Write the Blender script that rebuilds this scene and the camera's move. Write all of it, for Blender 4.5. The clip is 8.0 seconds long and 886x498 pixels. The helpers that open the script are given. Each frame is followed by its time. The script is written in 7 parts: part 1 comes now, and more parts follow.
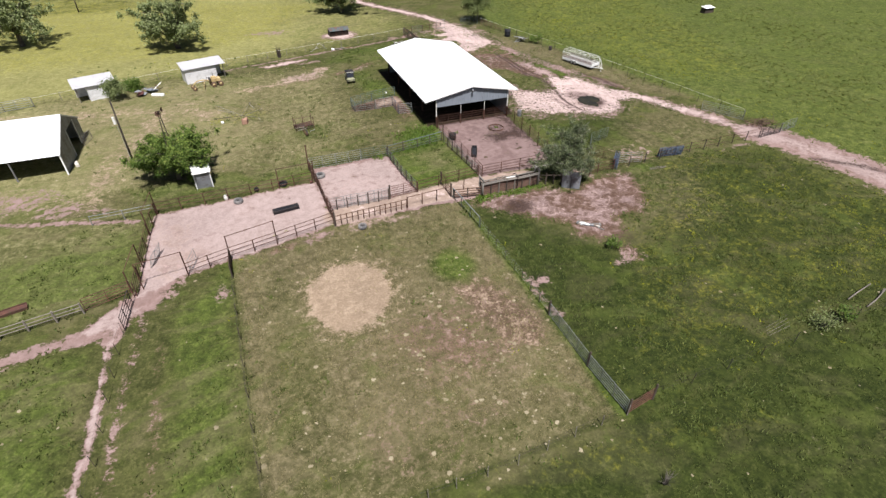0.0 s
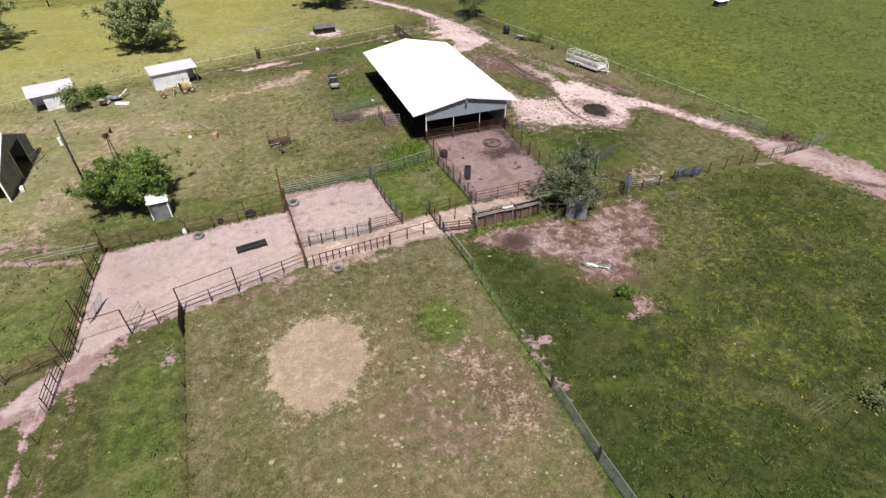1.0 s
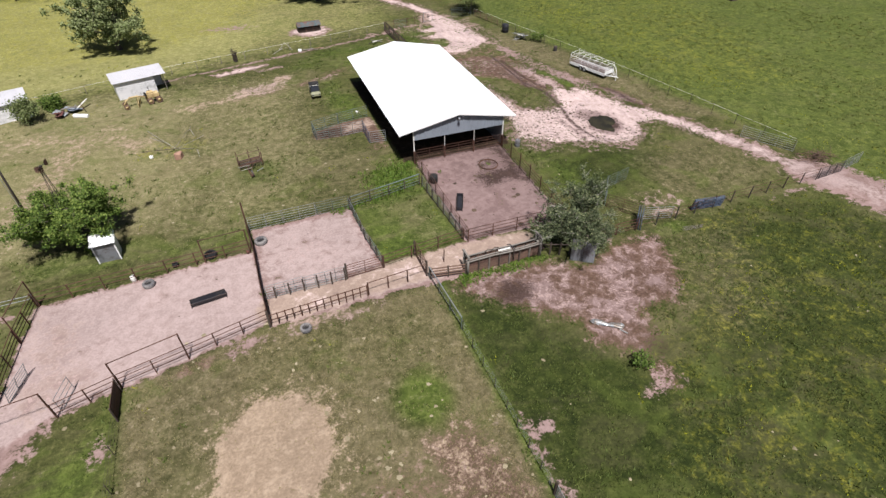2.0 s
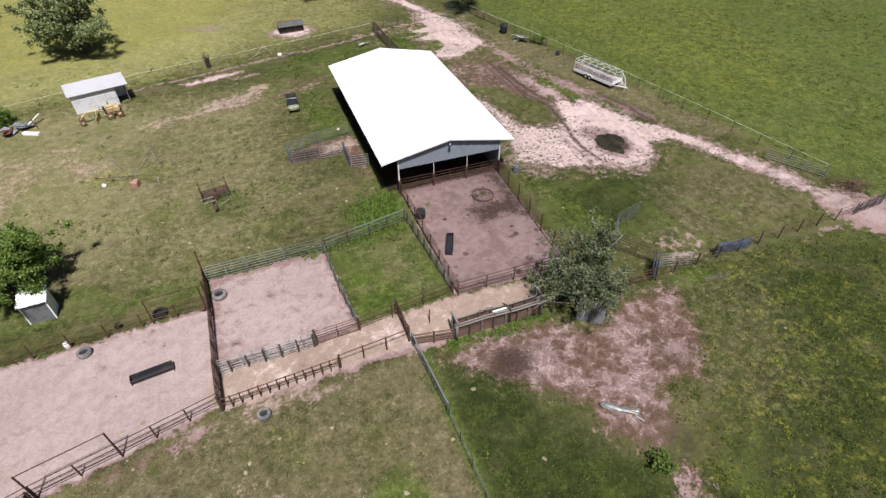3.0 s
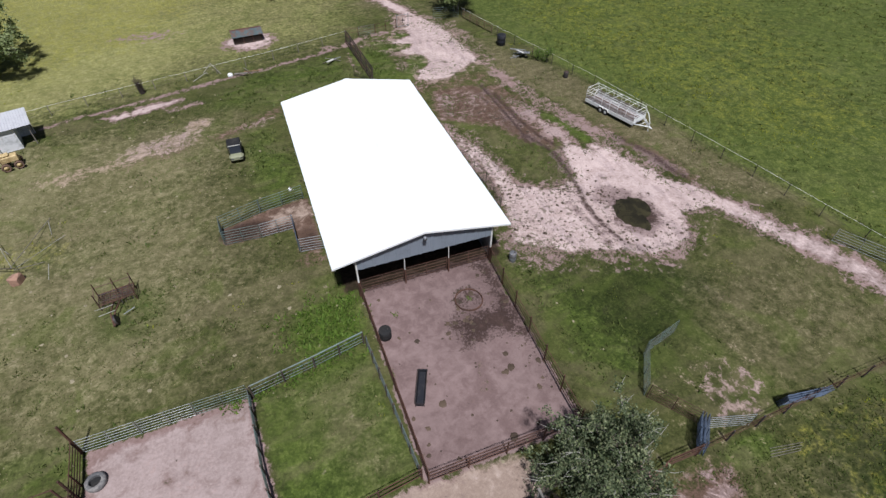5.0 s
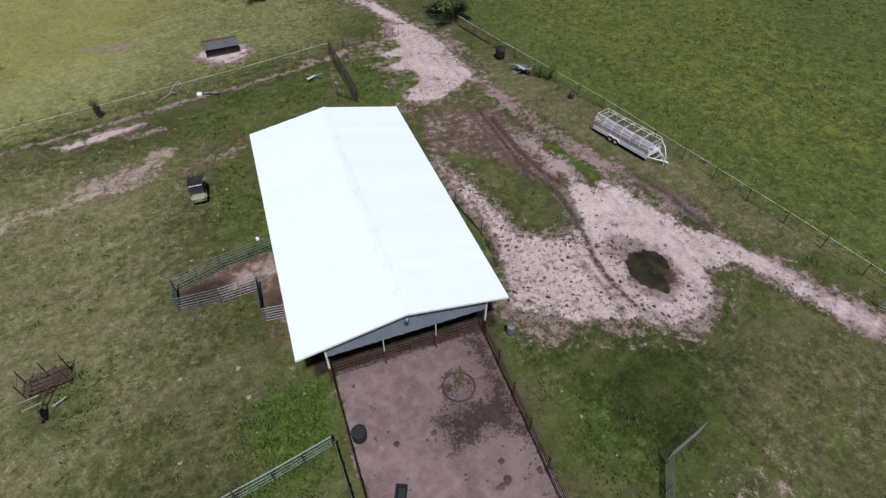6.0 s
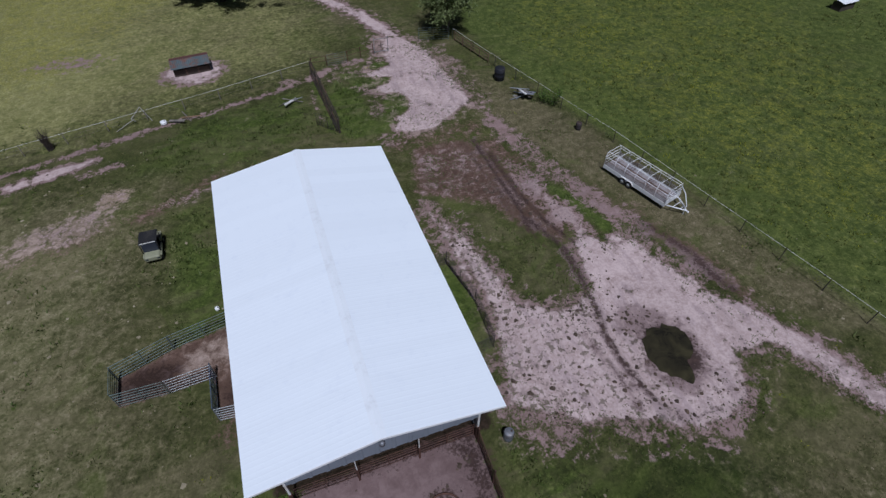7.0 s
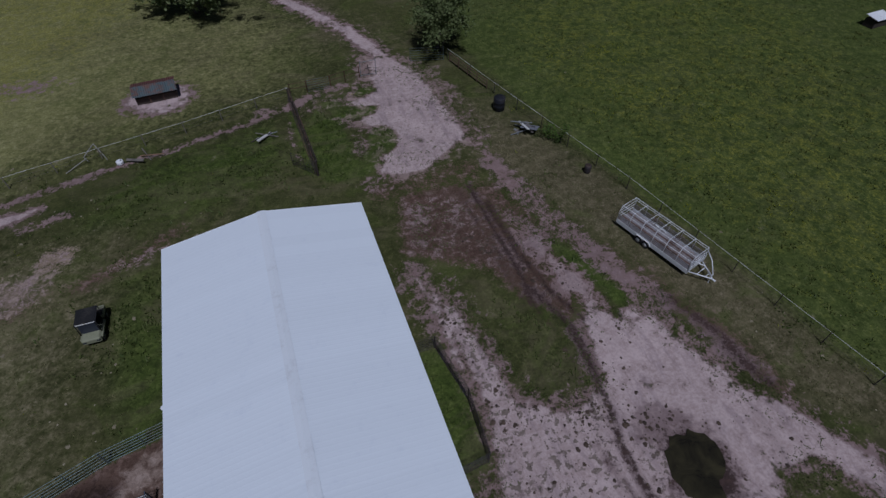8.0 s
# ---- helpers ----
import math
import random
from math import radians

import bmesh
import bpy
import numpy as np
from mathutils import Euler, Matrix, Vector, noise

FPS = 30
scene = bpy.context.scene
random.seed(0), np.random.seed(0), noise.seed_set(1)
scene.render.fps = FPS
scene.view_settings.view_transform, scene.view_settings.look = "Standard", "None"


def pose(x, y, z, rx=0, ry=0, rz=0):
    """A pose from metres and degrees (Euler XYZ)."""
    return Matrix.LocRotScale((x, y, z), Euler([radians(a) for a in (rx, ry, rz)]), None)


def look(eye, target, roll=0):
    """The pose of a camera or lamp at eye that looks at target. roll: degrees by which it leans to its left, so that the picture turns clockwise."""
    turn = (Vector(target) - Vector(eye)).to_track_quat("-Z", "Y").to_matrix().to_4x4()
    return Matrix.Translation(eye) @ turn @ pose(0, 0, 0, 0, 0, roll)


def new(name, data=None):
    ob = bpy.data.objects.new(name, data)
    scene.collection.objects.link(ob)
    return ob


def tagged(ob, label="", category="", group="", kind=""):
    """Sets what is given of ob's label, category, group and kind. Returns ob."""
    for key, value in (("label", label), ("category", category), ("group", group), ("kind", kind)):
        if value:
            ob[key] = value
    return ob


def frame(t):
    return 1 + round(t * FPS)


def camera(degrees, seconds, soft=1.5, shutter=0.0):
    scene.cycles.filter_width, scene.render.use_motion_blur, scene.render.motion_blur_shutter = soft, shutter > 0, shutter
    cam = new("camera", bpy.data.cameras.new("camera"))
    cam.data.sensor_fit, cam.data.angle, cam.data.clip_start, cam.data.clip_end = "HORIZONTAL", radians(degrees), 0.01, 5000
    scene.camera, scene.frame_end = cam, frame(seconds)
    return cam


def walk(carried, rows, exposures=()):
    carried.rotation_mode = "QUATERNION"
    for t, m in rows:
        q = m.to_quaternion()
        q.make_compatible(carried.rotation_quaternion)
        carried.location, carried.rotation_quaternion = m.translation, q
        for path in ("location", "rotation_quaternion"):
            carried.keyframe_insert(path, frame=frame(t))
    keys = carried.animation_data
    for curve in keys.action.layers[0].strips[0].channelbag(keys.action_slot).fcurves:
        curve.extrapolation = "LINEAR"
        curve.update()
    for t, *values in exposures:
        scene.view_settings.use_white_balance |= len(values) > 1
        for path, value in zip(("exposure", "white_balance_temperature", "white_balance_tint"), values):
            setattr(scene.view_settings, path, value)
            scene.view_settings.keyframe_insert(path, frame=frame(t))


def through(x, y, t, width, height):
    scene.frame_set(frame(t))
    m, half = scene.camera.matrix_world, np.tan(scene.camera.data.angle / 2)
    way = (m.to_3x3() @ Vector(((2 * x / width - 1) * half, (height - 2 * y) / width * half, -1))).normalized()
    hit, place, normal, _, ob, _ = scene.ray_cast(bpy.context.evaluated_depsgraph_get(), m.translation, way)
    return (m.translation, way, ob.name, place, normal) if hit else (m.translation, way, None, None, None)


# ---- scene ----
cam = camera(81.0, 8.0, 1.45)
PATH = [
    (0, (-0.560, 0.888, 30.231), (-0.0042, 2.3849, 29.0257), -0.23),
    (0.5, (1.511, 4.680, 30.226), (2.0602, 6.1634, 29.0024), -0.31),
    (1, (3.562, 8.466, 30.241), (4.1055, 9.9356, 28.9983), -0.37),
    (1.5, (5.595, 12.248, 30.273), (6.1321, 13.7029, 29.0100), -0.41),
    (2, (7.609, 16.028, 30.317), (8.1403, 17.4668, 29.0341), -0.43),
    (2.5, (9.604, 19.806, 30.371), (10.1304, 21.2290, 29.0673), -0.42),
    (3, (11.582, 23.585, 30.430), (12.1027, 24.9911, 29.1061), -0.40),
    (3.5, (13.543, 27.366, 30.491), (14.0575, 28.7545, 29.1471), -0.36),
    (4, (15.486, 31.149, 30.551), (15.9952, 32.5208, 29.1870), -0.30),
    (4.5, (17.412, 34.938, 30.605), (17.9162, 36.2918, 29.2223), -0.22),
    (5, (19.322, 38.732, 30.651), (19.8207, 40.0688, 29.2497), -0.13),
    (5.5, (21.215, 42.534, 30.685), (21.7091, 43.8537, 29.2656), -0.02),
    (6, (23.093, 46.345, 30.703), (23.5818, 47.6478, 29.2667), 0.11),
    (6.5, (24.955, 50.166, 30.701), (25.4391, 51.4530, 29.2494), 0.25),
    (7, (26.802, 53.998, 30.677), (27.2815, 55.2707, 29.2104), 0.40),
    (7.5, (28.633, 57.844, 30.626), (29.1091, 59.1026, 29.1462), 0.56),
    (8, (30.451, 61.705, 30.545), (30.9225, 62.9504, 29.0534), 0.74),
]
LIGHT = [
    (0, 0.62, 6500, 11),
    (1.5, 0.54, 6500, 12),
    (3, 0.42, 6400, 12),
    (4, 0.28, 6250, 11),
    (4.5, 0.18, 6100, 10),
    (6, -0.2, 5850, 10),
    (6.5, -0.46, 5650, 13),
    (7, -0.72, 5500, 14),
    (7.5, -1.06, 5400, 16),
    (8, -1.5, 5350, 16),
]
walk(cam, [(t, look(eye, target, roll)) for t, eye, target, roll in PATH], LIGHT)

# ---- light ----
world = bpy.data.worlds.new("sky")
scene.world = world
world.use_nodes = True
wn = world.node_tree.nodes
sky = wn.new("ShaderNodeTexSky")
sky.sky_type = "NISHITA"
sky.sun_disc = False
sky.sun_elevation = radians(63)
sky.sun_rotation = radians(186)
sky.dust_density = 2.0
wn["Background"].inputs["Strength"].default_value = 0.03
world.node_tree.links.new(sky.outputs[0], wn["Background"].inputs["Color"])
sun = new("sun", bpy.data.lights.new("sun", "SUN"))
sun.data.energy = 4.9
sun.data.angle = radians(3.5)
sun.data.color = (1.0, 0.962, 0.91)
sun.matrix_basis = look((20 - 6, 60 - 50, 98), (20, 60, 0))

# ---- materials ----


class Nodes:
    """A short way to write shader nodes."""

    def __init__(self, name):
        self.mat = bpy.data.materials.new(name)
        self.mat.use_nodes = True
        self.tree = self.mat.node_tree
        self.bsdf = self.tree.nodes["Principled BSDF"]
        self.pos = self.tree.nodes.new("ShaderNodeNewGeometry").outputs["Position"]

    def link(self, value, socket):
        if isinstance(value, bpy.types.NodeSocket):
            self.tree.links.new(value, socket)
        elif isinstance(value, (tuple, list)) and len(value) == 3 and socket.type == "RGBA":
            socket.default_value = (*value, 1)
        else:
            socket.default_value = value

    def noise(self, scale, detail=4, rough=0.6, where=None, stretch=None, warp=0.0):
        n = self.tree.nodes.new("ShaderNodeTexNoise")
        where = where or self.pos
        if stretch:
            m = self.tree.nodes.new("ShaderNodeMapping")
            m.inputs["Scale"].default_value = stretch
            self.tree.links.new(where, m.inputs["Vector"])
            where = m.outputs[0]
        self.tree.links.new(where, n.inputs["Vector"])
        n.inputs["Scale"].default_value = scale
        n.inputs["Detail"].default_value = detail
        n.inputs["Roughness"].default_value = rough
        n.inputs["Distortion"].default_value = warp
        return n.outputs["Fac"]

    def math(self, op, a, b=0.0, c=0.0, clamp=False):
        n = self.tree.nodes.new("ShaderNodeMath")
        n.operation, n.use_clamp = op, clamp
        for v, s in zip((a, b, c), n.inputs):
            self.link(v, s)
        return n.outputs[0]

    def step(self, a, low, high):
        n = self.tree.nodes.new("ShaderNodeMapRange")
        n.interpolation_type = "SMOOTHSTEP"
        self.link(a, n.inputs["Value"])
        n.inputs["From Min"].default_value, n.inputs["From Max"].default_value = low, high
        return n.outputs[0]

    def mix(self, fac, a, b):
        n = self.tree.nodes.new("ShaderNodeMix")
        n.data_type = "RGBA"
        self.link(fac, n.inputs[0])
        self.link(a, n.inputs[6])
        self.link(b, n.inputs[7])
        return n.outputs[2]

    def scale(self, colour, fac):
        n = self.tree.nodes.new("ShaderNodeVectorMath")
        n.operation = "SCALE"
        self.link(colour, n.inputs[0])
        self.link(fac, n.inputs["Scale"])
        return n.outputs[0]

    def attribute(self, name):
        n = self.tree.nodes.new("ShaderNodeAttribute")
        n.attribute_name = name
        return n.outputs["Fac"]

    def island(self):
        return self.tree.nodes.new("ShaderNodeNewGeometry").outputs["Random Per Island"]

    def own(self):
        return self.tree.nodes.new("ShaderNodeObjectInfo").outputs["Random"]

    def done(self, colour, rough=0.8, metal=0.0, bump=None, strength=0.3, distance=0.02, specular=0.3):
        self.link(colour, self.bsdf.inputs["Base Color"])
        self.link(rough, self.bsdf.inputs["Roughness"])
        self.link(metal, self.bsdf.inputs["Metallic"])
        self.bsdf.inputs["Specular IOR Level"].default_value = specular
        if bump is not None:
            n = self.tree.nodes.new("ShaderNodeBump")
            n.inputs["Strength"].default_value, n.inputs["Distance"].default_value = strength, distance
            self.tree.links.new(bump, n.inputs["Height"])
            self.tree.links.new(n.outputs[0], self.bsdf.inputs["Normal"])
        return self.mat


def plain(name, colour, rough=0.6, metal=0.0, worn=None, wear=0.35, grain=9.0, stretch=None, specular=0.3, spread=0.15):
    """A surface with grain, stains of the worn colour and a little change from piece to piece."""
    k = Nodes(name)
    worn = worn or tuple(c * 0.6 for c in colour)
    large, fine = k.noise(0.9, 5, 0.65), k.noise(grain, 5, 0.7, stretch=stretch)
    spots = k.step(k.math("ADD", k.math("MULTIPLY", large, 0.55), k.math("MULTIPLY", fine, 0.45)), 0.62 - wear * 0.4, 0.75 - wear * 0.3)
    c = k.mix(spots, colour, worn)
    c = k.scale(c, k.math("ADD", 1.0 - spread, k.math("MULTIPLY", k.math("ADD", fine, k.own()), spread)))
    return k.done(c, k.math("ADD", rough - 0.08, k.math("MULTIPLY", fine, 0.16)), metal, fine, 0.25, 0.01, specular)


RUST = plain("rusty_pipe", (0.115, 0.058, 0.042), 0.75, 0.25, (0.06, 0.035, 0.028), 0.5, 12)
RUST_RED = plain("red_oxide_steel", (0.135, 0.06, 0.045), 0.75, 0.1, (0.07, 0.038, 0.032), 0.5, 12)
GALV = plain("galvanised_pipe", (0.3, 0.32, 0.33), 0.45, 0.55, (0.28, 0.28, 0.28), 0.35, 14)
TEAL = plain("green_painted_pipe", (0.14, 0.185, 0.178), 0.5, 0.3, (0.12, 0.11, 0.09), 0.45, 14)
BLUE = plain("blue_painted_pipe", (0.085, 0.115, 0.18), 0.5, 0.2, (0.08, 0.09, 0.11), 0.4, 14)
DARK_STEEL = plain("dark_steel", (0.06, 0.055, 0.06), 0.6, 0.4, (0.09, 0.06, 0.045), 0.4, 12)
BLACK = plain("black_rubber", (0.016, 0.016, 0.018), 0.8, 0.0, (0.042, 0.039, 0.037), 0.35, 10)
TYRE = plain("weathered_tyre_rubber", (0.1, 0.1, 0.108), 0.9, 0.0, (0.24, 0.225, 0.22), 0.45, 8)
PLASTIC = plain("black_plastic", (0.017, 0.018, 0.024), 0.5, 0.0, (0.05, 0.046, 0.046), 0.3, 8)
WHITE = plain("white_painted_steel", (0.8, 0.81, 0.83), 0.42, 0.0, (0.7, 0.71, 0.73), 0.2, 6, spread=0.05)
WHITE_OLD = plain("weathered_white_paint", (0.68, 0.68, 0.67), 0.6, 0.0, (0.45, 0.42, 0.38), 0.4, 7)
SIDING = plain("pale_sheet_siding", (0.7, 0.7, 0.74), 0.5, 0.1, (0.45, 0.46, 0.48), 0.35, 5, spread=0.08)
GABLE = plain("blue_grey_sheet_metal", (0.22, 0.25, 0.3), 0.5, 0.1, (0.18, 0.205, 0.245), 0.3, 4, spread=0.06)
GREY_METAL = plain("grey_sheet_metal", (0.22, 0.23, 0.26), 0.5, 0.4, (0.13, 0.12, 0.12), 0.4, 5)
TIN = plain("weathered_tin", (0.36, 0.4, 0.44), 0.5, 0.5, (0.22, 0.18, 0.15), 0.4, 4)
TIN_TEAL = plain("teal_tin_roofing", (0.095, 0.125, 0.135), 0.65, 0.2, (0.15, 0.085, 0.07), 0.45, 3)
TIN_RED = plain("rusted_red_tin", (0.15, 0.06, 0.055), 0.65, 0.2, (0.12, 0.07, 0.06), 0.45, 3)
WOOD_GREY = plain("weathered_grey_timber", (0.2, 0.18, 0.16), 0.85, 0.0, (0.11, 0.095, 0.085), 0.4, 7, (1, 1, 5))
WOOD_DARK = plain("dark_creosoted_timber", (0.075, 0.058, 0.048), 0.85, 0.0, (0.045, 0.038, 0.035), 0.4, 7, (1, 1, 5))
WOOD_BROWN = plain("brown_rough_boards", (0.14, 0.085, 0.065), 0.85, 0.0, (0.08, 0.055, 0.045), 0.4, 7, (1, 1, 5))
YELLOW = plain("faded_yellow_machine_paint", (0.58, 0.45, 0.24), 0.6, 0.0, (0.3, 0.21, 0.1), 0.5, 8)
OLIVE = plain("olive_green_vehicle_paint", (0.26, 0.265, 0.18), 0.6, 0.0, (0.2, 0.21, 0.13), 0.3, 8)
GLASS_DARK = plain("dark_tinted_plastic", (0.03, 0.035, 0.05), 0.2, 0.0, (0.04, 0.045, 0.06), 0.2, 8, specular=0.5)
LIME = plain("pale_broken_block", (0.62, 0.58, 0.53), 0.9, 0.0, (0.45, 0.4, 0.35), 0.3, 9)
HAY = plain("old_rusted_drum_steel", (0.27, 0.165, 0.11), 0.9, 0.0, (0.18, 0.11, 0.075), 0.4, 9)
TWIG = plain("pale_bare_twigs", (0.3, 0.29, 0.26), 0.9, 0.0, (0.2, 0.19, 0.17), 0.4, 9)
LUMP = plain("rotten_red_wood", (0.33, 0.2, 0.15), 0.95, 0.0, (0.22, 0.13, 0.1), 0.4, 6)
CREOSOTE = plain("black_creosoted_pole", (0.032, 0.026, 0.023), 0.85, 0.0, (0.05, 0.042, 0.037), 0.4, 7, (1, 1, 5))
LUMP_DARK = plain("damp_red_brown_boards", (0.1, 0.055, 0.045), 0.85, 0.0, (0.06, 0.038, 0.032), 0.4, 7, (1, 1, 5))
BARK = plain("grey_brown_bark", (0.13, 0.11, 0.095), 0.95, 0.0, (0.07, 0.058, 0.05), 0.5, 9, (1, 1, 0.3))


def leaf_material(name, colour, other, through=0.35):
    k = Nodes(name)
    c = k.mix(k.island(), colour, other)
    c = k.scale(c, k.math("ADD", 0.7, k.math("MULTIPLY", k.noise(0.8, 3), 0.6)))
    k.done(c, 0.6, specular=0.25)
    t = k.tree.nodes.new("ShaderNodeBsdfTranslucent")
    k.tree.links.new(c, t.inputs["Color"])
    m = k.tree.nodes.new("ShaderNodeMixShader")
    m.inputs[0].default_value = through
    k.tree.links.new(k.bsdf.outputs[0], m.inputs[1])
    k.tree.links.new(t.outputs[0], m.inputs[2])
    k.tree.links.new(m.outputs[0], k.tree.nodes["Material Output"].inputs["Surface"])
    return k.mat


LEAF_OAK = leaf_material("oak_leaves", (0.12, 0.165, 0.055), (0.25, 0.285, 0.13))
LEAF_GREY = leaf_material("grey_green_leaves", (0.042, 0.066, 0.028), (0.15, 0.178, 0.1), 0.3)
# Three paler copies of the crown leaves, with sunlight put into their colour.
LEAF_GREY_LIT = leaf_material("grey_green_leaves_lit_tint", (0.14, 0.175, 0.075), (0.26, 0.28, 0.165), 0.3)
LEAF_BRIGHT_LIT = leaf_material("bright_leaves_lit_tint", (0.16, 0.24, 0.045), (0.27, 0.33, 0.085), 0.35)
LEAF_OAK_LIT = leaf_material("oak_leaves_lit_tint", (0.19, 0.24, 0.1), (0.31, 0.35, 0.18), 0.3)
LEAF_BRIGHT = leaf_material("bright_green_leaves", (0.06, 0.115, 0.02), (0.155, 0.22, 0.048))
LEAF_PALE = leaf_material("pale_olive_leaves", (0.12, 0.16, 0.055), (0.17, 0.2, 0.08))
GRASS = leaf_material("grass_blades", (0.06, 0.095, 0.02), (0.13, 0.15, 0.04), 0.3)
GRASS_DRY = leaf_material("dry_grass_blades", (0.19, 0.17, 0.075), (0.3, 0.26, 0.14), 0.3)
WEED_BRIGHT = leaf_material("bright_weed_leaves", (0.075, 0.14, 0.02), (0.15, 0.22, 0.04), 0.3)
MEADOW_WEED = leaf_material("meadow_weed_leaves", (0.085, 0.115, 0.026), (0.19, 0.2, 0.055), 0.3)
WEED = leaf_material("broad_weed_leaves", (0.075, 0.11, 0.026), (0.13, 0.155, 0.045), 0.3)
FLOWER = leaf_material("yellow_flower_heads", (0.3, 0.3, 0.02), (0.22, 0.26, 0.03), 0.3)

# ---- the ground ----


def smooth(v, low, high):
    v = np.clip((v - low) / (high - low), 0, 1)
    return v * v * (3 - 2 * v)


def from_line(X, Y, pts):
    """The distance to a line through pts."""
    d = np.full(X.shape, 1e9)
    for (ax, ay), (bx, by) in zip(pts, pts[1:]):
        ux, uy = bx - ax, by - ay
        s = np.clip(((X - ax) * ux + (Y - ay) * uy) / (ux * ux + uy * uy), 0, 1)
        d = np.minimum(d, np.hypot(X - ax - s * ux, Y - ay - s * uy))
    return d


def in_shape(X, Y, pts, soft=0.8):
    """1 inside the outline, 0 outside, with a soft rim."""
    d = from_line(X, Y, [*pts, pts[0]])
    inside = np.zeros(X.shape, bool)
    for (ax, ay), (bx, by) in zip(pts, [*pts[1:], pts[0]]):
        if ay != by:
            inside ^= ((Y < ay) != (Y < by)) & (X < (bx - ax) * (Y - ay) / (by - ay) + ax)
    return smooth(np.where(inside, d, -d), -soft, soft)


def blob(X, Y, x, y, rx, ry, turn=0.0, soft=0.35):
    c, s = math.cos(radians(turn)), math.sin(radians(turn))
    u, v = ((X - x) * c + (Y - y) * s) / rx, ((Y - y) * c - (X - x) * s) / ry
    return 1 - smooth(np.hypot(u, v), 1 - soft, 1 + soft)


def track(X, Y, pts, width, soft=0.5):
    return 1 - smooth(from_line(X, Y, pts), width / 2 - soft, width / 2 + soft)


PEN_A = [(-13.4, 51), (-12.9, 54.9), (4.0, 55.8), (4.3, 46.4), (-9.6, 42.9), (-13.8, 41.4)]
PEN_B = [(4.0, 59.1), (13.7, 59.4), (14.5, 49.4), (22.6, 50.2), (28, 49.4), (29, 46.8), (20.8, 46.2), (4.4, 46.0)]
PEN_D = [(22.7, 66), (22.7, 50.2), (33, 50.2), (33.3, 66)]
PEN_C = [(14.0, 59.3), (21.6, 60.6), (22.4, 50.6), (14.7, 49.7)]
NORTH_ROAD = [(28, 156), (31, 146), (37, 134), (41.5, 126), (43.2, 120), (45, 114)]
NORTH_YARD = [(41.5, 119), (44.8, 118.6), (47.9, 113.3), (47.8, 108.7), (48.6, 101), (48.2, 98.5), (43.3, 95.5), (39.9, 95.5), (36.5, 97.3), (36.6, 101), (38, 105), (36, 108), (34, 109.6), (40, 111.8)]
YARD = [(36.4, 86), (39.0, 84.0), (40.2, 80), (40.6, 74), (43.4, 72.6), (45.6, 73.6), (46.4, 77.6), (48.2, 80.4), (50.2, 77.0), (52.4, 76.6), (53.6, 73.2), (54.8, 69.8), (57.2, 66.6), (58.8, 62.9), (57.4, 61.8), (55.0, 63.9), (52.6, 63.8), (51.4, 62.2), (49.6, 60.6), (47, 60.5), (43.6, 61.6), (40.6, 62.8), (36.8, 63.8), (35.6, 66.6), (36.4, 70), (37.6, 74.2), (37.4, 80)]
YARD_GREEN = [(38.6, 85.3), (41.0, 82.6), (42.8, 83.4), (43.7, 82.2), (44.9, 78.3), (45.6, 75.6), (44.4, 73.8), (42.4, 72.6), (41.0, 74.6), (40.4, 78.4), (38.8, 82)]
YARD_BROWN = [(39.1, 94.1), (44, 94), (46.1, 86.5), (47.4, 79.5), (46.4, 78), (43.8, 81.8), (42.8, 84.6), (40.2, 86), (37.3, 88)]
RUT = [(44.9, 93.7), (44.8, 86.7), (44.9, 81.4), (46.0, 77.5), (45.8, 74.4), (45.3, 71.7), (44.7, 69.3), (44.7, 66.5), (45.0, 63.8), (45.9, 62.2)]
RUT_TWO = [(45.6, 91.1), (45.6, 85.2), (46.2, 80.5), (47.2, 77.8)]
SOUTH_ROAD = [(54.5, 68), (57.6, 61.6), (60.0, 56.6), (61.4, 51.9), (62.9, 47.9), (64.9, 43.5), (66.2, 38.7), (66.8, 32.7), (69, 24), (76, 8), (92, -20)]
LEFT_PATH = [(-34, 33.4), (-22.7, 36.7), (-19.8, 37.4), (-17, 38)]
LEFT_TRAIL = [(-15.0, 38.0), (-15.3, 35.5), (-15.3, 31.5), (-15.45, 26.8), (-15.8, 23.3), (-16.5, 16), (-17.2, 8)]
WHEEL_TRACKS = [[(-13.0, 38), (-13.1, 36.5), (-13.5, 32.6), (-13.8, 29.2), (-13.9, 25.8), (-14.0, 22.7), (-14.2, 10)], [(-11.4, 35), (-11.5, 34.0), (-11.6, 30.8), (-11.5, 25.4), (-11.5, 21.8), (-11.6, 10)]]
FIELD_PATH = [(-36, 61), (-28, 58.4), (-21.5, 56.3), (-15, 54.3)]
YARD_CLEAN = [(46.6, 78), (50.7, 77), (53.6, 73.5), (54.4, 69.8), (56, 66.6), (51.6, 63.6), (50.6, 66.8), (49.3, 69.4), (48.2, 72.1), (46.8, 75.3)]
BARN_FRONT = [(-44, 73), (-29.8, 65.9), (-25.5, 65.4), (-20.4, 60.4), (-16.6, 56.4), (-22.8, 57.9), (-28.5, 60.4), (-44, 66)]
E_DIRT = [(19.6, 45.4), (23.1, 45.8), (27.6, 45.2), (30.8, 43.3), (34.4, 44.9), (39.5, 44.9), (38.9, 42.4), (37.8, 39.4), (35.6, 37.2), (32.4, 37.4), (31.6, 34.6), (29.6, 33.6), (27.0, 35.8), (27.0, 38.2), (24.4, 40.0), (22.3, 42.6), (20.2, 43.9)]
FRONT = [(-5.6, 44), (-5, 16), (18, 16.3), (18, 46), (5, 46)]
PUDDLE = (48.3, 66.4)


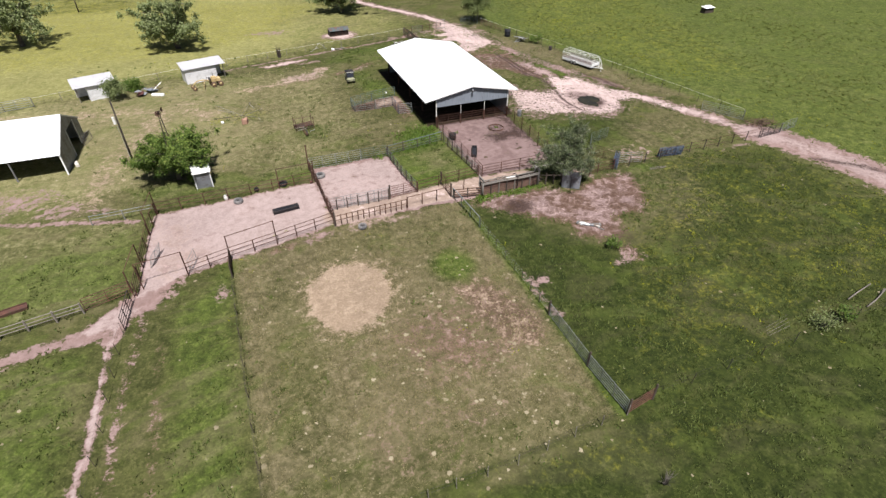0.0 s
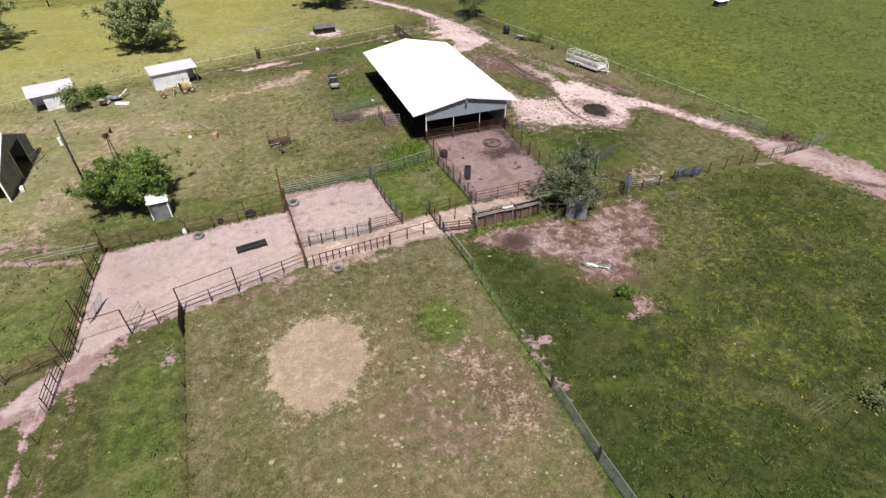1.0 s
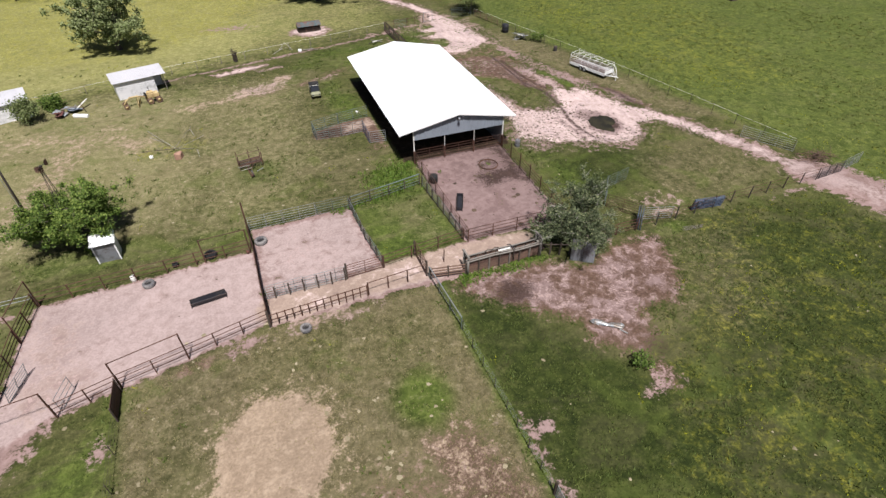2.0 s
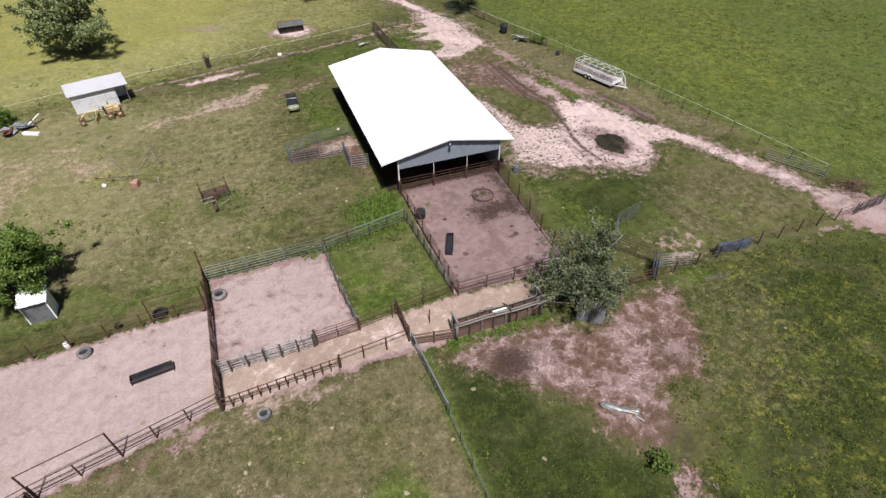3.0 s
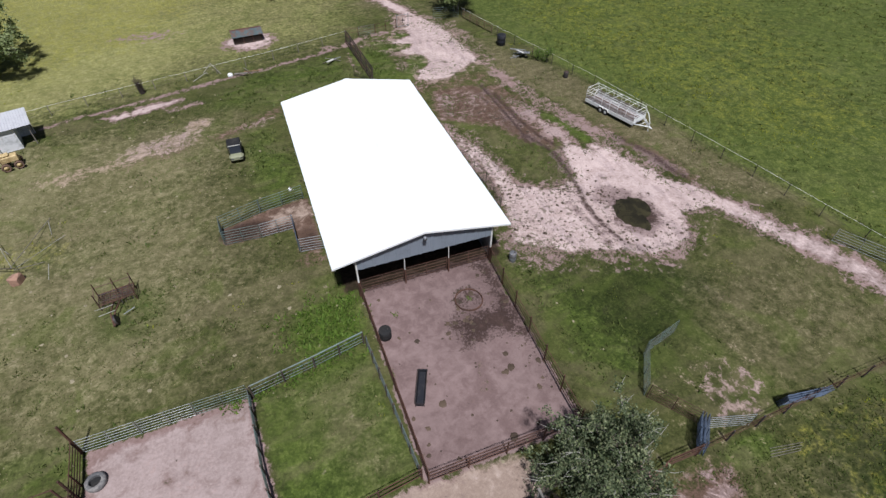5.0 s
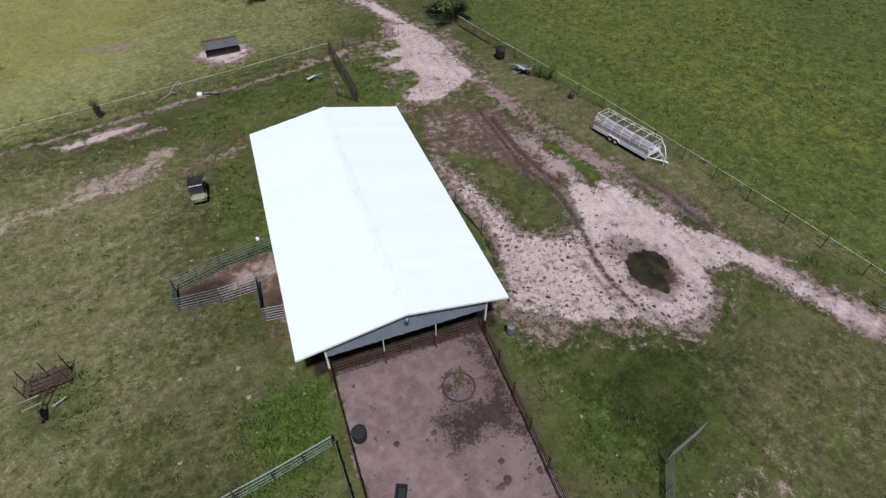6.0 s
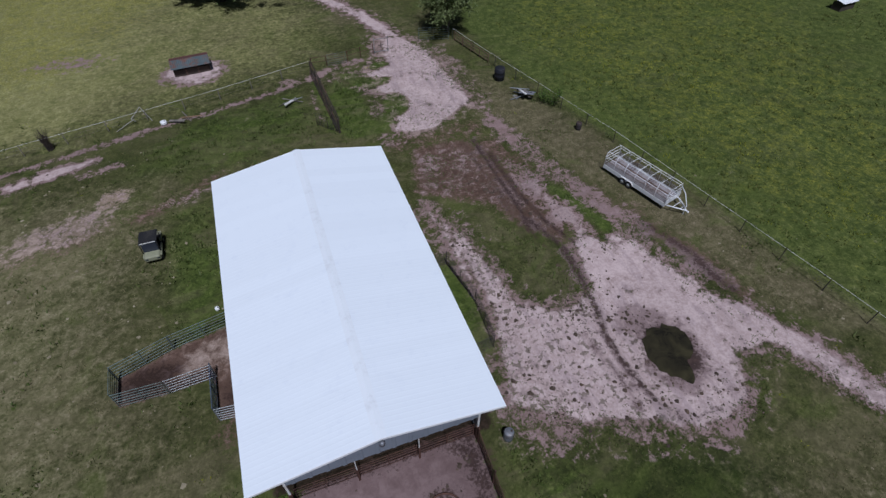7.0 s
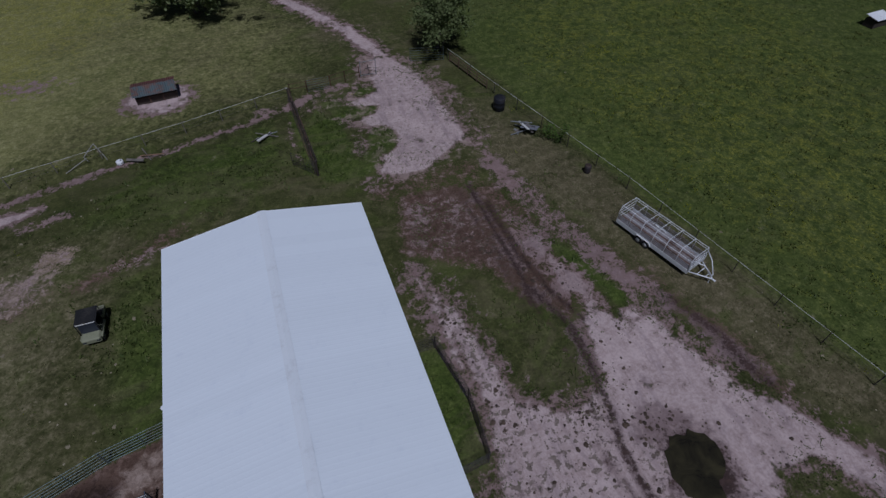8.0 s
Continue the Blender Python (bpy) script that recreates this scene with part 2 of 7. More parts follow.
def islands(X, Y):
    """Green islands left in the pale north yard."""
    return np.maximum.reduce([
        in_shape(X, Y, [(34.9, 110.7), (36.7, 110.9), (37.4, 109.4), (40.7, 108.4), (39.6, 107.2), (37.4, 106.9), (36, 107.6)], 0.5), blob(X, Y, 40, 111.6, 1.1, 0.6, 10, 0.4), blob(X, Y, 39.5, 102.6, 1.4, 2.2, -12, 0.25), blob(X, Y, 37.8, 100.3, 0.8, 1.0, 0, 0.4),
        in_shape(X, Y, [(34.5, 109.9), (34.8, 109), (36.3, 106.5), (36.6, 102.7), (36.2, 100.8), (37.5, 99.6), (38.6, 99.4), (37.4, 98), (35.1, 97.4), (32.8, 98.8), (32.6, 107)], 0.7)])


def pale_mask(X, Y):
    """Pale trodden dirt: pens, yards, roads and trails."""
    pens = np.maximum.reduce([in_shape(X, Y, PEN_A, 0.5), in_shape(X, Y, PEN_B, 0.4), in_shape(X, Y, PEN_D, 0.4)])
    pens = 1.3 * pens * (1 - in_shape(X, Y, PEN_C, 0.4))
    yards = np.maximum.reduce([
        1.0 * in_shape(X, Y, NORTH_YARD, 3.0), track(X, Y, NORTH_ROAD, 2.8, 1.3), 1.1 * in_shape(X, Y, YARD, 2.4), 1.05 * track(X, Y, SOUTH_ROAD[:5], 2.8, 1.3), 1.15 * track(X, Y, SOUTH_ROAD[4:], 6.0, 1.8),
        1.1 * track(X, Y, [(50.5, 77), (51.6, 72), (52.6, 66), (50, 62.3), (46.8, 62), (45.4, 65)], 2.4, 1.3),
        1.0 * track(X, Y, [(47.4, 99), (47.6, 96), (48.6, 92.2)], 2.2, 1.3), 0.8 * track(X, Y, [(47.6, 94), (49.2, 90), (50.6, 84), (53, 78)], 2.2, 1.4), 0.85 * in_shape(X, Y, [(45.8, 90), (49, 87), (53, 78), (48, 77), (46.2, 80)], 1.5), 0.32 * in_shape(X, Y, YARD_BROWN, 1.5), 0.9 * track(X, Y, [(37.2, 86), (37.8, 80), (37.2, 74)], 1.6, 0.9)])
    keep = 1 - np.maximum.reduce([
        1.2 * islands(X, Y), 1.0 * in_shape(X, Y, [(39.2, 96), (42.4, 96.4), (46.4, 99.4), (47.6, 98.6), (47.4, 94), (46.3, 91.4), (40.5, 93)], 1.2),
        0.42 * in_shape(X, Y, YARD_GREEN, 1.8), 1.1 * in_shape(X, Y, [(35, 70.5), (36.9, 70.5), (37.3, 75), (36.6, 79), (35, 79)], 0.5), 0.3 * blob(X, Y, 38.2, 65.0, 1.4, 2.0, 30, 0.6), 0.3 * blob(X, Y, 41, 62.8, 3.2, 1.0, -10, 0.6), 0.95 * track(X, Y, [(48.6, 84.6), (49.9, 81.7), (50.6, 78.4)], 1.2, 0.6)])
    trails = np.maximum.reduce([
        0.95 * track(X, Y, LEFT_PATH, 1.2, 0.6), 1.1 * in_shape(X, Y, [(-20, 37.6), (-17.3, 38.6), (-14.6, 41.6), (-13.6, 40.6), (-14.2, 37.0), (-15.1, 35.1), (-16.2, 36.6), (-19.5, 37.1)], 0.5), 1.3 * track(X, Y, LEFT_TRAIL, 0.42, 0.35),
        1.1 * track(X, Y, [(-13.4, 40.2), (-11.5, 42.6)], 3.0, 1.2), 0.5 * track(X, Y, WHEEL_TRACKS[0], 0.5, 0.5), 0.25 * track(X, Y, WHEEL_TRACKS[1], 0.4, 0.5), 0.12 * in_shape(X, Y, E_DIRT, 1.8), 0.85 * blob(X, Y, 34.4, 47.4, 1.0, 2.3, 15, 0.5)])
    spots = np.maximum.reduce([
        blob(X, Y, 19.3, 117.2, 3.7, 3.1), 1.0 * in_shape(X, Y, [(1, 101.2), (5.8, 102.7), (10.2, 103.5), (9.6, 102.4), (7.5, 101.4), (3, 100)], 0.7), 0.65 * blob(X, Y, 10.6, 100.9, 2.2, 0.6, 10, 0.7), 0.6 * track(X, Y, [(31.9, 111), (31.2, 106), (31.4, 102)], 0.5, 0.4), 0.75 * track(X, Y, [(29, 111), (32, 111.3), (34.4, 112.6), (38.2, 113.4)], 1.0, 0.7), 0.4 * blob(X, Y, 18.2, 94.4, 1.6, 0.6, 12, 0.7),
        0.4 * blob(X, Y, 43.5, 48.8, 2.6, 1.9, 0, 0.7), 0.5 * blob(X, Y, 30.0, 31.4, 1.1, 1.2, 0, 0.8), 0.45 * blob(X, Y, 28.2, 30.6, 0.8, 0.5, 20, 0.7), 0.55 * blob(X, Y, 5.5, 124, 4, 1.9, 0, 0.8), 0.7 * track(X, Y, [(54, 45.7), (60.5, 45.8)], 0.5, 0.4),
        0.5 * blob(X, Y, -6.8, 39.2, 0.7, 1.0, 0, 0.7), 0.6 * blob(X, Y, 9, 45.4, 3.6, 0.9, 0, 0.7), 0.6 * blob(X, Y, 2.6, 44.6, 1.8, 0.8, 10, 0.7), 0.55 * blob(X, Y, 19.7, 31.0, 1.0, 0.8, 0, 0.8), 0.6 * blob(X, Y, 18.9, 29.8, 0.45, 2.4, 0, 0.7), 0.55 * blob(X, Y, 19.1, 26.6, 0.5, 1.2, 0, 0.7),
        0.7 * track(X, Y, [(60, 45), (63.5, 46.3)], 0.9, 0.5), 0.85 * track(X, Y, [(-8, 100.6), (5, 103.8), (18, 107.3), (33, 111)], 0.8, 0.55), 0.45 * in_shape(X, Y, [(15, 76), (18, 77.5), (20.5, 78.2), (20.5, 76)], 0.8),
        0.95 * track(X, Y, FIELD_PATH, 0.8, 0.35), 0.42 * in_shape(X, Y, BARN_FRONT, 1.5)])
    return np.maximum.reduce([pens, yards * keep, trails, spots])


def ground_masks(X, Y):
    m = {"pale": np.clip(pale_mask(X, Y), 0, 1.3)}
    m["sand"] = np.maximum.reduce([
        1.2 * in_shape(X, Y, [(0.2, 37.6), (0.0, 33.8), (1.4, 31.2), (2.8, 30.6), (5.6, 31.7), (7.2, 34.2), (7.1, 37.0), (5.9, 38.9), (3.0, 39.7)], 0.9), 0.4 * blob(X, Y, 3.8, 35.4, 5.2, 6.0, 0, 0.4), 0.45 * in_shape(X, Y, [(12.1, 32.8), (15.7, 33.5), (17.6, 26.9), (16.7, 24.0), (13.6, 24.6), (12.6, 28.9)], 1.6), 0.25 * blob(X, Y, 43, 48.5, 5, 4, 0, 0.8), 0.5 * blob(X, Y, 2.0, 30.6, 1.6, 1.0, 0, 0.7), 0.5 * track(X, Y, [(-45, 92), (-29, 88), (-19, 86.5), (-11, 84.5), (-7, 81)], 4.0, 2.4), 0.35 * blob(X, Y, -12, 86, 5, 2.5, 0, 0.7), 0.45 * in_shape(X, Y, BARN_FRONT, 1.6), 0.5 * track(X, Y, [(-20, 60), (-19, 68), (-16, 76), (-14, 84)], 4.0, 2.2), 0.45 * blob(X, Y, 8.0, 93.2, 4.6, 2.0, 24, 0.7), 0.6 * blob(X, Y, 0.5, 90.6, 4, 1.4, 10, 0.7), 0.85 * blob(X, Y, 11.6, 96.2, 1.5, 1.3, 20, 0.6)])
    m["brown"] = np.maximum.reduce([
        0.5 * track(X, Y, WHEEL_TRACKS[0], 0.8, 0.6), 0.5 * track(X, Y, WHEEL_TRACKS[1], 0.7, 0.5), 0.12 * in_shape(X, Y, PEN_B, 1.0), 0.35 * track(X, Y, SOUTH_ROAD, 5.5, 2.0),
        1.15 * in_shape(X, Y, E_DIRT, 1.6), 1.3 * in_shape(X, Y, YARD_BROWN, 1.6), 0.8 * in_shape(X, Y, [(12.1, 32.8), (15.7, 33.5), (17.8, 26.9), (16.7, 24.0), (13.6, 24.6), (12.6, 28.9)], 1.5), 0.55 * blob(X, Y, 10.5, 27.4, 6.5, 4.6, 0, 0.8), 0.3 * blob(X, Y, 6, 20, 6, 3.5, 0, 0.9), 0.75 * track(X, Y, [(53.5, 78), (55.4, 73.5), (56.2, 68.5)], 2.2, 1.3), 0.7 * blob(X, Y, 30, 31.6, 1.0, 1.6, 0, 0.6),
        0.45 * in_shape(X, Y, [(22.9, 66), (22.9, 52), (24, 50.4), (33, 50.4), (33.3, 66)], 0.8), 0.75 * in_shape(X, Y, [(44, 94.5), (47.5, 93), (50, 85), (53, 78.4), (49, 77), (46.5, 79), (44.5, 84)], 1.5) * (1 - 0.9 * track(X, Y, [(48.6, 84.6), (49.9, 81.7), (50.6, 78.4)], 1.4, 0.6)), 0.55 * in_shape(X, Y, [(36.5, 94), (46, 94), (47, 97), (40, 97.5), (36, 96.5)], 1.0), 1.25 * in_shape(X, Y, [(13, 74.9), (13, 77), (16.4, 78.1), (20.7, 78.9), (20.7, 71.6), (19, 71.8), (18.8, 74.9)], 0.35), 0.5 * blob(X, Y, 19.6, 70.6, 1.4, 1.0), 0.6 * track(X, Y, [(49, 91), (50.5, 85), (54, 78)], 2.6, 1.6), 0.62 * track(X, Y, [(13.5, 92.6), (17.5, 94.2), (20.6, 96.4)], 1.6, 1.1), 0.5 * blob(X, Y, 7.6, 92, 4.4, 2.0, 20, 0.7), 0.6 * blob(X, Y, 26, 47.5, 3.4, 0.9), 0.55 * blob(X, Y, -1.0, 44.1, 1.6, 0.7, 10), 0.6 * blob(X, Y, 12.2, 58.6, 1.6, 0.8)])
    m["mud_and_shade"] = np.maximum.reduce([
        0.85 * in_shape(X, Y, [(31.6, 66), (33.6, 66), (33.4, 56.6), (32.3, 57.6), (31.2, 58.2), (28.1, 57.8), (27.6, 60.6), (29.2, 61.2), (31.3, 60.9), (32, 62.4)], 1.3), 0.4 * in_shape(X, Y, [(31.6, 59), (33.4, 59), (33.3, 51.5), (32.4, 52)], 1.2), 0.5 * blob(X, Y, 30.2, 62.2, 1.5, 1.4, 0, 0.4), 0.5 * in_shape(X, Y, [(22.5, 67), (33.6, 67), (33.4, 65.0), (22.7, 65.3)], 0.7), 0.85 * blob(X, Y, 14.8, 76.3, 2.2, 1.1, 8, 0.6), 0.6 * blob(X, Y, 19.9, 73.4, 0.9, 1.4, 0, 0.5), 0.42 * blob(X, Y, 48.1, 66.6, 2.7, 3.1, 8, 0.4), 0.9 * blob(X, Y, *PUDDLE, 1.8, 2.3, 8, 0.35), 0.85 * track(X, Y, RUT, 0.6, 0.45), 0.5 * track(X, Y, [(x - 1.1, y) for x, y in RUT[:-1]], 0.6, 0.5), 0.85 * track(X, Y, RUT_TWO, 0.6, 0.45), 0.65 * track(X, Y, [(43.6, 92), (44.2, 84), (44.6, 79)], 0.5, 0.45), 0.5 * track(X, Y, [(53.6, 68), (53.4, 65.5), (52.2, 63.2), (50, 61.6), (46.6, 61.8)], 0.7, 0.5), 0.55 * track(X, Y, [(43.8, 70.5), (43.4, 67), (43.9, 63.6)], 0.5, 0.5), 0.5 * track(X, Y, [(41.4, 70.5), (41.2, 66.5)], 0.4, 0.45),
        # The outline under the barn roof is its shade, painted into the floor colour.
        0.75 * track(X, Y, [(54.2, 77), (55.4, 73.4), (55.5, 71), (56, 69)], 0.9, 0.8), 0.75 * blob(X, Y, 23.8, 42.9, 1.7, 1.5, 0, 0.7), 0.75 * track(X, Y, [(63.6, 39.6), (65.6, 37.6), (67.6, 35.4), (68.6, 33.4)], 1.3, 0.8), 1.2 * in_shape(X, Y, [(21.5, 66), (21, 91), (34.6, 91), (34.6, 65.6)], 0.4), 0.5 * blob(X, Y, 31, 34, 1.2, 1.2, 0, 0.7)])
    m["dry"] = np.clip(np.maximum.reduce([
        0.85 * in_shape(X, Y, FRONT, 0.8), 0.42 * in_shape(X, Y, [(-20, 58), (22, 61), (16, 80), (18, 100), (-30, 96)], 5), 0.45 * in_shape(X, Y, [(43, 47), (61, 47), (58, 59), (46, 58)], 4), 0.45 * in_shape(X, Y, [(36, 33), (38, 44), (47, 45), (46, 38), (43, 33)], 4), 0.4 * in_shape(X, Y, [(15, 59), (21.4, 60), (22.2, 51), (19, 50.4)], 2.0), 0.7 * in_shape(X, Y, [(47, 113), (57, 92), (64, 62), (58, 66), (53, 82), (47, 97)], 2.0), 0.5 * in_shape(X, Y, [(36, 122), (47, 122), (50, 117), (38, 140)], 3)])
        - 0.5 * blob(X, Y, 19.6, 63.4, 3.0, 3.0, 0, 0.5) - 0.7 * blob(X, Y, 13.4, 35.6, 2.4, 2.4, 0, 0.5) - 0.35 * blob(X, Y, 10, 41.5, 8, 3.5, 0, 0.6) - 0.4 * blob(X, Y, -2, 28, 2.5, 12, 0, 0.6) - 0.4 * blob(X, Y, 8, 17, 12, 3, 0, 0.6), 0, 1)
    # The far field's bright tone also holds sunlight falling between clouds.
    m["field"] = (1.1 - 0.5 * smooth(X, -8, 22)) * in_shape(X, Y, [(-300, 60), (-36, 95), (-4, 105.5), (33, 114), (37, 128), (20, 170), (-160, 300)], 8)
    m["chalk"] = np.maximum.reduce([1.1 * in_shape(X, Y, PEN_A, 0.8), 1.1 * track(X, Y, [(4.5, 47.6), (17, 48.2), (28, 48.3)], 3.2, 0.6), 0.95 * in_shape(X, Y, [(4.2, 58.6), (13.4, 59), (14.2, 49.6), (4.5, 49.2)], 0.8), 1.1 * in_shape(X, Y, NORTH_YARD, 2.0), 0.8 * track(X, Y, NORTH_ROAD, 2.0, 1.0), 1.0 * in_shape(X, Y, YARD, 1.6), 0.8 * blob(X, Y, 51.3, 68.5, 1.6, 5, 20, 0.7), 0.85 * track(X, Y, SOUTH_ROAD[:8], 3.4, 1.6), 0.9 * track(X, Y, LEFT_TRAIL, 0.5, 0.3), 0.8 * blob(X, Y, -16, 39.2, 2.5, 1.6), 0.9 * blob(X, Y, 19.3, 117.2, 3.4, 2.8)])
    m["chalk"] = m["chalk"] * smooth(m["pale"], 0.55, 0.95)
    m["cream"] = smooth(m["pale"], 0.6, 0.95) * np.maximum.reduce([in_shape(X, Y, NORTH_YARD, 1.5), 0.9 * track(X, Y, NORTH_ROAD, 3.0, 1.5), in_shape(X, Y, YARD, 1.8), 0.5 * track(X, Y, SOUTH_ROAD[:4], 2.6, 1.3), 0.5 * track(X, Y, SOUTH_ROAD[3:8], 3.4, 1.6), 0.3 * track(X, Y, [(4.5, 47.5), (17, 48.2), (28, 48.3)], 3.0, 0.8), 0.75 * in_shape(X, Y, [(45.8, 86), (48.2, 88), (52.8, 79), (50, 75.5), (46.5, 76.5)], 1.8), 0.9 * in_shape(X, Y, [(1, 101.2), (5.8, 102.7), (10.2, 103.5), (9.6, 102.4), (7.5, 101.4), (3, 100)], 0.7), 0.8 * blob(X, Y, 19.3, 117.2, 3.4, 2.8)])
    m["tan"] = np.maximum.reduce([1.1 * track(X, Y, [(5, 47.7), (17, 48.4), (27.6, 48.4)], 3.2, 0.7), 0.9 * in_shape(X, Y, [(16.6, 75.8), (20.6, 76), (20.6, 78.8), (17.6, 77.8)], 0.9), 0.5 * blob(X, Y, 13.4, 75.8, 0.5, 0.8, 0, 0.6), 0.42 * blob(X, Y, 43.4, 48.8, 2.4, 1.7, 0, 0.7), 0.75 * blob(X, Y, 8.0, 93.2, 4.2, 1.6, 24, 0.7), 0.5 * in_shape(X, Y, [(-13, 54), (-12.8, 42.6), (-7, 44.3), (-9.4, 52)], 2.0), 0.5 * in_shape(X, Y, NORTH_YARD, 2.5), 0.6 * blob(X, Y, 34.6, 47.2, 1.2, 2.4, 15, 0.5), 0.7 * blob(X, Y, 9, 45.4, 3.4, 0.8, 0, 0.7)])
    m["mauve"] = np.maximum.reduce([1.2 * in_shape(X, Y, PEN_D, 0.5), 0.75 * track(X, Y, RUT, 1.1, 0.6), 0.8 * track(X, Y, [(43.3, 69.5), (43.7, 66.8), (43.9, 63.5)], 0.7, 0.5), 0.8 * blob(X, Y, 47.9, 66.9, 2.9, 3.9, 8, 0.3) * (1 - blob(X, Y, 46, 67.6, 0.6, 1.0, 0, 0.4)), 0.45 * in_shape(X, Y, [(-13, 54), (-12.6, 43), (-7, 44.5), (-7.5, 50)], 1.5), 0.25 * in_shape(X, Y, YARD_BROWN, 1.0), 0.5 * in_shape(X, Y, [(46.6, 92), (50, 85), (53, 78.4), (49, 77), (46.8, 79.5), (45.8, 85)], 1.5) * (1 - 0.9 * track(X, Y, [(48.6, 84.6), (49.9, 81.7), (50.6, 78.4)], 1.4, 0.6)), 0.75 * track(X, Y, [(53.6, 77.5), (54.8, 73.8), (56, 69.4)], 1.8, 1.0), 0.6 * in_shape(X, Y, E_DIRT, 1.5), 0.5 * track(X, Y, SOUTH_ROAD[4:], 4.5, 1.5)])
    m["flake"] = np.maximum.reduce([0.68 * in_shape(X, Y, E_DIRT, 1.8), 0.6 * in_shape(X, Y, YARD_BROWN, 1.5), 0.5 * in_shape(X, Y, [(46.6, 92), (50, 85), (53, 78.4), (49, 77), (46.8, 79.5), (45.8, 85)], 1.5) * (1 - 0.9 * track(X, Y, [(48.6, 84.6), (49.9, 81.7), (50.6, 78.4)], 1.4, 0.6)), 0.6 * blob(X, Y, 9, 54, 4.2, 4.2, 0, 0.5), 0.3 * in_shape(X, Y, PEN_A, 1), 0.5 * track(X, Y, SOUTH_ROAD, 4.0, 1.5), 0.3 * blob(X, Y, 43.5, 48.8, 2.4, 1.8, 0, 0.6), 0.7 * in_shape(X, Y, [(-13, 54), (-12.6, 43), (-7, 44.5), (-9, 52)], 1.5), 0.8 * blob(X, Y, 17.6, 94.0, 2.2, 0.9, 12, 0.6), 1.1 * blob(X, Y, 8, 93, 3.6, 1.8, 20, 0.5), 1.0 * blob(X, Y, 11.6, 96.2, 1.6, 1.3, 20, 0.5), 0.3 * blob(X, Y, 13, 29, 5, 6, 0, 0.6)])
    m["clod"] = np.maximum.reduce([0.75 * in_shape(X, Y, [(37, 86), (40.5, 84), (41, 74), (46, 75), (45, 66), (45, 61.5), (40, 62), (36, 66)], 1.5), 0.8 * blob(X, Y, 48, 66.6, 3.6, 4.2, 0, 0.4), 0.18 * in_shape(X, Y, YARD, 2), 0.42 * in_shape(X, Y, NORTH_YARD, 3), 0.75 * in_shape(X, Y, YARD_BROWN, 2)])
    m["clod"] = m["clod"] * (1 - 0.9 * in_shape(X, Y, YARD_CLEAN, 1.2))
    # Dry grass of the left yard, its colour raised to stand for sun.
    m["straw"] = np.clip(np.maximum.reduce([
        0.95 * in_shape(X, Y, [(-44, 60), (-14, 60), (-2, 64), (0, 74), (-2, 84), (2, 92), (-8, 98), (-50, 92)], 6), 0.55 * in_shape(X, Y, [(-2, 60), (8, 62), (12, 70), (12, 84), (14, 96), (-2, 98)], 5), 0.4 * in_shape(X, Y, [(-40, 40), (-16, 42), (-14, 57), (-40, 60)], 3)]) - 0.5 * blob(X, Y, -11, 60.5, 7, 3), 0, 1.1)
    m["lush"] = np.maximum.reduce([0.95 * islands(X, Y), 0.7 * track(X, Y, [(31.9, 110), (32.0, 100)], 1.0, 0.5), 0.6 * in_shape(X, Y, [(12, 98.5), (20, 97), (30, 100), (30, 109), (18, 106)], 2.5),
        0.8 * in_shape(X, Y, PEN_C, 0.5), 0.65 * in_shape(X, Y, [(-60, 10), (-17, 10), (-16.5, 36), (-24, 36), (-60, 30)], 2), 0.6 * in_shape(X, Y, [(-30, 40), (-14.5, 43), (-14, 53), (-40, 48)], 2), 0.6 * in_shape(X, Y, [(-11, 38), (-10.6, 10), (-6, 10), (-6, 42)], 1.5), 0.9 * blob(X, Y, 13.4, 35.8, 2.0, 2.0, 0, 0.6), 0.8 * blob(X, Y, 1.6, 30.2, 1.6, 0.9, 0, 0.6), 1.1 * blob(X, Y, 19.6, 63.4, 2.6, 2.6, 0, 0.5),
        0.8 * blob(X, Y, 41.5, 45.2, 2.2, 0.9), 0.75 * blob(X, Y, 18.4, 84, 2.4, 9, 6, 0.9), 0.55 * blob(X, Y, 22, 102, 9, 4, 12), 0.95 * track(X, Y, [(20, 45.7), (28, 45.8)], 0.9, 0.5), 0.85 * track(X, Y, [(18.3, 46), (18.4, 17)], 0.9, 0.6),
        0.3 * in_shape(X, Y, YARD_GREEN, 1.8), 1.0 * track(X, Y, [(48.6, 84.6), (49.9, 81.7), (50.6, 78.4)], 1.4, 0.6), 0.9 * in_shape(X, Y, [(35, 70.5), (36.9, 70.5), (37.3, 75), (36.6, 79), (35, 79)], 0.5), 0.6 * in_shape(X, Y, [(35, 51), (40, 52), (38, 62), (35, 64)], 2.5), 0.55 * blob(X, Y, 0, 59, 9, 1.4), 0.9 * blob(X, Y, 5.8, 69.6, 2.4, 2.6, 0, 0.6), 0.7 * blob(X, Y, -10, 60, 6, 2.0)])
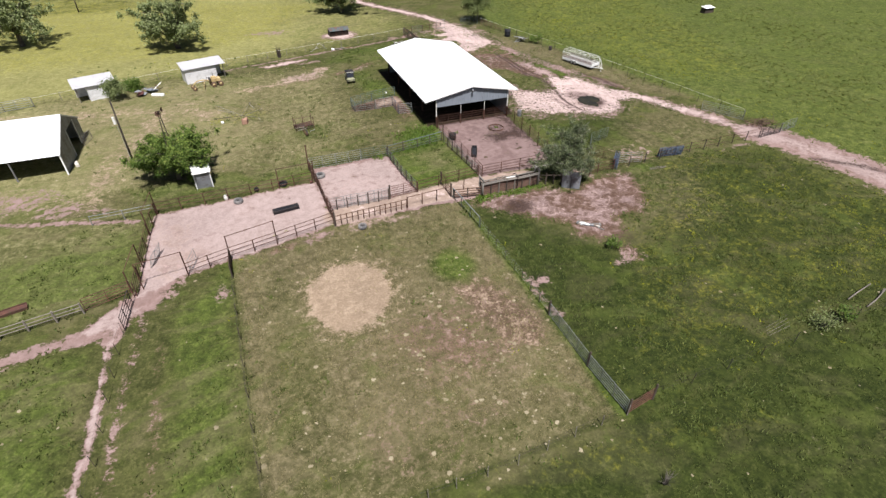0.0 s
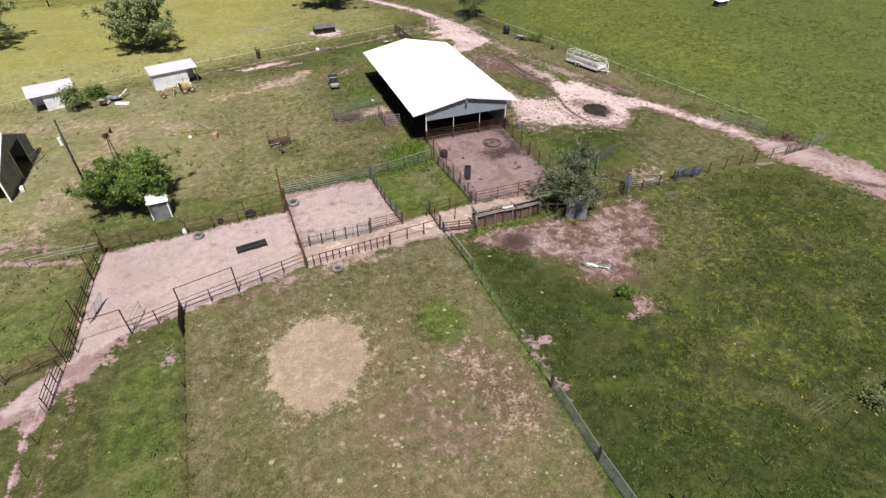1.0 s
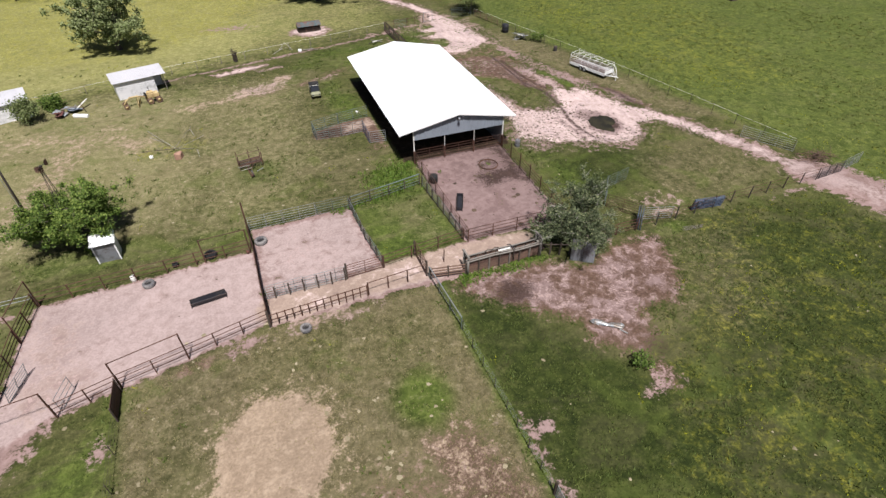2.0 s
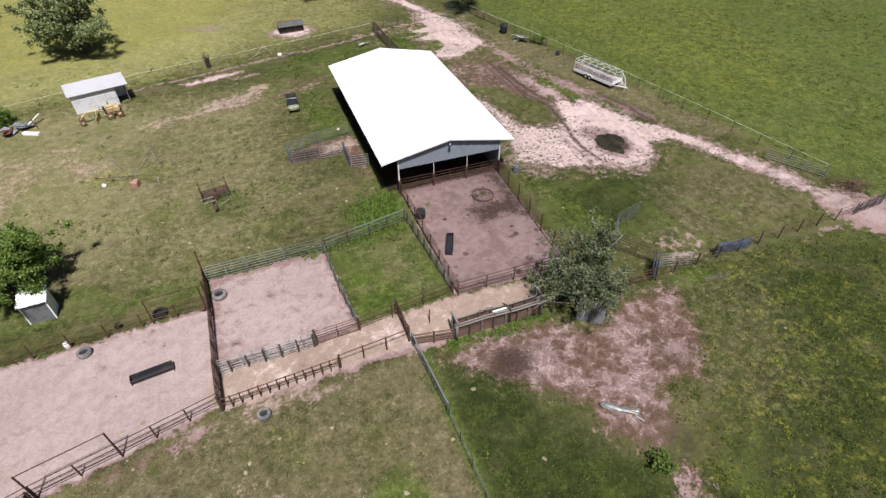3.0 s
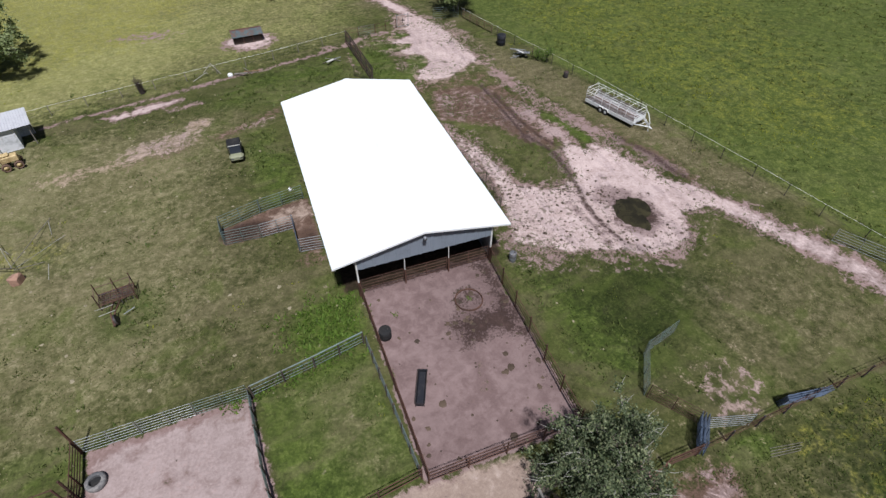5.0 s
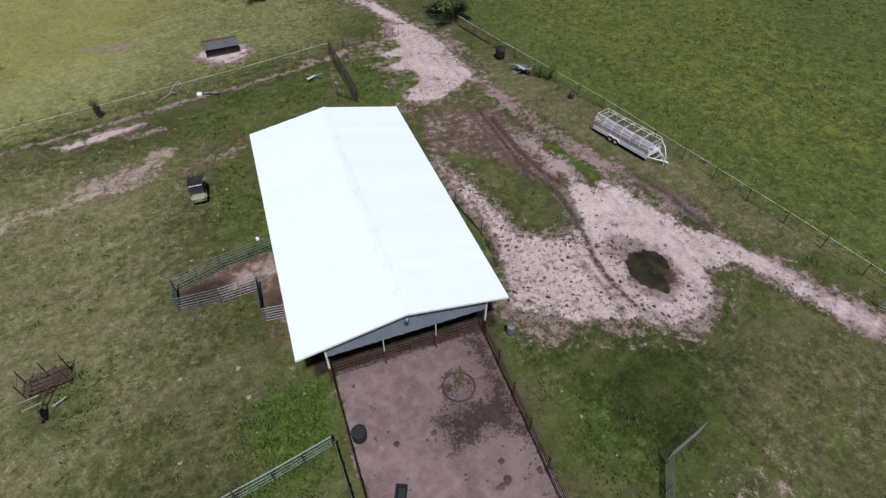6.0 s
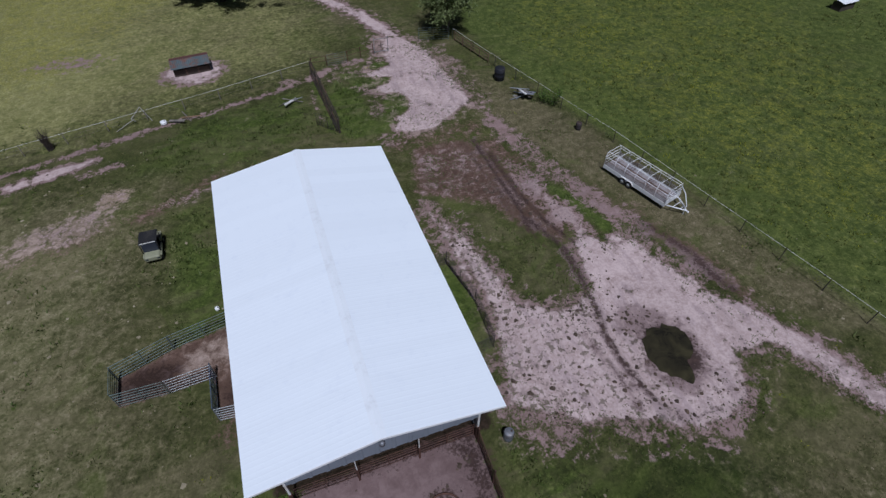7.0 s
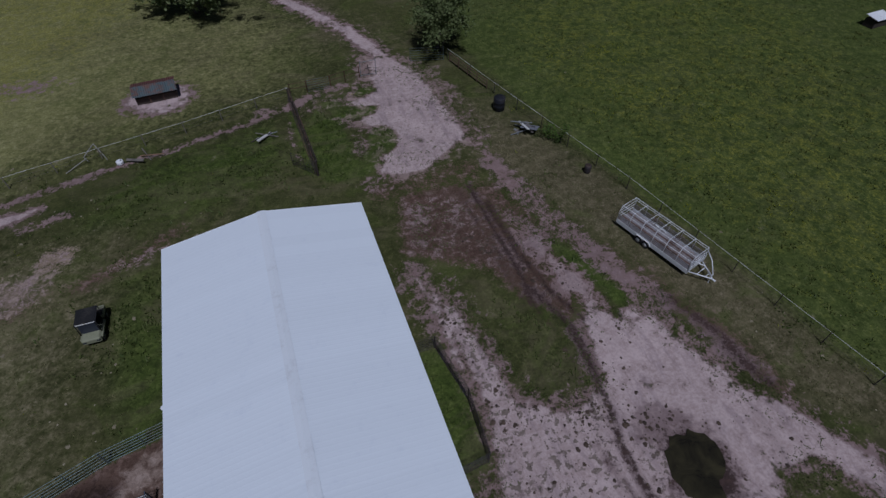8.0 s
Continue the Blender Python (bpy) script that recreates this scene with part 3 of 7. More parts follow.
    # Deep green growth; over the right pasture it also paints in cloud shade.
    m["deep_shaded"] = np.maximum.reduce([
        0.9 * track(X, Y, [(18.8, 16.6), (31, 17.3), (45, 17.7), (70, 18.4)], 1.2, 0.6), 0.7 * track(X, Y, [(-5, 15.9), (5.8, 16.1), (18, 16.7)], 0.7, 0.5),
        0.95 * in_shape(X, Y, [(18.9, 16.2), (5.8, 14.6), (-5, 14.2), (-5, -30), (90, -30), (66, 20), (40, 17.5)], 1.0), 0.95 * in_shape(X, Y, [(18.4, 46), (18.4, 17), (34, 17), (28, 34), (22.5, 44)], 2),
        0.75 * in_shape(X, Y, [(22, 17.5), (62, 18), (61, 44), (44, 44), (36, 34), (30, 33)], 3), 0.75 * in_shape(X, Y, [(36, 50), (43, 52), (50, 58), (46, 61), (36, 62)], 3), 0.5 * blob(X, Y, 20, 103, 12, 4, 12), 0.5 * in_shape(X, Y, [(-75, 168), (-30, 157), (-6, 175), (-10, 320), (-170, 320)], 4)])
    m["meadow"] = np.maximum.reduce([
        1.1 * in_shape(X, Y, [(68, 10), (66.4, 50), (60.5, 80), (57, 96), (53.4, 116), (58, 150), (260, 260), (300, 10)], 1.6), 0.25 * in_shape(X, Y, [(20, 15), (5.8, 13.6), (-5, 13), (-5, -30), (90, -30), (66, 20)], 1.5), 0.4 * in_shape(X, Y, [(40, 22), (63, 22), (63, 44), (50, 44)], 5)])
    m["bloom"] = np.maximum.reduce([
        0.48 * in_shape(X, Y, [(21, 18), (30, 34), (44, 44), (62, 44), (64, 20)], 4), 0.42 * track(X, Y, [(-5, 14), (8, 14.4), (20, 14.6), (27, 13)], 2.6, 1.6), 0.85 * in_shape(X, Y, [(-70, 112), (-10, 112), (6, 120), (24, 150), (-60, 190)], 8),
        0.62 * in_shape(X, Y, [(64, 72), (57, 112), (70, 150), (110, 130), (84, 62)], 8), 0.3 * in_shape(X, Y, [(64, 30), (60, 120), (160, 160), (160, 20)], 8), 0.6 * blob(X, Y, -3.5, 79, 5, 2.5), 0.6 * blob(X, Y, 48, 44.4, 5, 1.2)])
    return m


def ground_height(X, Y):
    h = 0.05 * np.sin(X * 0.31 + 1.3) * np.sin(Y * 0.27) + 0.03 * np.sin(X * 0.9 + Y * 0.7)
    h = h - 0.16 * blob(X, Y, *PUDDLE, 2.2, 3.6, 8, 0.6)
    for rut in (RUT, RUT_TWO):
        h = h - 0.08 * track(X, Y, rut, 0.6, 0.35)
    return h - 0.1 * track(X, Y, [(-5, 102.6), (5, 104.9), (18, 107.6), (33, 111)], 1.2, 0.8)


def ground_material():
    k = Nodes("pasture_ground")

    def gain(v, by):
        return k.math("ADD", k.math("MULTIPLY", k.math("SUBTRACT", v, 0.5), by), 0.5)

    big, mid = k.noise(0.055, 5, 0.6), k.noise(0.3, 6, 0.6, warp=0.6)
    fine, tiny = gain(k.noise(1.25, 6, 0.66, warp=0.4), 1.35), gain(k.noise(5.4, 5, 0.72, warp=0.2), 1.9)
    clump, tuft = gain(k.noise(0.75, 5, 0.62, warp=0.8), 1.45), gain(k.noise(2.4, 3, 0.55, warp=0.5), 1.6)
    mixed = k.math("ADD", k.math("MULTIPLY", mid, 0.25), k.math("ADD", k.math("MULTIPLY", fine, 0.45), k.math("MULTIPLY", tiny, 0.3)))
    rag = k.math("MULTIPLY", k.math("SUBTRACT", mixed, 0.5), 3.0)
    patch = k.math("MULTIPLY", k.math("SUBTRACT", k.math("ADD", k.math("MULTIPLY", mid, 0.55), k.math("MULTIPLY", fine, 0.45)), 0.5), 3.2)
    drift = k.math("MULTIPLY", k.math("SUBTRACT", k.math("ADD", k.math("MULTIPLY", mid, 0.4), k.math("ADD", k.math("MULTIPLY", fine, 0.25), k.math("MULTIPLY", tuft, 0.35))), 0.5), 1.4)

    lay = k.math("ADD", k.math("MULTIPLY", k.math("ADD", clump, fine), 0.3), k.math("MULTIPLY", k.math("ADD", tuft, tiny), 0.2))

    def cover(name, low, high, uneven=rag):
        a = k.attribute(name)
        return k.math("MULTIPLY", k.step(k.math("ADD", a, uneven), low, high), k.step(a, 0.03, 0.22))

    def sward(dark, light, tips, low=0.27, high=0.73):
        """Grass in three tones: hollows with their shade painted in, blades and pale tips."""
        c = k.mix(k.step(lay, low, high), dark, light)
        return k.mix(k.math("MULTIPLY", k.step(k.math("ADD", k.math("MULTIPLY", tiny, 0.4), k.math("MULTIPLY", fine, 0.6)), 0.5, 0.8), 0.55), c, tips)

    def soil(dark, light, tips):
        """Bare ground in three tones, with no tufts."""
        c = k.mix(k.step(k.math("ADD", k.math("MULTIPLY", mid, 0.35), k.math("ADD", k.math("MULTIPLY", fine, 0.4), k.math("MULTIPLY", tiny, 0.25))), 0.36, 0.66), dark, light)
        return k.mix(k.math("MULTIPLY", k.step(fine, 0.52, 0.75), 0.5), c, tips)

    grass = sward((0.024, 0.030, 0.009), (0.084, 0.088, 0.031), (0.150, 0.137, 0.063))
    grass = k.mix(k.math("MULTIPLY", k.step(big, 0.42, 0.62), 0.35), grass, (0.096, 0.098, 0.036))
    # Straw and field tones carry some sunlight in their colour.
    straw = sward((0.126, 0.124, 0.053), (0.250, 0.234, 0.120), (0.395, 0.352, 0.237))
    field = sward((0.142, 0.144, 0.052), (0.262, 0.252, 0.104), (0.385, 0.350, 0.198))
    deep_shaded = sward((0.011, 0.018, 0.005), (0.040, 0.053, 0.012), (0.086, 0.092, 0.032))
    lush = sward((0.028, 0.045, 0.009), (0.090, 0.124, 0.025), (0.155, 0.176, 0.051))
    meadow = sward((0.034, 0.050, 0.011), (0.100, 0.124, 0.032), (0.185, 0.190, 0.068))
    dry = sward((0.072, 0.062, 0.032), (0.170, 0.143, 0.086), (0.285, 0.236, 0.169))
    c = k.mix(k.math("MULTIPLY", cover("straw", 0.0, 0.95, drift), 0.95), grass, straw)
    c = k.mix(cover("field", 0.1, 0.95, drift), c, field)
    c = k.mix(k.math("MULTIPLY", cover("meadow", 0.1, 0.9, drift), 0.96), c, meadow)
    c = k.mix(k.math("MULTIPLY", cover("deep_shaded", 0.1, 0.9, k.math("MULTIPLY", patch, 0.75)), 0.95), c, deep_shaded)
    c = k.mix(k.math("MULTIPLY", cover("lush", 0.1, 0.9, drift), 0.92), c, lush)
    c = k.mix(k.math("MULTIPLY", cover("dry", 0.05, 0.95, drift), 0.9), c, dry)
    wash = k.math("MULTIPLY", k.step(k.noise(0.16, 5, 0.6, stretch=(0.7, 1.3, 1), warp=1.4), 0.47, 0.64), k.math("SUBTRACT", 0.4, k.math("MULTIPLY", k.math("MAXIMUM", k.attribute("field"), k.math("MAXIMUM", k.attribute("deep_shaded"), k.attribute("meadow"))), 0.28)))
    c = k.mix(wash, c, k.mix(fine, (0.100, 0.086, 0.045), (0.190, 0.160, 0.096)))
    moss = k.math("MULTIPLY", k.step(k.noise(0.22, 4, 0.6, warp=1.0), 0.53, 0.66), k.math("SUBTRACT", 0.4, k.math("MULTIPLY", k.attribute("field"), 0.2)))
    c = k.mix(moss, c, k.mix(fine, (0.046, 0.068, 0.014), (0.105, 0.130, 0.030)))
    blooms = k.math("MULTIPLY", k.math("SUBTRACT", k.math("ADD", k.math("MULTIPLY", clump, 0.55), k.math("MULTIPLY", tuft, 0.45)), 0.5), 2.4)
    c = k.mix(k.math("MULTIPLY", cover("bloom", 0.4, 1.3, blooms), 0.55), c, k.mix(k.step(tiny, 0.35, 0.65), (0.110, 0.115, 0.014), (0.270, 0.250, 0.036)))
    brown = soil((0.085, 0.050, 0.040), (0.152, 0.096, 0.078), (0.270, 0.196, 0.172))
    c = k.mix(k.math("MULTIPLY", cover("brown", 0.25, 0.85), 0.92), c, brown)
    sand = soil((0.228, 0.172, 0.126), (0.292, 0.224, 0.166), (0.355, 0.282, 0.216))
    c = k.mix(cover("sand", 0.3, 0.8), c, sand)
    pale = soil((0.200, 0.136, 0.126), (0.259, 0.182, 0.174), (0.316, 0.232, 0.226))
    pale = k.mix(k.math("MULTIPLY", k.step(mid, 0.48, 0.64), 0.4), pale, (0.205, 0.146, 0.139))
    on_pale = cover("pale", 0.32, 0.72, k.math("ADD", k.math("MULTIPLY", rag, 0.85), k.math("MULTIPLY", patch, 0.75)))
    c = k.mix(on_pale, c, pale)
    chalk = k.mix(k.step(mixed, 0.36, 0.64), (0.290, 0.225, 0.216), (0.362, 0.290, 0.284))
    c = k.mix(k.math("MULTIPLY", cover("chalk", 0.3, 0.9, patch), 0.9), c, chalk)
    tan = soil((0.255, 0.189, 0.155), (0.328, 0.252, 0.210), (0.396, 0.316, 0.273))
    c = k.mix(k.math("MULTIPLY", cover("tan", 0.25, 0.9, patch), 0.9), c, tan)
    c = k.mix(k.math("MULTIPLY", k.math("MULTIPLY", cover("brown", 0.5, 1.05, patch), k.step(k.attribute("pale"), 0.8, 1.0)), 0.85), c, brown)
    cream = k.mix(k.step(mixed, 0.36, 0.64), (0.385, 0.292, 0.279), (0.525, 0.418, 0.407))
    c = k.mix(k.math("MULTIPLY", cover("cream", 0.35, 0.85, patch), 0.92), c, cream)
    smear = k.noise(0.5, 5, 0.6, stretch=(2.2, 0.5, 1), warp=1.2)
    c = k.mix(k.math("MULTIPLY", k.math("MULTIPLY", k.step(smear, 0.5, 0.66), k.step(k.attribute("cream"), 0.3, 0.8)), 0.5), c, (0.270, 0.206, 0.215))
    clods = k.step(k.math("ADD", k.math("MULTIPLY", k.noise(2.6, 3, 0.6), 0.75), k.math("MULTIPLY", fine, 0.25)), 0.535, 0.575)
    c = k.mix(k.math("MULTIPLY", k.math("MULTIPLY", clods, k.step(k.math("ADD", k.attribute("clod"), k.math("MULTIPLY", patch, 0.5)), 0.2, 0.9)), 0.75), c, k.mix(tiny, (0.055, 0.047, 0.027), (0.135, 0.108, 0.076)))
    mauve = k.mix(k.step(k.math("ADD", k.math("MULTIPLY", mid, 0.6), k.math("MULTIPLY", fine, 0.4)), 0.38, 0.64), (0.138, 0.094, 0.093), (0.222, 0.160, 0.158))
    c = k.mix(k.math("MULTIPLY", cover("mauve", 0.35, 0.9, patch), 0.85), c, mauve)
    flake = k.step(k.noise(1.3, 7, 0.72, warp=2.2), 0.52, 0.575)
    flaked = k.step(k.math("ADD", k.attribute("flake"), k.math("MULTIPLY", patch, 1.0)), 0.3, 1.0)
    c = k.mix(k.math("MULTIPLY", k.math("MULTIPLY", flake, flaked), 0.85), c, k.mix(tiny, (0.250, 0.172, 0.160), (0.440, 0.340, 0.328)))
    # Wet mud tone, which also paints the shade on the barn floor.
    mud_and_shade = soil((0.018, 0.011, 0.009), (0.038, 0.023, 0.019), (0.078, 0.048, 0.041))
    c = k.mix(k.math("MULTIPLY", cover("mud_and_shade", 0.3, 0.85), 0.9), c, mud_and_shade)
    grit = k.math("ADD", k.math("MULTIPLY", tiny, 0.75), k.math("MULTIPLY", fine, 0.25))
    rough = k.math("SUBTRACT", 1.0, k.math("MULTIPLY", on_pale, 0.62))
    c = k.scale(c, k.math("ADD", 1.0, k.math("MULTIPLY", k.math("MULTIPLY", k.math("SUBTRACT", grit, 0.5), 0.5), rough)))
    c = k.scale(c, k.math("ADD", 0.78, k.math("MULTIPLY", k.noise(0.13, 4, 0.55, warp=0.8), 0.44)))
    relief = k.math("MULTIPLY", k.math("ADD", k.math("MULTIPLY", grit, 0.6), k.math("MULTIPLY", tuft, 0.9)), k.math("SUBTRACT", 1.0, k.math("MULTIPLY", on_pale, 0.75)))
    return k.done(c, 0.95, bump=relief, strength=0.55, distance=0.07, specular=0.1)


def spaced(low, high, step, far):
    """Even steps between low and high, growing ones out to far."""
    mid = list(np.arange(low, high + step / 2, step))
    d, grow = step, []
    at = high
    while at < far:
        d *= 1.35
        at += d
        grow.append(at)
    d, back, at = step, [], low
    while at > -far:
        d *= 1.35
        at -= d
        back.append(at)
    return np.array(back[::-1] + mid + grow)


gx, gy = spaced(-46, 86, 0.34, 2400), spaced(4, 150, 0.34, 2400)
GX, GY = np.meshgrid(gx, gy)
GZ = ground_height(GX, GY)
ny, nx = GX.shape
index = np.arange(nx * ny).reshape(ny, nx)
quads = np.stack([index[:-1, :-1], index[:-1, 1:], index[1:, 1:], index[1:, :-1]], -1).reshape(-1, 4)
ground_mesh = bpy.data.meshes.new("ground")
ground_mesh.vertices.add(nx * ny)
ground_mesh.vertices.foreach_set("co", np.stack([GX, GY, GZ], -1).ravel())
ground_mesh.loops.add(quads.size)
ground_mesh.loops.foreach_set("vertex_index", quads.ravel().astype(np.int32))
ground_mesh.polygons.add(len(quads))
ground_mesh.polygons.foreach_set("loop_start", np.arange(0, quads.size, 4, dtype=np.int32))
ground_mesh.polygons.foreach_set("use_smooth", np.ones(len(quads), bool))
ground_mesh.update(calc_edges=True)
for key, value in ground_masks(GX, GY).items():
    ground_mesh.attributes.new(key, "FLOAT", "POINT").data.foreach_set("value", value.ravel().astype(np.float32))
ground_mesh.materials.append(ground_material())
tagged(new("ground", ground_mesh), "green pasture with worn dirt yards, pale tracks and bare patches", "ground", kind="structure")

# ---- building blocks ----


def thing(name, label, category, x=0.0, y=0.0, z=0.0, turn=0.0, group="", kind=""):
    """An empty at a thing's base, under which its parts stand."""
    ob = new(name)
    ob.empty_display_size = 0.2
    ob.matrix_basis = pose(x, y, z, 0, 0, turn)
    return tagged(ob, label, category, group, kind)


def part(name, bm, material, parent=None, label="", soft=False):
    mesh = bpy.data.meshes.new(name)
    bm.to_mesh(mesh)
    bm.free()
    mesh.materials.append(material)
    if soft:
        mesh.polygons.foreach_set("use_smooth", np.ones(len(mesh.polygons), bool))
    ob = new(name, mesh)
    ob.parent = parent
    return tagged(ob, label)


def flat(name, verts, faces, material, parent=None, label="", soft=False):
    mesh = bpy.data.meshes.new(name)
    mesh.from_pydata([tuple(v) for v in verts], [], faces)
    mesh.materials.append(material)
    mesh.update()
    if soft:
        mesh.polygons.foreach_set("use_smooth", np.ones(len(mesh.polygons), bool))
    ob = new(name, mesh)
    ob.parent = parent
    return tagged(ob, label)


def ring(bm, centre, ahead, radius, sides):
    q = Vector(ahead).to_track_quat("Z", "Y")
    return [bm.verts.new(Vector(centre) + q @ Vector((radius * math.cos(a), radius * math.sin(a), 0))) for a in (2 * math.pi * i / sides for i in range(sides))]


def add_tube(bm, pts, radii, sides=8, closed=True):
    """A tube through pts, with one radius or one for each point."""
    pts = [Vector(p) for p in pts]
    radii = radii if isinstance(radii, (list, tuple)) else [radii] * len(pts)
    rings = []
    for i, p in enumerate(pts):
        ahead = pts[min(i + 1, len(pts) - 1)] - pts[max(i - 1, 0)]
        rings.append(ring(bm, p, ahead, radii[i], sides))
    for a, b in zip(rings, rings[1:]):
        for i in range(sides):
            bm.faces.new((a[i], a[(i + 1) % sides], b[(i + 1) % sides], b[i]))
    if closed:
        bm.faces.new(rings[0][::-1])
        bm.faces.new(rings[-1])
    return bm


def add_box(bm, low, high, bevel=0.0, m=None):
    """A box between two corners, with bevelled edges."""
    low, high = Vector(low), Vector(high)
    made = bmesh.ops.create_cube(bm, size=1.0)["verts"]
    size, mid = high - low, (low + high) / 2
    for v in made:
        v.co = Vector((v.co.x * size.x, v.co.y * size.y, v.co.z * size.z)) + mid
        if m:
            v.co = m @ v.co
    if bevel:
        edges = list({e for v in made for e in v.link_edges})
        bmesh.ops.bevel(bm, geom=edges, offset=bevel, segments=1, affect="EDGES")
    return bm


def box(name, low, high, material, parent=None, label="", bevel=0.01, m=None):
    return part(name, add_box(bmesh.new(), low, high, bevel, m), material, parent, label)


def tube(name, pts, radii, material, parent=None, label="", sides=8):
    return part(name, add_tube(bmesh.new(), pts, radii, sides), material, parent, label, True)


ROD_MESHES = {}


def rod(name, a, b, radius, material, parent, label=""):
    """A straight pipe from a to b: its own object on a shared mesh."""
    if material.name not in ROD_MESHES:
        bm = add_tube(bmesh.new(), [(0, 0, 0), (0, 0, 1)], 1.0, 8)
        mesh = bpy.data.meshes.new("pipe")
        bm.to_mesh(mesh)
        bm.free()
        mesh.materials.append(material)
        ROD_MESHES[material.name] = mesh
    a, b = Vector(a), Vector(b)
    ob = new(name, ROD_MESHES[material.name])
    ob.parent = parent
    ob.matrix_basis = Matrix.LocRotScale(a, (b - a).to_track_quat("Z", "Y"), (radius, radius, (b - a).length))
    return tagged(ob, label)


def board(name, a, b, width, depth, material, parent, label=""):
    """A plank from a to b, upright on its edge."""
    a, b = Vector(a), Vector(b)
    ahead = b - a
    turn = math.atan2(ahead.y, ahead.x)
    rise = math.atan2(ahead.z, math.hypot(ahead.x, ahead.y))
    m = Matrix.Translation((a + b) / 2) @ Euler((0, -rise, turn)).to_matrix().to_4x4()
    return box(name, (-ahead.length / 2, -depth / 2, -width / 2), (ahead.length / 2, depth / 2, width / 2), material, parent, label, 0.008, m)


def along(a, b, step):
    """Even points from a to b about step apart, both ends in."""
    n = max(1, round(math.dist(a, b) / step))
    return [(a[0] + (b[0] - a[0]) * i / n, a[1] + (b[1] - a[1]) * i / n) for i in range(n + 1)]


def fence(label, corners, step=2.4, height=1.4, rails=(1.38, 0.95, 0.5), post=0.05, pipe=0.03, posts=None, bars=None, group="", name="pipe_fence", lean=0.0, topped=None, crown=None):
    """A fence through corners: posts and rails, each a part. topped: a heavier top rail."""
    rng = random.Random(len(label) + int(abs(corners[0][0] * 7 + corners[0][1] * 13)))
    x0, y0 = corners[0]
    f = thing(name, label, "fence", x0, y0, 0, group=group)
    posts, bars = posts or RUST, bars or posts or RUST
    done = []
    for a, b in zip(corners, corners[1:]):
        for p in along(a, b, step):
            if all(math.dist(p, q) > 0.2 for q in done):
                done.append(p)
                x, y = p[0] - x0, p[1] - y0
                h = height + rng.uniform(-0.04, 0.06)
                rod("post", (x, y, -0.2), (x + rng.uniform(-1, 1) * lean, y + rng.uniform(-1, 1) * lean, h), post * rng.uniform(0.92, 1.08), posts, f)
        for n, h in enumerate(rails):
            r = topped if topped and not n else pipe
            spans = along(a, b, step * 2.5) if lean else [a, b]
            zs = [h + rng.uniform(-1, 1) * lean * 0.6 for _ in spans]
            for (p, zp), (q, zq) in zip(zip(spans, zs), zip(spans[1:], zs[1:])):
                rod("rail", (p[0] - x0, p[1] - y0, zp), (q[0] - x0, q[1] - y0, zq), r, crown if crown and not n else bars, f)
    return f


def panel(label, a, b, material=None, height=1.55, rails=6, lift=0.1, uprights=None, group="portable panels", pipe=0.02, name="corral_panel", lean=0.0):
    """A portable livestock panel or gate from a to b: round-cornered frame, rails, stays."""
    material = material or GALV
    length = math.dist(a, b)
    f = thing(name, label, "gate" if "gate" in name else "panel", a[0], a[1], 0, math.degrees(math.atan2(b[1] - a[1], b[0] - a[0])), group)
    tilt = lambda h: (h * lean)
    uprights = uprights or max(2, round(length / 1.8) + 1)
    for i in range(uprights):
        x = 0.03 + (length - 0.06) * i / (uprights - 1)
        rod("upright", (x, 0, 0.0 if i in (0, uprights - 1) else lift), (x, tilt(height), height), pipe * 1.15, material, f)
    for i in range(rails):
        h = lift + (height - lift - 0.02) * i / (rails - 1)
        rod("rail", (0, tilt(h), h), (length, tilt(h), h), pipe, material, f)
    return f

# ---- the open barn ----
BX0, BX1, BY0, BY1, EAVE, RIDGE = 20.73, 34.73, 65.0, 90.35, 3.94, 5.29
BMID = (BX0 + BX1) / 2


def rib_sheet(name, width, length, material, parent, m, rib=0.3, high=0.03, label="", shared={}):
    """A ribbed metal sheet: width along x, length along y, ribs along y."""
    key = (round(width, 3), round(length, 3), material.name, rib)
    if key not in shared:
        xs = [(0.0, 0.0)]
        n = max(1, round(width / rib))
        for i in range(n):
            x = width * (i + 0.5) / n
            xs += [(x - 0.045, 0.0), (x - 0.02, high), (x + 0.02, high), (x + 0.045, 0.0)]
        xs.append((width, 0.0))
        verts = [(x, y, z) for y in (0.0, length) for x, z in xs]
        verts += [(x, y, z - 0.004) for y in (0.0, length) for x, z in xs]
        k = len(xs)
        faces = [(i, i + 1, k + i + 1, k + i) for i in range(k - 1)]
        faces += [(2 * k + i + 1, 2 * k + i, 3 * k + i, 3 * k + i + 1) for i in range(k - 1)]
        faces += [(i, 2 * k + i, 2 * k + i + 1, i + 1) for i in range(k - 1)]
        faces += [(k + i + 1, 3 * k + i + 1, 3 * k + i, k + i) for i in range(k - 1)]
        mesh = bpy.data.meshes.new(name)
        mesh.from_pydata(verts, [], faces)
        mesh.materials.append(material)
        shared[key] = mesh
    ob = new(name, shared[key])
    ob.parent = parent
    ob.matrix_basis = m
    return tagged(ob, label)


# White roof coat; the blue in it stands for reflected sky.
ROOF_WHITE = plain("white_coated_roof_sheet", (0.77, 0.82, 0.88), 0.4, 0.0, (0.73, 0.78, 0.85), 0.25, 3, spread=0.03)
ROOF_CAP = plain("dulled_white_ridge_cap", (0.76, 0.8, 0.85), 0.45, 0.0, (0.68, 0.71, 0.75), 0.3, 3, spread=0.04)
barn = thing("open_barn", "long open-sided cattle barn with a white ribbed metal roof", "barn", BMID, BY0)
half, depth = (BX1 - BX0) / 2, BY1 - BY0
slope = math.atan2(RIDGE - EAVE, half)
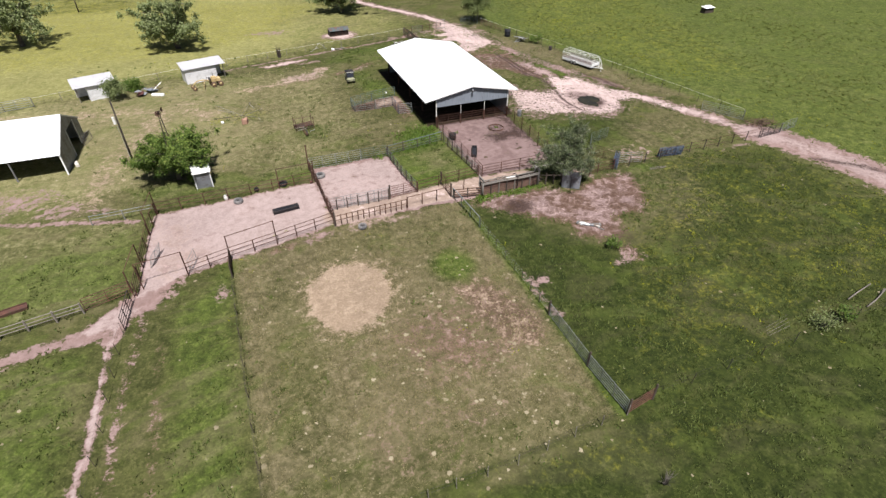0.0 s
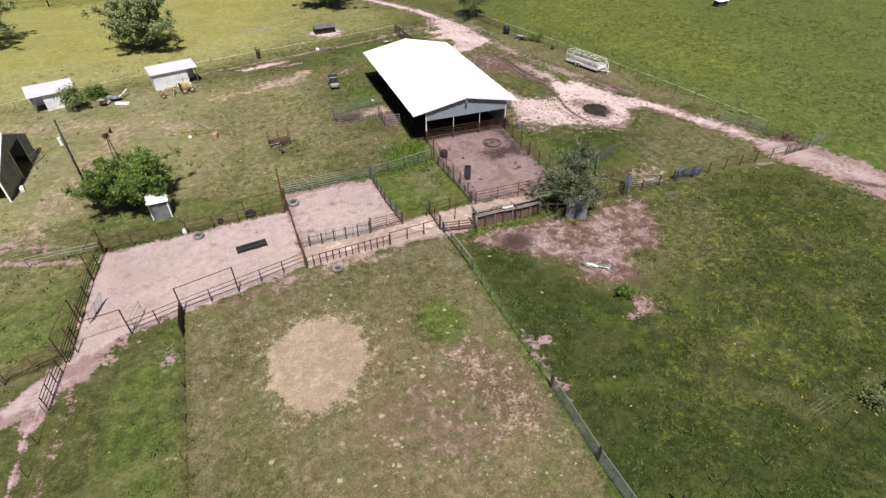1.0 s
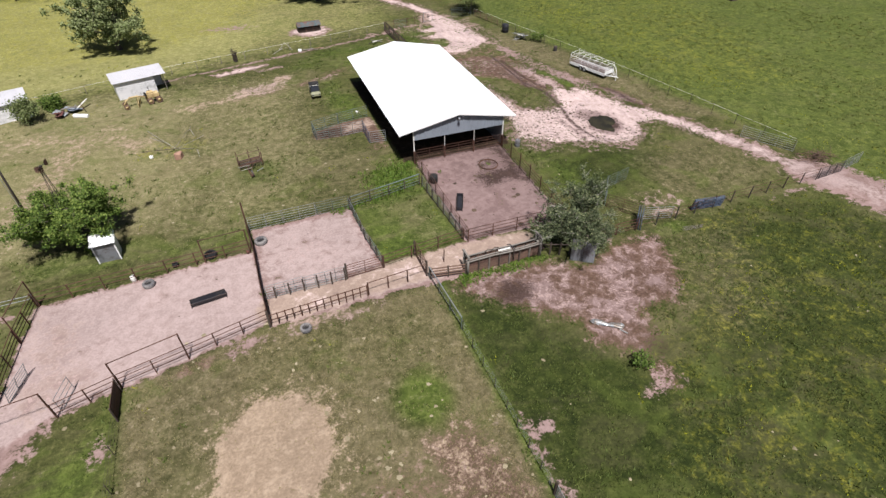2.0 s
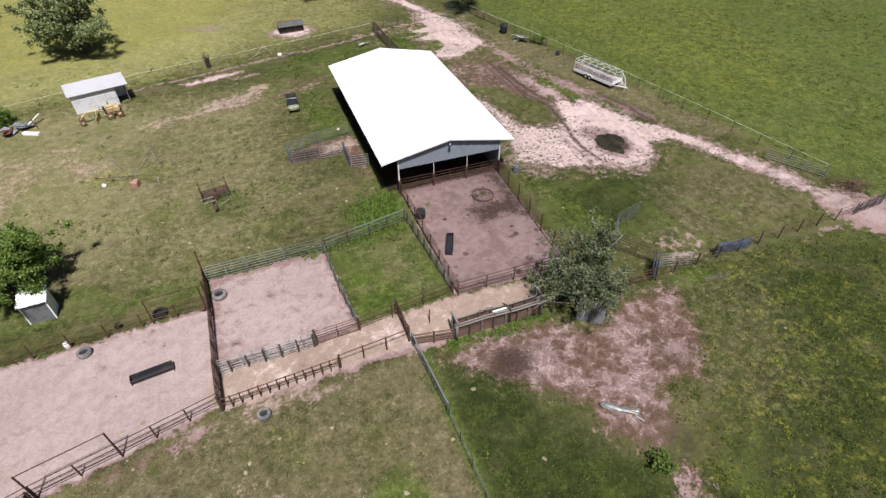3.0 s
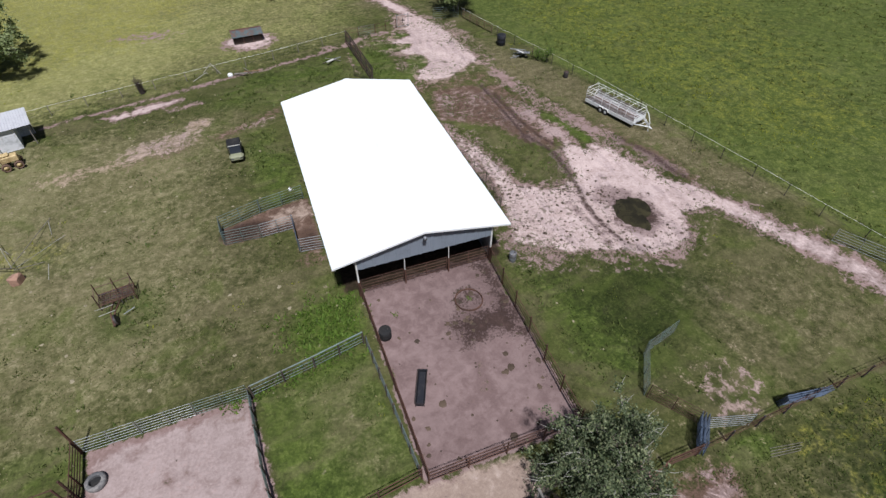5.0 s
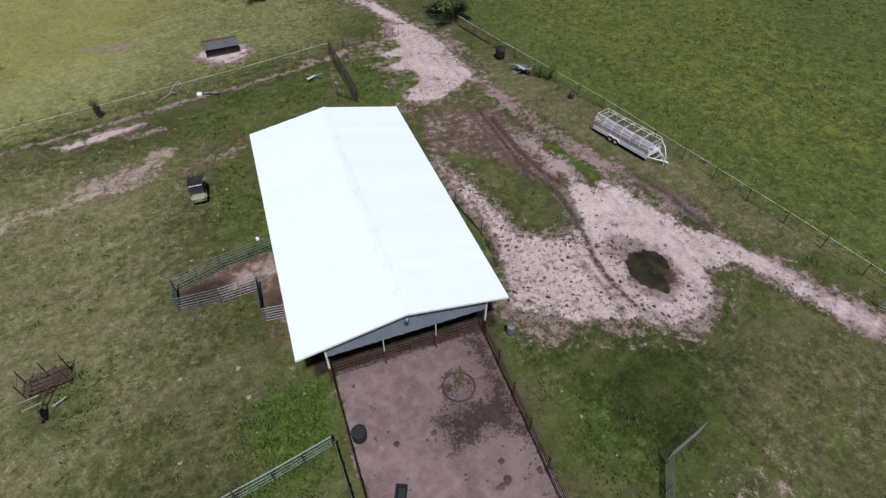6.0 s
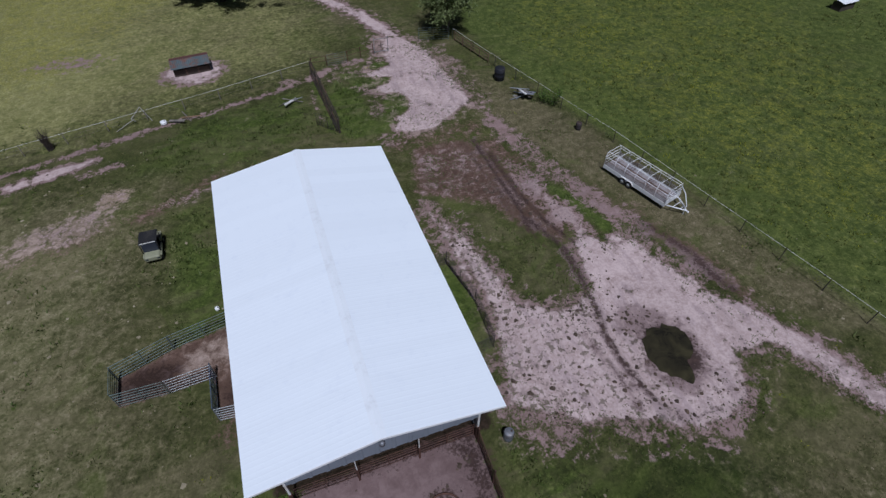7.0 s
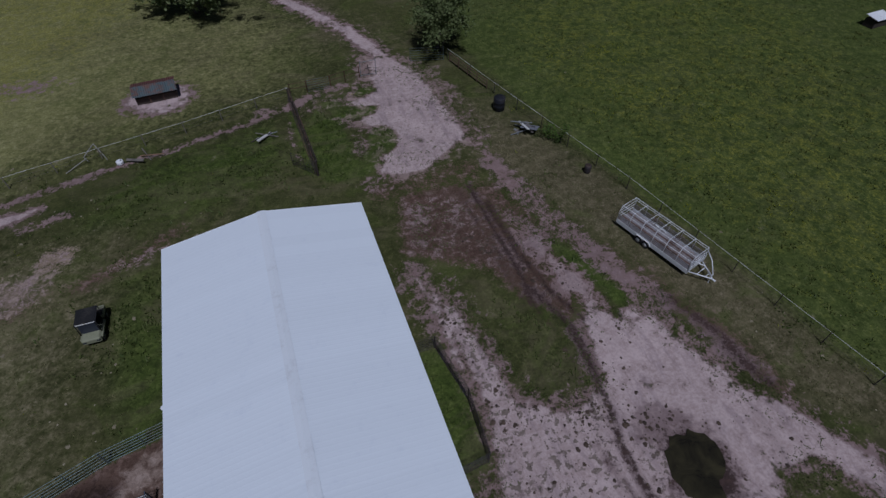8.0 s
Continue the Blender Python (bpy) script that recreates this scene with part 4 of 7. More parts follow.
run = math.hypot(half, RIDGE - EAVE)
roof = part("roof", add_box(bmesh.new(), (-0.06, 0.02, RIDGE - 0.32), (0.06, depth - 0.02, RIDGE - 0.12), 0.01), GREY_METAL, barn, "white ribbed metal roof with a ridge cap")
sheets = 28
for i in range(sheets):
    y0 = depth * i / sheets
    w = depth / sheets
    for side in (-1, 1):
        if side < 0:
            m = Matrix.Translation((-half, y0 + w, EAVE)) @ Matrix.Rotation(-slope, 4, "Y") @ Matrix.Rotation(radians(-90), 4, "Z")
        else:
            m = Matrix.Translation((half, y0, EAVE)) @ Matrix.Rotation(slope, 4, "Y") @ Matrix.Rotation(radians(90), 4, "Z")
        rib_sheet("roof_sheet", w, run, ROOF_WHITE, roof, m, 0.3, 0.003)
for i in range(5):
    a, b = depth * i / 5, depth * (i + 1) / 5 + 0.05
    z = RIDGE + 0.035 + 0.004 * (i % 2)
    flat("ridge_cap", [(-0.32, a, z - 0.06), (0, a, z), (0.32, a, z - 0.06), (-0.32, b, z - 0.06), (0, b, z), (0.32, b, z - 0.06)], [(0, 1, 4, 3), (1, 2, 5, 4)], ROOF_CAP, roof)
for side in (-1, 1):
    for i in range(5):
        x = side * (half - 0.25 - i * (half - 0.5) / 4.4)
        z = EAVE + (half - abs(x)) * math.tan(slope) - 0.1
        box("purlin", (x - 0.04, 0.05, z - 0.16), (x + 0.04, depth - 0.05, z), GREY_METAL, roof, bevel=0)
    for y in (0.0, depth):
        flat("barge_trim", [(0, y - 0.02, RIDGE + 0.02), (side * half, y - 0.02, EAVE + 0.02), (side * half, y - 0.02, EAVE - 0.14), (0, y - 0.02, RIDGE - 0.14), (0, y + 0.02, RIDGE + 0.02), (side * half, y + 0.02, EAVE + 0.02), (side * half, y + 0.02, EAVE - 0.14), (0, y + 0.02, RIDGE - 0.14)], [(0, 1, 2, 3), (7, 6, 5, 4), (0, 4, 5, 1), (3, 2, 6, 7), (1, 5, 6, 2)], WHITE, roof)
WX0, WX1 = 22.5 - BMID, 33.35 - BMID
for y, low in ((0.4, 2.85), (depth - 0.4, 0.1)):
    gable = part("gable_wall", add_box(bmesh.new(), (WX0, y - 0.03, low), (WX1, y + 0.03, low + 0.1), 0.0), GABLE, barn, "blue-grey ribbed gable cladding")
    for i in range(12):
        xa, xb = WX0 + (WX1 - WX0) * i / 12, WX0 + (WX1 - WX0) * (i + 1) / 12
        verts = []
        prof = [(0, 0), (0.36, 0), (0.42, 0.035), (0.58, 0.035), (0.64, 0), (1, 0)]
        for u, d in prof:
            x = xa + (xb - xa) * u
            top = EAVE + (half - abs(x)) * math.tan(slope) - 0.15
            verts += [(x, y - 0.035 - d, low), (x, y - 0.035 - d, top)]
        faces = [(2 * j, 2 * j + 2, 2 * j + 3, 2 * j + 1) for j in range(5)]
        flat("wall_sheet", verts, faces, GABLE, gable)
for x in (WX0, WX1):
    for j in range(5):
        y = 0.42 + (depth - 0.84) * j / 4
        col = box("column", (x - 0.06, y - 0.06, 1.5), (x + 0.06, y + 0.06, EAVE + (half - abs(x)) * math.tan(slope) - 0.2), WHITE_OLD if j == 0 else GREY_METAL, barn, "white steel corner column" if j == 0 else "")
        box("base", (x - 0.1, y - 0.1, -0.2), (x + 0.1, y + 0.1, 1.52), RUST, col)
for x in (26.15 - BMID, 29.75 - BMID):
    for j, y in enumerate((0.42, depth / 2, depth - 0.42)):
        col = box("column", (x - 0.03, y - 0.03, 1.5), (x + 0.03, y + 0.03, 4.5), WHITE_OLD if j == 0 else GREY_METAL, barn)
        box("base", (x - 0.06, y - 0.06, -0.2), (x + 0.06, y + 0.06, 1.52), RUST, col)
for j in range(5):
    y = 0.42 + (depth - 0.84) * j / 4
    for side in (-1, 1):
        a, b = Vector((side * (half - 0.2), y, EAVE - 0.12)), Vector((0, y, RIDGE - 0.14))
        tube("rafter", [a, b], 0.09, GREY_METAL, barn, sides=4)
east = part("east_wall", add_box(bmesh.new(), (WX1 + 0.1, 0.5, 0.05), (WX1 + 0.16, depth - 0.5, 0.25), 0.0), GREY_METAL, barn, "grey ribbed side cladding")
for i in range(12):
    w = (depth - 1.0) / 12
    m = Matrix.Translation((WX1 + 0.17, 0.5 + w * i, 0.08)) @ Matrix.Rotation(radians(90), 4, "Z") @ Matrix.Rotation(radians(90), 4, "X")
    rib_sheet("wall_sheet", w, EAVE + 0.05, GREY_METAL, east, m)
lamp_body = thing("gable_lamp", "small dark yard lamp fixed under the barn gable", "lamp", BMID, BY0 + 0.36, 4.72)
tube("arm", [(0, 0, 0), (0, -0.2, 0.1), (0, -0.35, 0.08)], 0.025, DARK_STEEL, lamp_body)
tube("shade", [(0, -0.35, 0.12), (0, -0.35, 0.05), (0, -0.35, -0.16)], [0.06, 0.13, 0.16], GREY_METAL, lamp_body)

# rails across the barn's mouth
for xa, xb in ((22.6, 26.15), (26.15, 29.75), (29.75, 33.3)):
    panel("rust-brown pipe gate across the barn mouth", (xa + 0.06, 65.6), (xb - 0.06, 65.6), RUST, 1.5, 5, 0.2, 3, "barn mouth gates", 0.02, "pipe_gate")
# ---- pens: pipe fences ----
P = "rust-brown pipe fence round the dirt pens"
fence(P, [(-12.9, 55.0), (4.0, 55.9)], 2.35, 1.4)
fence(P, [(-13.0, 54.9), (-13.4, 51.0), (-13.75, 41.5)], 2.4, 1.45, (1.42, 1.1, 0.78, 0.45))
fence(P, [(-9.6, 42.85), (-5.85, 43.95), (-1.5, 45.0), (4.35, 46.5)], 2.0, 1.4)
fence("tall rust-brown pipe fence between two pens", [(3.75, 59.1), (4.1, 55), (4.25, 49.2)], 2.0, 1.55, (1.52, 1.2, 0.9, 0.6, 0.3))
fence("rust-brown pipe fence along the grass pen", [(14.5, 49.5), (22.4, 50.55)], 2.7, 1.35)
fence("dark pipe fence on short timber posts beside the grass pen", [(22.35, 50.8), (21.75, 60.6)], 1.45, 1.3, (1.25, 0.9, 0.6, 0.3), 0.07, 0.025, WOOD_DARK, TEAL)
fence("dark pipe fence on short timber posts between dirt and grass pens", [(14.45, 49.6), (13.9, 54), (13.65, 59.3)], 1.3, 1.25, (1.2, 0.9, 0.6, 0.3), 0.07, 0.025, WOOD_DARK, TEAL)
fence("green pipe fence along the back of the grass pen", [(13.8, 59.4), (18, 60.2), (21.6, 61.0)], 1.9, 1.3, (1.3, 0.9, 0.55, 0.25), 0.06, 0.025, WOOD_DARK, TEAL, topped=0.06)
fence("rust-brown pipe fence round the barn pen", [(22.55, 65.1), (22.7, 50.15), (32.6, 50.2)], 2.3, 1.5, (1.48, 1.1, 0.75, 0.4))
fence("rust-brown pipe fence with tall posts beside the barn pen", [(33.3, 65.1), (32.7, 50.3)], 2.3, 1.9, (1.5, 1.1, 0.75, 0.4))
fence("low fence of short rust-brown pickets along the alley", [(4.5, 46.1), (12.3, 46.65)], 0.6, 1.15, (1.12, 0.6), 0.05, 0.035, RUST, RUST)
fence("row of short dark timber posts before the alley gates", [(5.2, 49.0), (11.0, 49.15)], 1.15, 1.3, (1.1,), 0.065, 0.02, WOOD_DARK, DARK_STEEL, name="timber_fence")
fence("rust-brown pipe fence beside the alley", [(12.4, 46.7), (17.6, 47.2)], 1.7, 1.35, (1.32,), 0.06, 0.035)


def gateway(label, a, b, height=2.75, group="overhead gateways"):
    """Two tall posts with a bar across their tops."""
    g = thing("overhead_gateway", label, "gateway", a[0], a[1], 0, 0, group)
    dx, dy = b[0] - a[0], b[1] - a[1]
    rod("tall_post", (0, 0, -0.2), (0, 0, height), 0.055, RUST, g)
    rod("tall_post", (dx, dy, -0.2), (dx, dy, height), 0.055, RUST, g)
    rod("overhead_bar", (0, 0, height - 0.03), (dx, dy, height - 0.03), 0.035, RUST, g)
    return g


W = "tall rust-brown pipe gateway with an overhead bar"
gateway(W, (-5.85, 43.85), (-1.5, 44.95))
gateway(W, (-9.6, 42.8), (-13.3, 42.3))
gateway(W, (-13.95, 41.5), (-13.55, 45.5))
gateway(W, (-13.35, 51.1), (-12.85, 54.95))
gateway(W, (-0.1, 55.65), (3.7, 55.85), 2.6)
for x, y, h in ((3.75, 59.2, 3.2), (3.95, 56.2, 2.6)):
    p = thing("tall_post", "tall dark pipe post at the pen corner", "post", x, y)
    rod("shaft", (0, 0, -0.2), (0.05, 0, h), 0.07, RUST, p)
    tube("cap", [(0.05, 0, h), (0.05, 0, h + 0.05)], [0.08, 0.03], RUST, p)

# gates and panels of the pens
S = "galvanised livestock panel with horizontal pipe rails"
panel("rust-brown pipe gate folded open at the alley end", (4.3, 49.0), (4.45, 46.1), RUST, 1.9, 6, 0.15, 3, "alley gates", 0.03, "pipe_gate")
for xa, xb in ((3.9, 7.1), (7.15, 10.3), (10.35, 13.6)):
    panel(S, (xa, 59.15 + (xa - 3.9) * 0.03), (xb, 59.15 + (xb - 3.9) * 0.03), GALV if xa < 10 else TEAL, 1.5)
for xa, xb in ((4.5, 7.6), (7.65, 11.1)):
    panel("galvanised pipe gate along the alley", (xa, 49.1), (xb, 49.25), GALV, 1.45, 6, 0.12, 5, "alley gates", 0.024, "pipe_gate")
panel("red-brown pipe gate along the alley", (11.2, 49.3), (14.4, 49.5), RUST_RED, 1.45, 6, 0.12, 3, "alley gates", 0.026, "pipe_gate")
panel("rust-brown pipe gate closing the alley", (17.55, 50.1), (17.6, 47.3), RUST, 1.7, 6, 0.12, 3, "alley gates", 0.03, "pipe_gate")
for x, y in ((11.15, 49.27), (17.62, 47.2), (17.5, 50.1), (4.4, 46.05)):
    p = thing("gate_post", "dark creosoted timber gate post", "post", x, y, group="gate posts")
    rod("shaft", (0, 0, -0.2), (0.02, 0.01, 1.65), 0.09, WOOD_DARK, p)
    tube("cap", [(0.02, 0.01, 1.65), (0.02, 0.01, 1.69)], [0.09, 0.06], WOOD_DARK, p)
panel("dark pipe gate swung open beside the worn path", (-14.0, 40.6), (-14.25, 37.2), DARK_STEEL, 1.5, 5, 0.15, 4, "pasture gates", 0.03, "pipe_gate")
panel("red-brown pipe gate by the worn path", (-17.6, 40.9), (-14.2, 42.1), RUST_RED, 1.35, 5, 0.15, 3, "pasture gates", 0.028, "pipe_gate")
panel("small pipe gate leaning inside the dirt pen", (-9.4, 43.2), (-8.9, 45.0), GALV, 1.4, 4, 0.1, 2, "pasture gates", 0.02, "pipe_gate")
panel("pale pipe gate leaning on the dirt pen fence", (-12.9, 45.2), (-12.3, 47.6), GALV, 1.2, 5, 0.08, 3, "pasture gates", 0.022, "pipe_gate", -0.25)
fence("weathered timber rail fence beside the worn path", [(-32, 38.6), (-23.4, 39.6), (-17.7, 40.7)], 2.0, 1.15, (1.05, 0.7, 0.4), 0.08, 0.04, WOOD_GREY, WOOD_GREY, name="rail_fence")
fence("galvanised pipe rails from the pen corner to the field", [(-13.0, 55.1), (-19, 54.9)], 2.6, 1.2, (1.15, 0.8), 0.05, 0.03, GALV, GALV)
for a, b in (((-44.5, 90.2), (-40.6, 91.6)), ((-40.5, 91.7), (-36.6, 93.1)), ((-36.5, 93.2), (-32.4, 94.4))):
    panel("long pale galvanised panel along the field fence", a, b, GALV, 1.5, 5, 0.15, 3, "field panels", 0.03)
fence("wire fence on thin steel posts beside the trail", [(-14.4, 37.0), (-14.6, 30), (-14.9, 20), (-15, 8)], 2.3, 1.15, (1.1, 0.75), 0.022, 0.004, DARK_STEEL, DARK_STEEL, name="wire_fence", lean=0.05)
fence("wire fence on thin posts down the pasture", [(-5.9, 43.7), (-5.75, 36), (-5.45, 27), (-5.05, 18), (-4.8, 8)], 3.0, 1.2, (1.15, 0.8, 0.4), 0.025, 0.006, WOOD_DARK, DARK_STEEL, name="wire_fence", lean=0.05)
lone = thing("tall_post", "thin brown post standing alone in the alley", "post", 19.6, 48.3)
rod("shaft", (0, 0, -0.2), (0.03, 0.02, 1.4), 0.045, RUST, lone)
tube("cap", [(0.03, 0.02, 1.4), (0.03, 0.02, 1.43)], [0.05, 0.02], RUST, lone)
divider = thing("timber_screen", "dark red-brown board screen standing at the pen fence", "screen", -5.9, 43.7)
for i in range(5):
    board("board", (0, -0.1, 0.15 + 0.27 * i), (0.0, -2.4, 0.15 + 0.27 * i), 0.24, 0.03, LUMP_DARK, divider)
for y in (-0.1, -2.55):
    rod("post", (0.03, y, -0.2), (0.03, y, 1.45), 0.06, WOOD_DARK, divider)

# the fence down the middle, its long gates and the far wire fences
fence("net wire fence with a heavy pale top pipe", [(17.75, 46.9), (18.15, 40.6)], 2.1, 1.25, (1.25, 0.85, 0.45), 0.05, 0.014, TEAL, GALV, topped=0.055)
fence("net wire fence on steel posts grown through with weeds", [(18.15, 40.4), (18.3, 33), (18.4, 27)], 1.7, 1.15, (1.1, 0.85, 0.6, 0.35), 0.03, 0.006, DARK_STEEL, GALV, name="wire_fence", lean=0.04)
panel("long galvanised pasture gate", (18.4, 26.8), (18.35, 21.2), GALV, 1.3, 6, 0.12, 5, "long gates", 0.026, "pipe_gate")
panel("long galvanised pasture gate", (18.35, 21.0), (18.55, 16.7), GALV, 1.3, 6, 0.12, 4, "long gates", 0.03, "pipe_gate")
panel("short red-brown pasture gate", (18.7, 16.6), (20.9, 17.0), RUST_RED, 1.2, 5, 0.12, 2, "long gates", 0.028, "pipe_gate")
for x, y in ((18.36, 21.1), (18.6, 16.6), (21.0, 17.0), (18.4, 26.9)):
    p = thing("gate_post", "dark creosoted timber gate post", "post", x, y, group="gate posts")
    rod("shaft", (0, 0, -0.2), (0.02, 0.01, 1.5), 0.08, WOOD_DARK, p)
    tube("cap", [(0.02, 0.01, 1.5), (0.02, 0.01, 1.54)], [0.08, 0.05], WOOD_DARK, p)
T = "wire fence on thin steel posts across the pasture"
fence(T, [(18.5, 16.5), (14.3, 16.3), (9.9, 15.8), (5.8, 15.8), (-5, 15.4)], 1.9, 1.15, (1.1, 0.7), 0.028, 0.004, WOOD_GREY, DARK_STEEL, name="wire_fence", lean=0.05)
fence(T, [(21.1, 17.0), (31.2, 17.3), (45, 17.7), (70, 18.4)], 3.2, 1.15, (1.1, 0.7), 0.028, 0.004, DARK_STEEL, DARK_STEEL, name="wire_fence", lean=0.05)
EAST_FIELD = [(50.9, 115.0), (53.0, 106.4), (55.9, 95.6), (57.8, 88.4), (60.0, 77.5), (62.2, 66.8), (63.4, 60), (64.9, 52.5)]
fence("wire fence with a bright top wire along the field", EAST_FIELD, 3.6, 1.35, (1.32, 0.9, 0.5), 0.035, 0.006, DARK_STEEL, DARK_STEEL, name="wire_fence", topped=0.015, crown=WHITE_OLD)
NORTH_FIELD = [(-50, 88), (-36, 93.5), (-29, 96), (-19, 99.2), (-4, 104.2), (7, 106.6), (21.7, 110), (32.2, 112.9)]
fence("old wire fence with a pale top wire along the field", NORTH_FIELD, 4.2, 1.25, (1.2, 0.8, 0.4), 0.04, 0.006, WOOD_GREY, WOOD_GREY, name="wire_fence", topped=0.015, crown=WHITE_OLD)
fence("rust-brown pipe fence east of the tree", [(33.2, 45.4), (36, 46.1), (38.2, 46.1)], 1.7, 1.4, (1.35, 1.0, 0.6, 0.3), 0.06, 0.03, RUST)
fence("leaning dark steel posts and thin rails out to the track", [(38.2, 46.1), (50, 46.5), (61.7, 46.6)], 2.2, 1.4, (1.35, 0.95, 0.5), 0.055, 0.018, DARK_STEEL, RUST, lean=0.04)

# panels and gates east of the tree and at the track
panel(S, (39.6, 53.2), (42.8, 54.0), TEAL, 1.5)
panel(S, (39.6, 53.1), (37.7, 50.5), TEAL, 1.5)
panel("rust-stained livestock panel with horizontal pipe rails", (37.8, 50.4), (39.7, 47.7), RUST, 1.5)
for off in (0.0, 0.14, 0.28):
    panel("blue pipe gate leaning in a stack of gates", (39.7 + off, 47.7 - off), (38.3 + off, 46.2 - off), BLUE, 1.5, 6, 0.1, 3, "stacked blue gates", 0.026, "pipe_gate", -0.1)
panel(S, (39.8, 47.3), (42.6, 46.5), GALV, 1.4)
for off in (0.0, 0.13, 0.26):
    panel("blue pipe gate leaning in a stack on the fence", (45.3 + off * 0.6, 46.85 + off), (48.6 + off * 0.3, 46.4 + off), BLUE, 1.25, 6, 0.1, 4, "stacked blue gates", 0.028, "pipe_gate", -0.2)
panel("dark pipe gate across the track", (62.0, 46.6), (65.7, 46.9), DARK_STEEL, 1.35, 6, 0.1, 4, "track gates", 0.035, "pipe_gate")
panel(S, (65.9, 47.0), (69.2, 47.6), GALV, 1.4)
panel(S, (61.6, 57.2), (64.4, 52.0), GALV, 1.4)
for xa, xb in ((34.3, 36.6),):
    panel(S, (xa, 113.3), (xb, 113.4), TEAL, 1.4, 6)
panel(S, (46.6, 116.0), (50.4, 115.0), TEAL, 1.6, 6)
dark_fence = fence("long fence of dark weathered boards by the yard", [(32.1, 112.0), (32.6, 99.4)], 2.4, 1.6, (), 0.09, 0.05, WOOD_DARK, WOOD_BROWN, name="board_fence")
for n, (p, q) in enumerate(zip(along((0, 0), (0.5, -12.6), 2.4), along((0, 0), (0.5, -12.6), 2.4)[1:])):
    for h in (0.3, 0.62, 0.94, 1.26, 1.52):
        board("board", (p[0] - 0.3 + 0.3 * h, p[1], h + 0.02 * math.sin(n * 2.1 + h * 9)), (q[0] - 0.3 + 0.3 * h, q[1], h + 0.02 * math.sin(n * 1.3 + h * 5)), 0.24, 0.05, WOOD_DARK if (n + int(h * 3)) % 3 else WOOD_BROWN, dark_fence)
panel(S, (30.7, 101.6), (32.6, 99.3), DARK_STEEL, 1.4, 6)
fence("rust-brown pipe fence ending at the field gate", [(32.4, 113.4), (34.2, 113.4), (36.8, 113.7), (40.2, 114.5)], 2.2, 1.3, (1.25, 0.7), 0.05, 0.025)
fence("low rust-brown fence beside the yard", [(50.9, 114.3), (52.6, 107.5)], 2.0, 1.2, (1.1, 0.7, 0.35), 0.05, 0.04, WOOD_BROWN, WOOD_BROWN)
brand = thing("yard_gate", "small pale pipe gate with a crossed-bar emblem", "gate", 40.4, 114.6)
for x in (0, 1.75):
    rod("upright", (x, 0, 0), (x, 0, 1.9), 0.04, GALV, brand)
for h in (0.12, 1.7):
    rod("rail", (0, 0, h), (1.75, 0, h), 0.03, GALV, brand)
rod("emblem_bar", (0.55, -0.02, 0.9), (1.2, -0.02, 0.9), 0.05, DARK_STEEL, brand)
rod("emblem_bar", (0.88, -0.02, 0.55), (0.88, -0.02, 1.3), 0.05, DARK_STEEL, brand)

# pen of panels at the barn's side
for a, b, mt in (((12.9, 77.0), (16.4, 78.2), TEAL), ((16.4, 78.2), (20.4, 79.0), TEAL), ((12.95, 76.9), (13.05, 75.0), TEAL), ((13.1, 74.9), (16.1, 74.8), TEAL), ((16.15, 74.8), (19.0, 75.0), GALV), ((18.9, 75.2), (18.9, 71.9), BLUE), ((18.95, 71.8), (20.9, 71.6), GALV)):
    panel("livestock panel of the small pen beside the barn", a, b, mt, 1.5, 6, 0.1, None, "small pen panels", 0.026)
for a, b in (((35.0, 79.0), (36.5, 79.0)), ((36.5, 79.0), (37.2, 74.8)), ((37.2, 74.8), (36.9, 70.8)), ((35.0, 70.6), (36.9, 70.8))):
    panel("dark mesh panel of the run beside the barn wall", a, b, DARK_STEEL, 1.5, 7, 0.1, None, "side run panels", 0.016)

# ---- the timber loading chute ----
WOOD_PALE = plain("bleached_grey_timber", (0.2, 0.185, 0.172), 0.85, 0.0, (0.16, 0.145, 0.13), 0.4, 7, (1, 1, 5))
chute = thing("loading_chute", "old weathered timber cattle chute beside the tree", "chute", 20.9, 46.1)
for i in range(8):
    x = 0.1 + i * 0.97
    rod("post", (x, 0, -0.2), (x + 0.02, 0, 1.5 if i % 3 else 1.62), 0.075, WOOD_DARK if i % 2 else WOOD_GREY, chute)
    rod("post", (x, 0.7, -0.2), (x, 0.7, 1.42), 0.07, WOOD_DARK, chute)
for i in range(5):
    board("plank", (0.0, 0.1, 0.16 + i * 0.24), (7.0, 0.12, 0.18 + i * 0.24), 0.23, 0.05, WOOD_BROWN if i != 3 else LUMP_DARK, chute)
for i in range(4):
    board("plank", (0.0, 0.77, 0.3 + i * 0.28), (7.0, 0.78, 0.3 + i * 0.28), 0.24, 0.05, WOOD_BROWN, chute)
for y, h, r in ((-0.06, 1.42, 0.07), (0.1, 1.5, 0.06), (0.66, 1.44, 0.065)):
    tube("top_rail", [(-0.1, y, h), (2.4, y + 0.03, h + 0.05), (4.8, y - 0.03, h - 0.02), (7.15, y, h + 0.04)], r, WOOD_PALE, chute, sides=7)
for x in (0.0, 6.95):
    for y in (-0.12, 0.8):
        tube("frame_post", [(x, y, -0.2), (x + 0.02, y, 2.0)], [0.1, 0.09], WOOD_PALE, chute, sides=7)
    board("frame_cap", (x + 0.02, -0.3, 2.02), (x + 0.02, 1.0, 1.98), 0.2, 0.14, WOOD_PALE, chute)
tube("bent_pipe", [(4.3, -0.15, 0.4), (4.28, -0.14, 1.75), (4.1, 0.3, 1.9), (4.05, 0.72, 1.6)], 0.045, DARK_STEEL, chute)
box("loose_plank", (3.0, 0.2, 1.52), (4.2, 0.38, 1.57), WHITE_OLD, chute, "pale plank lying on the top rails")
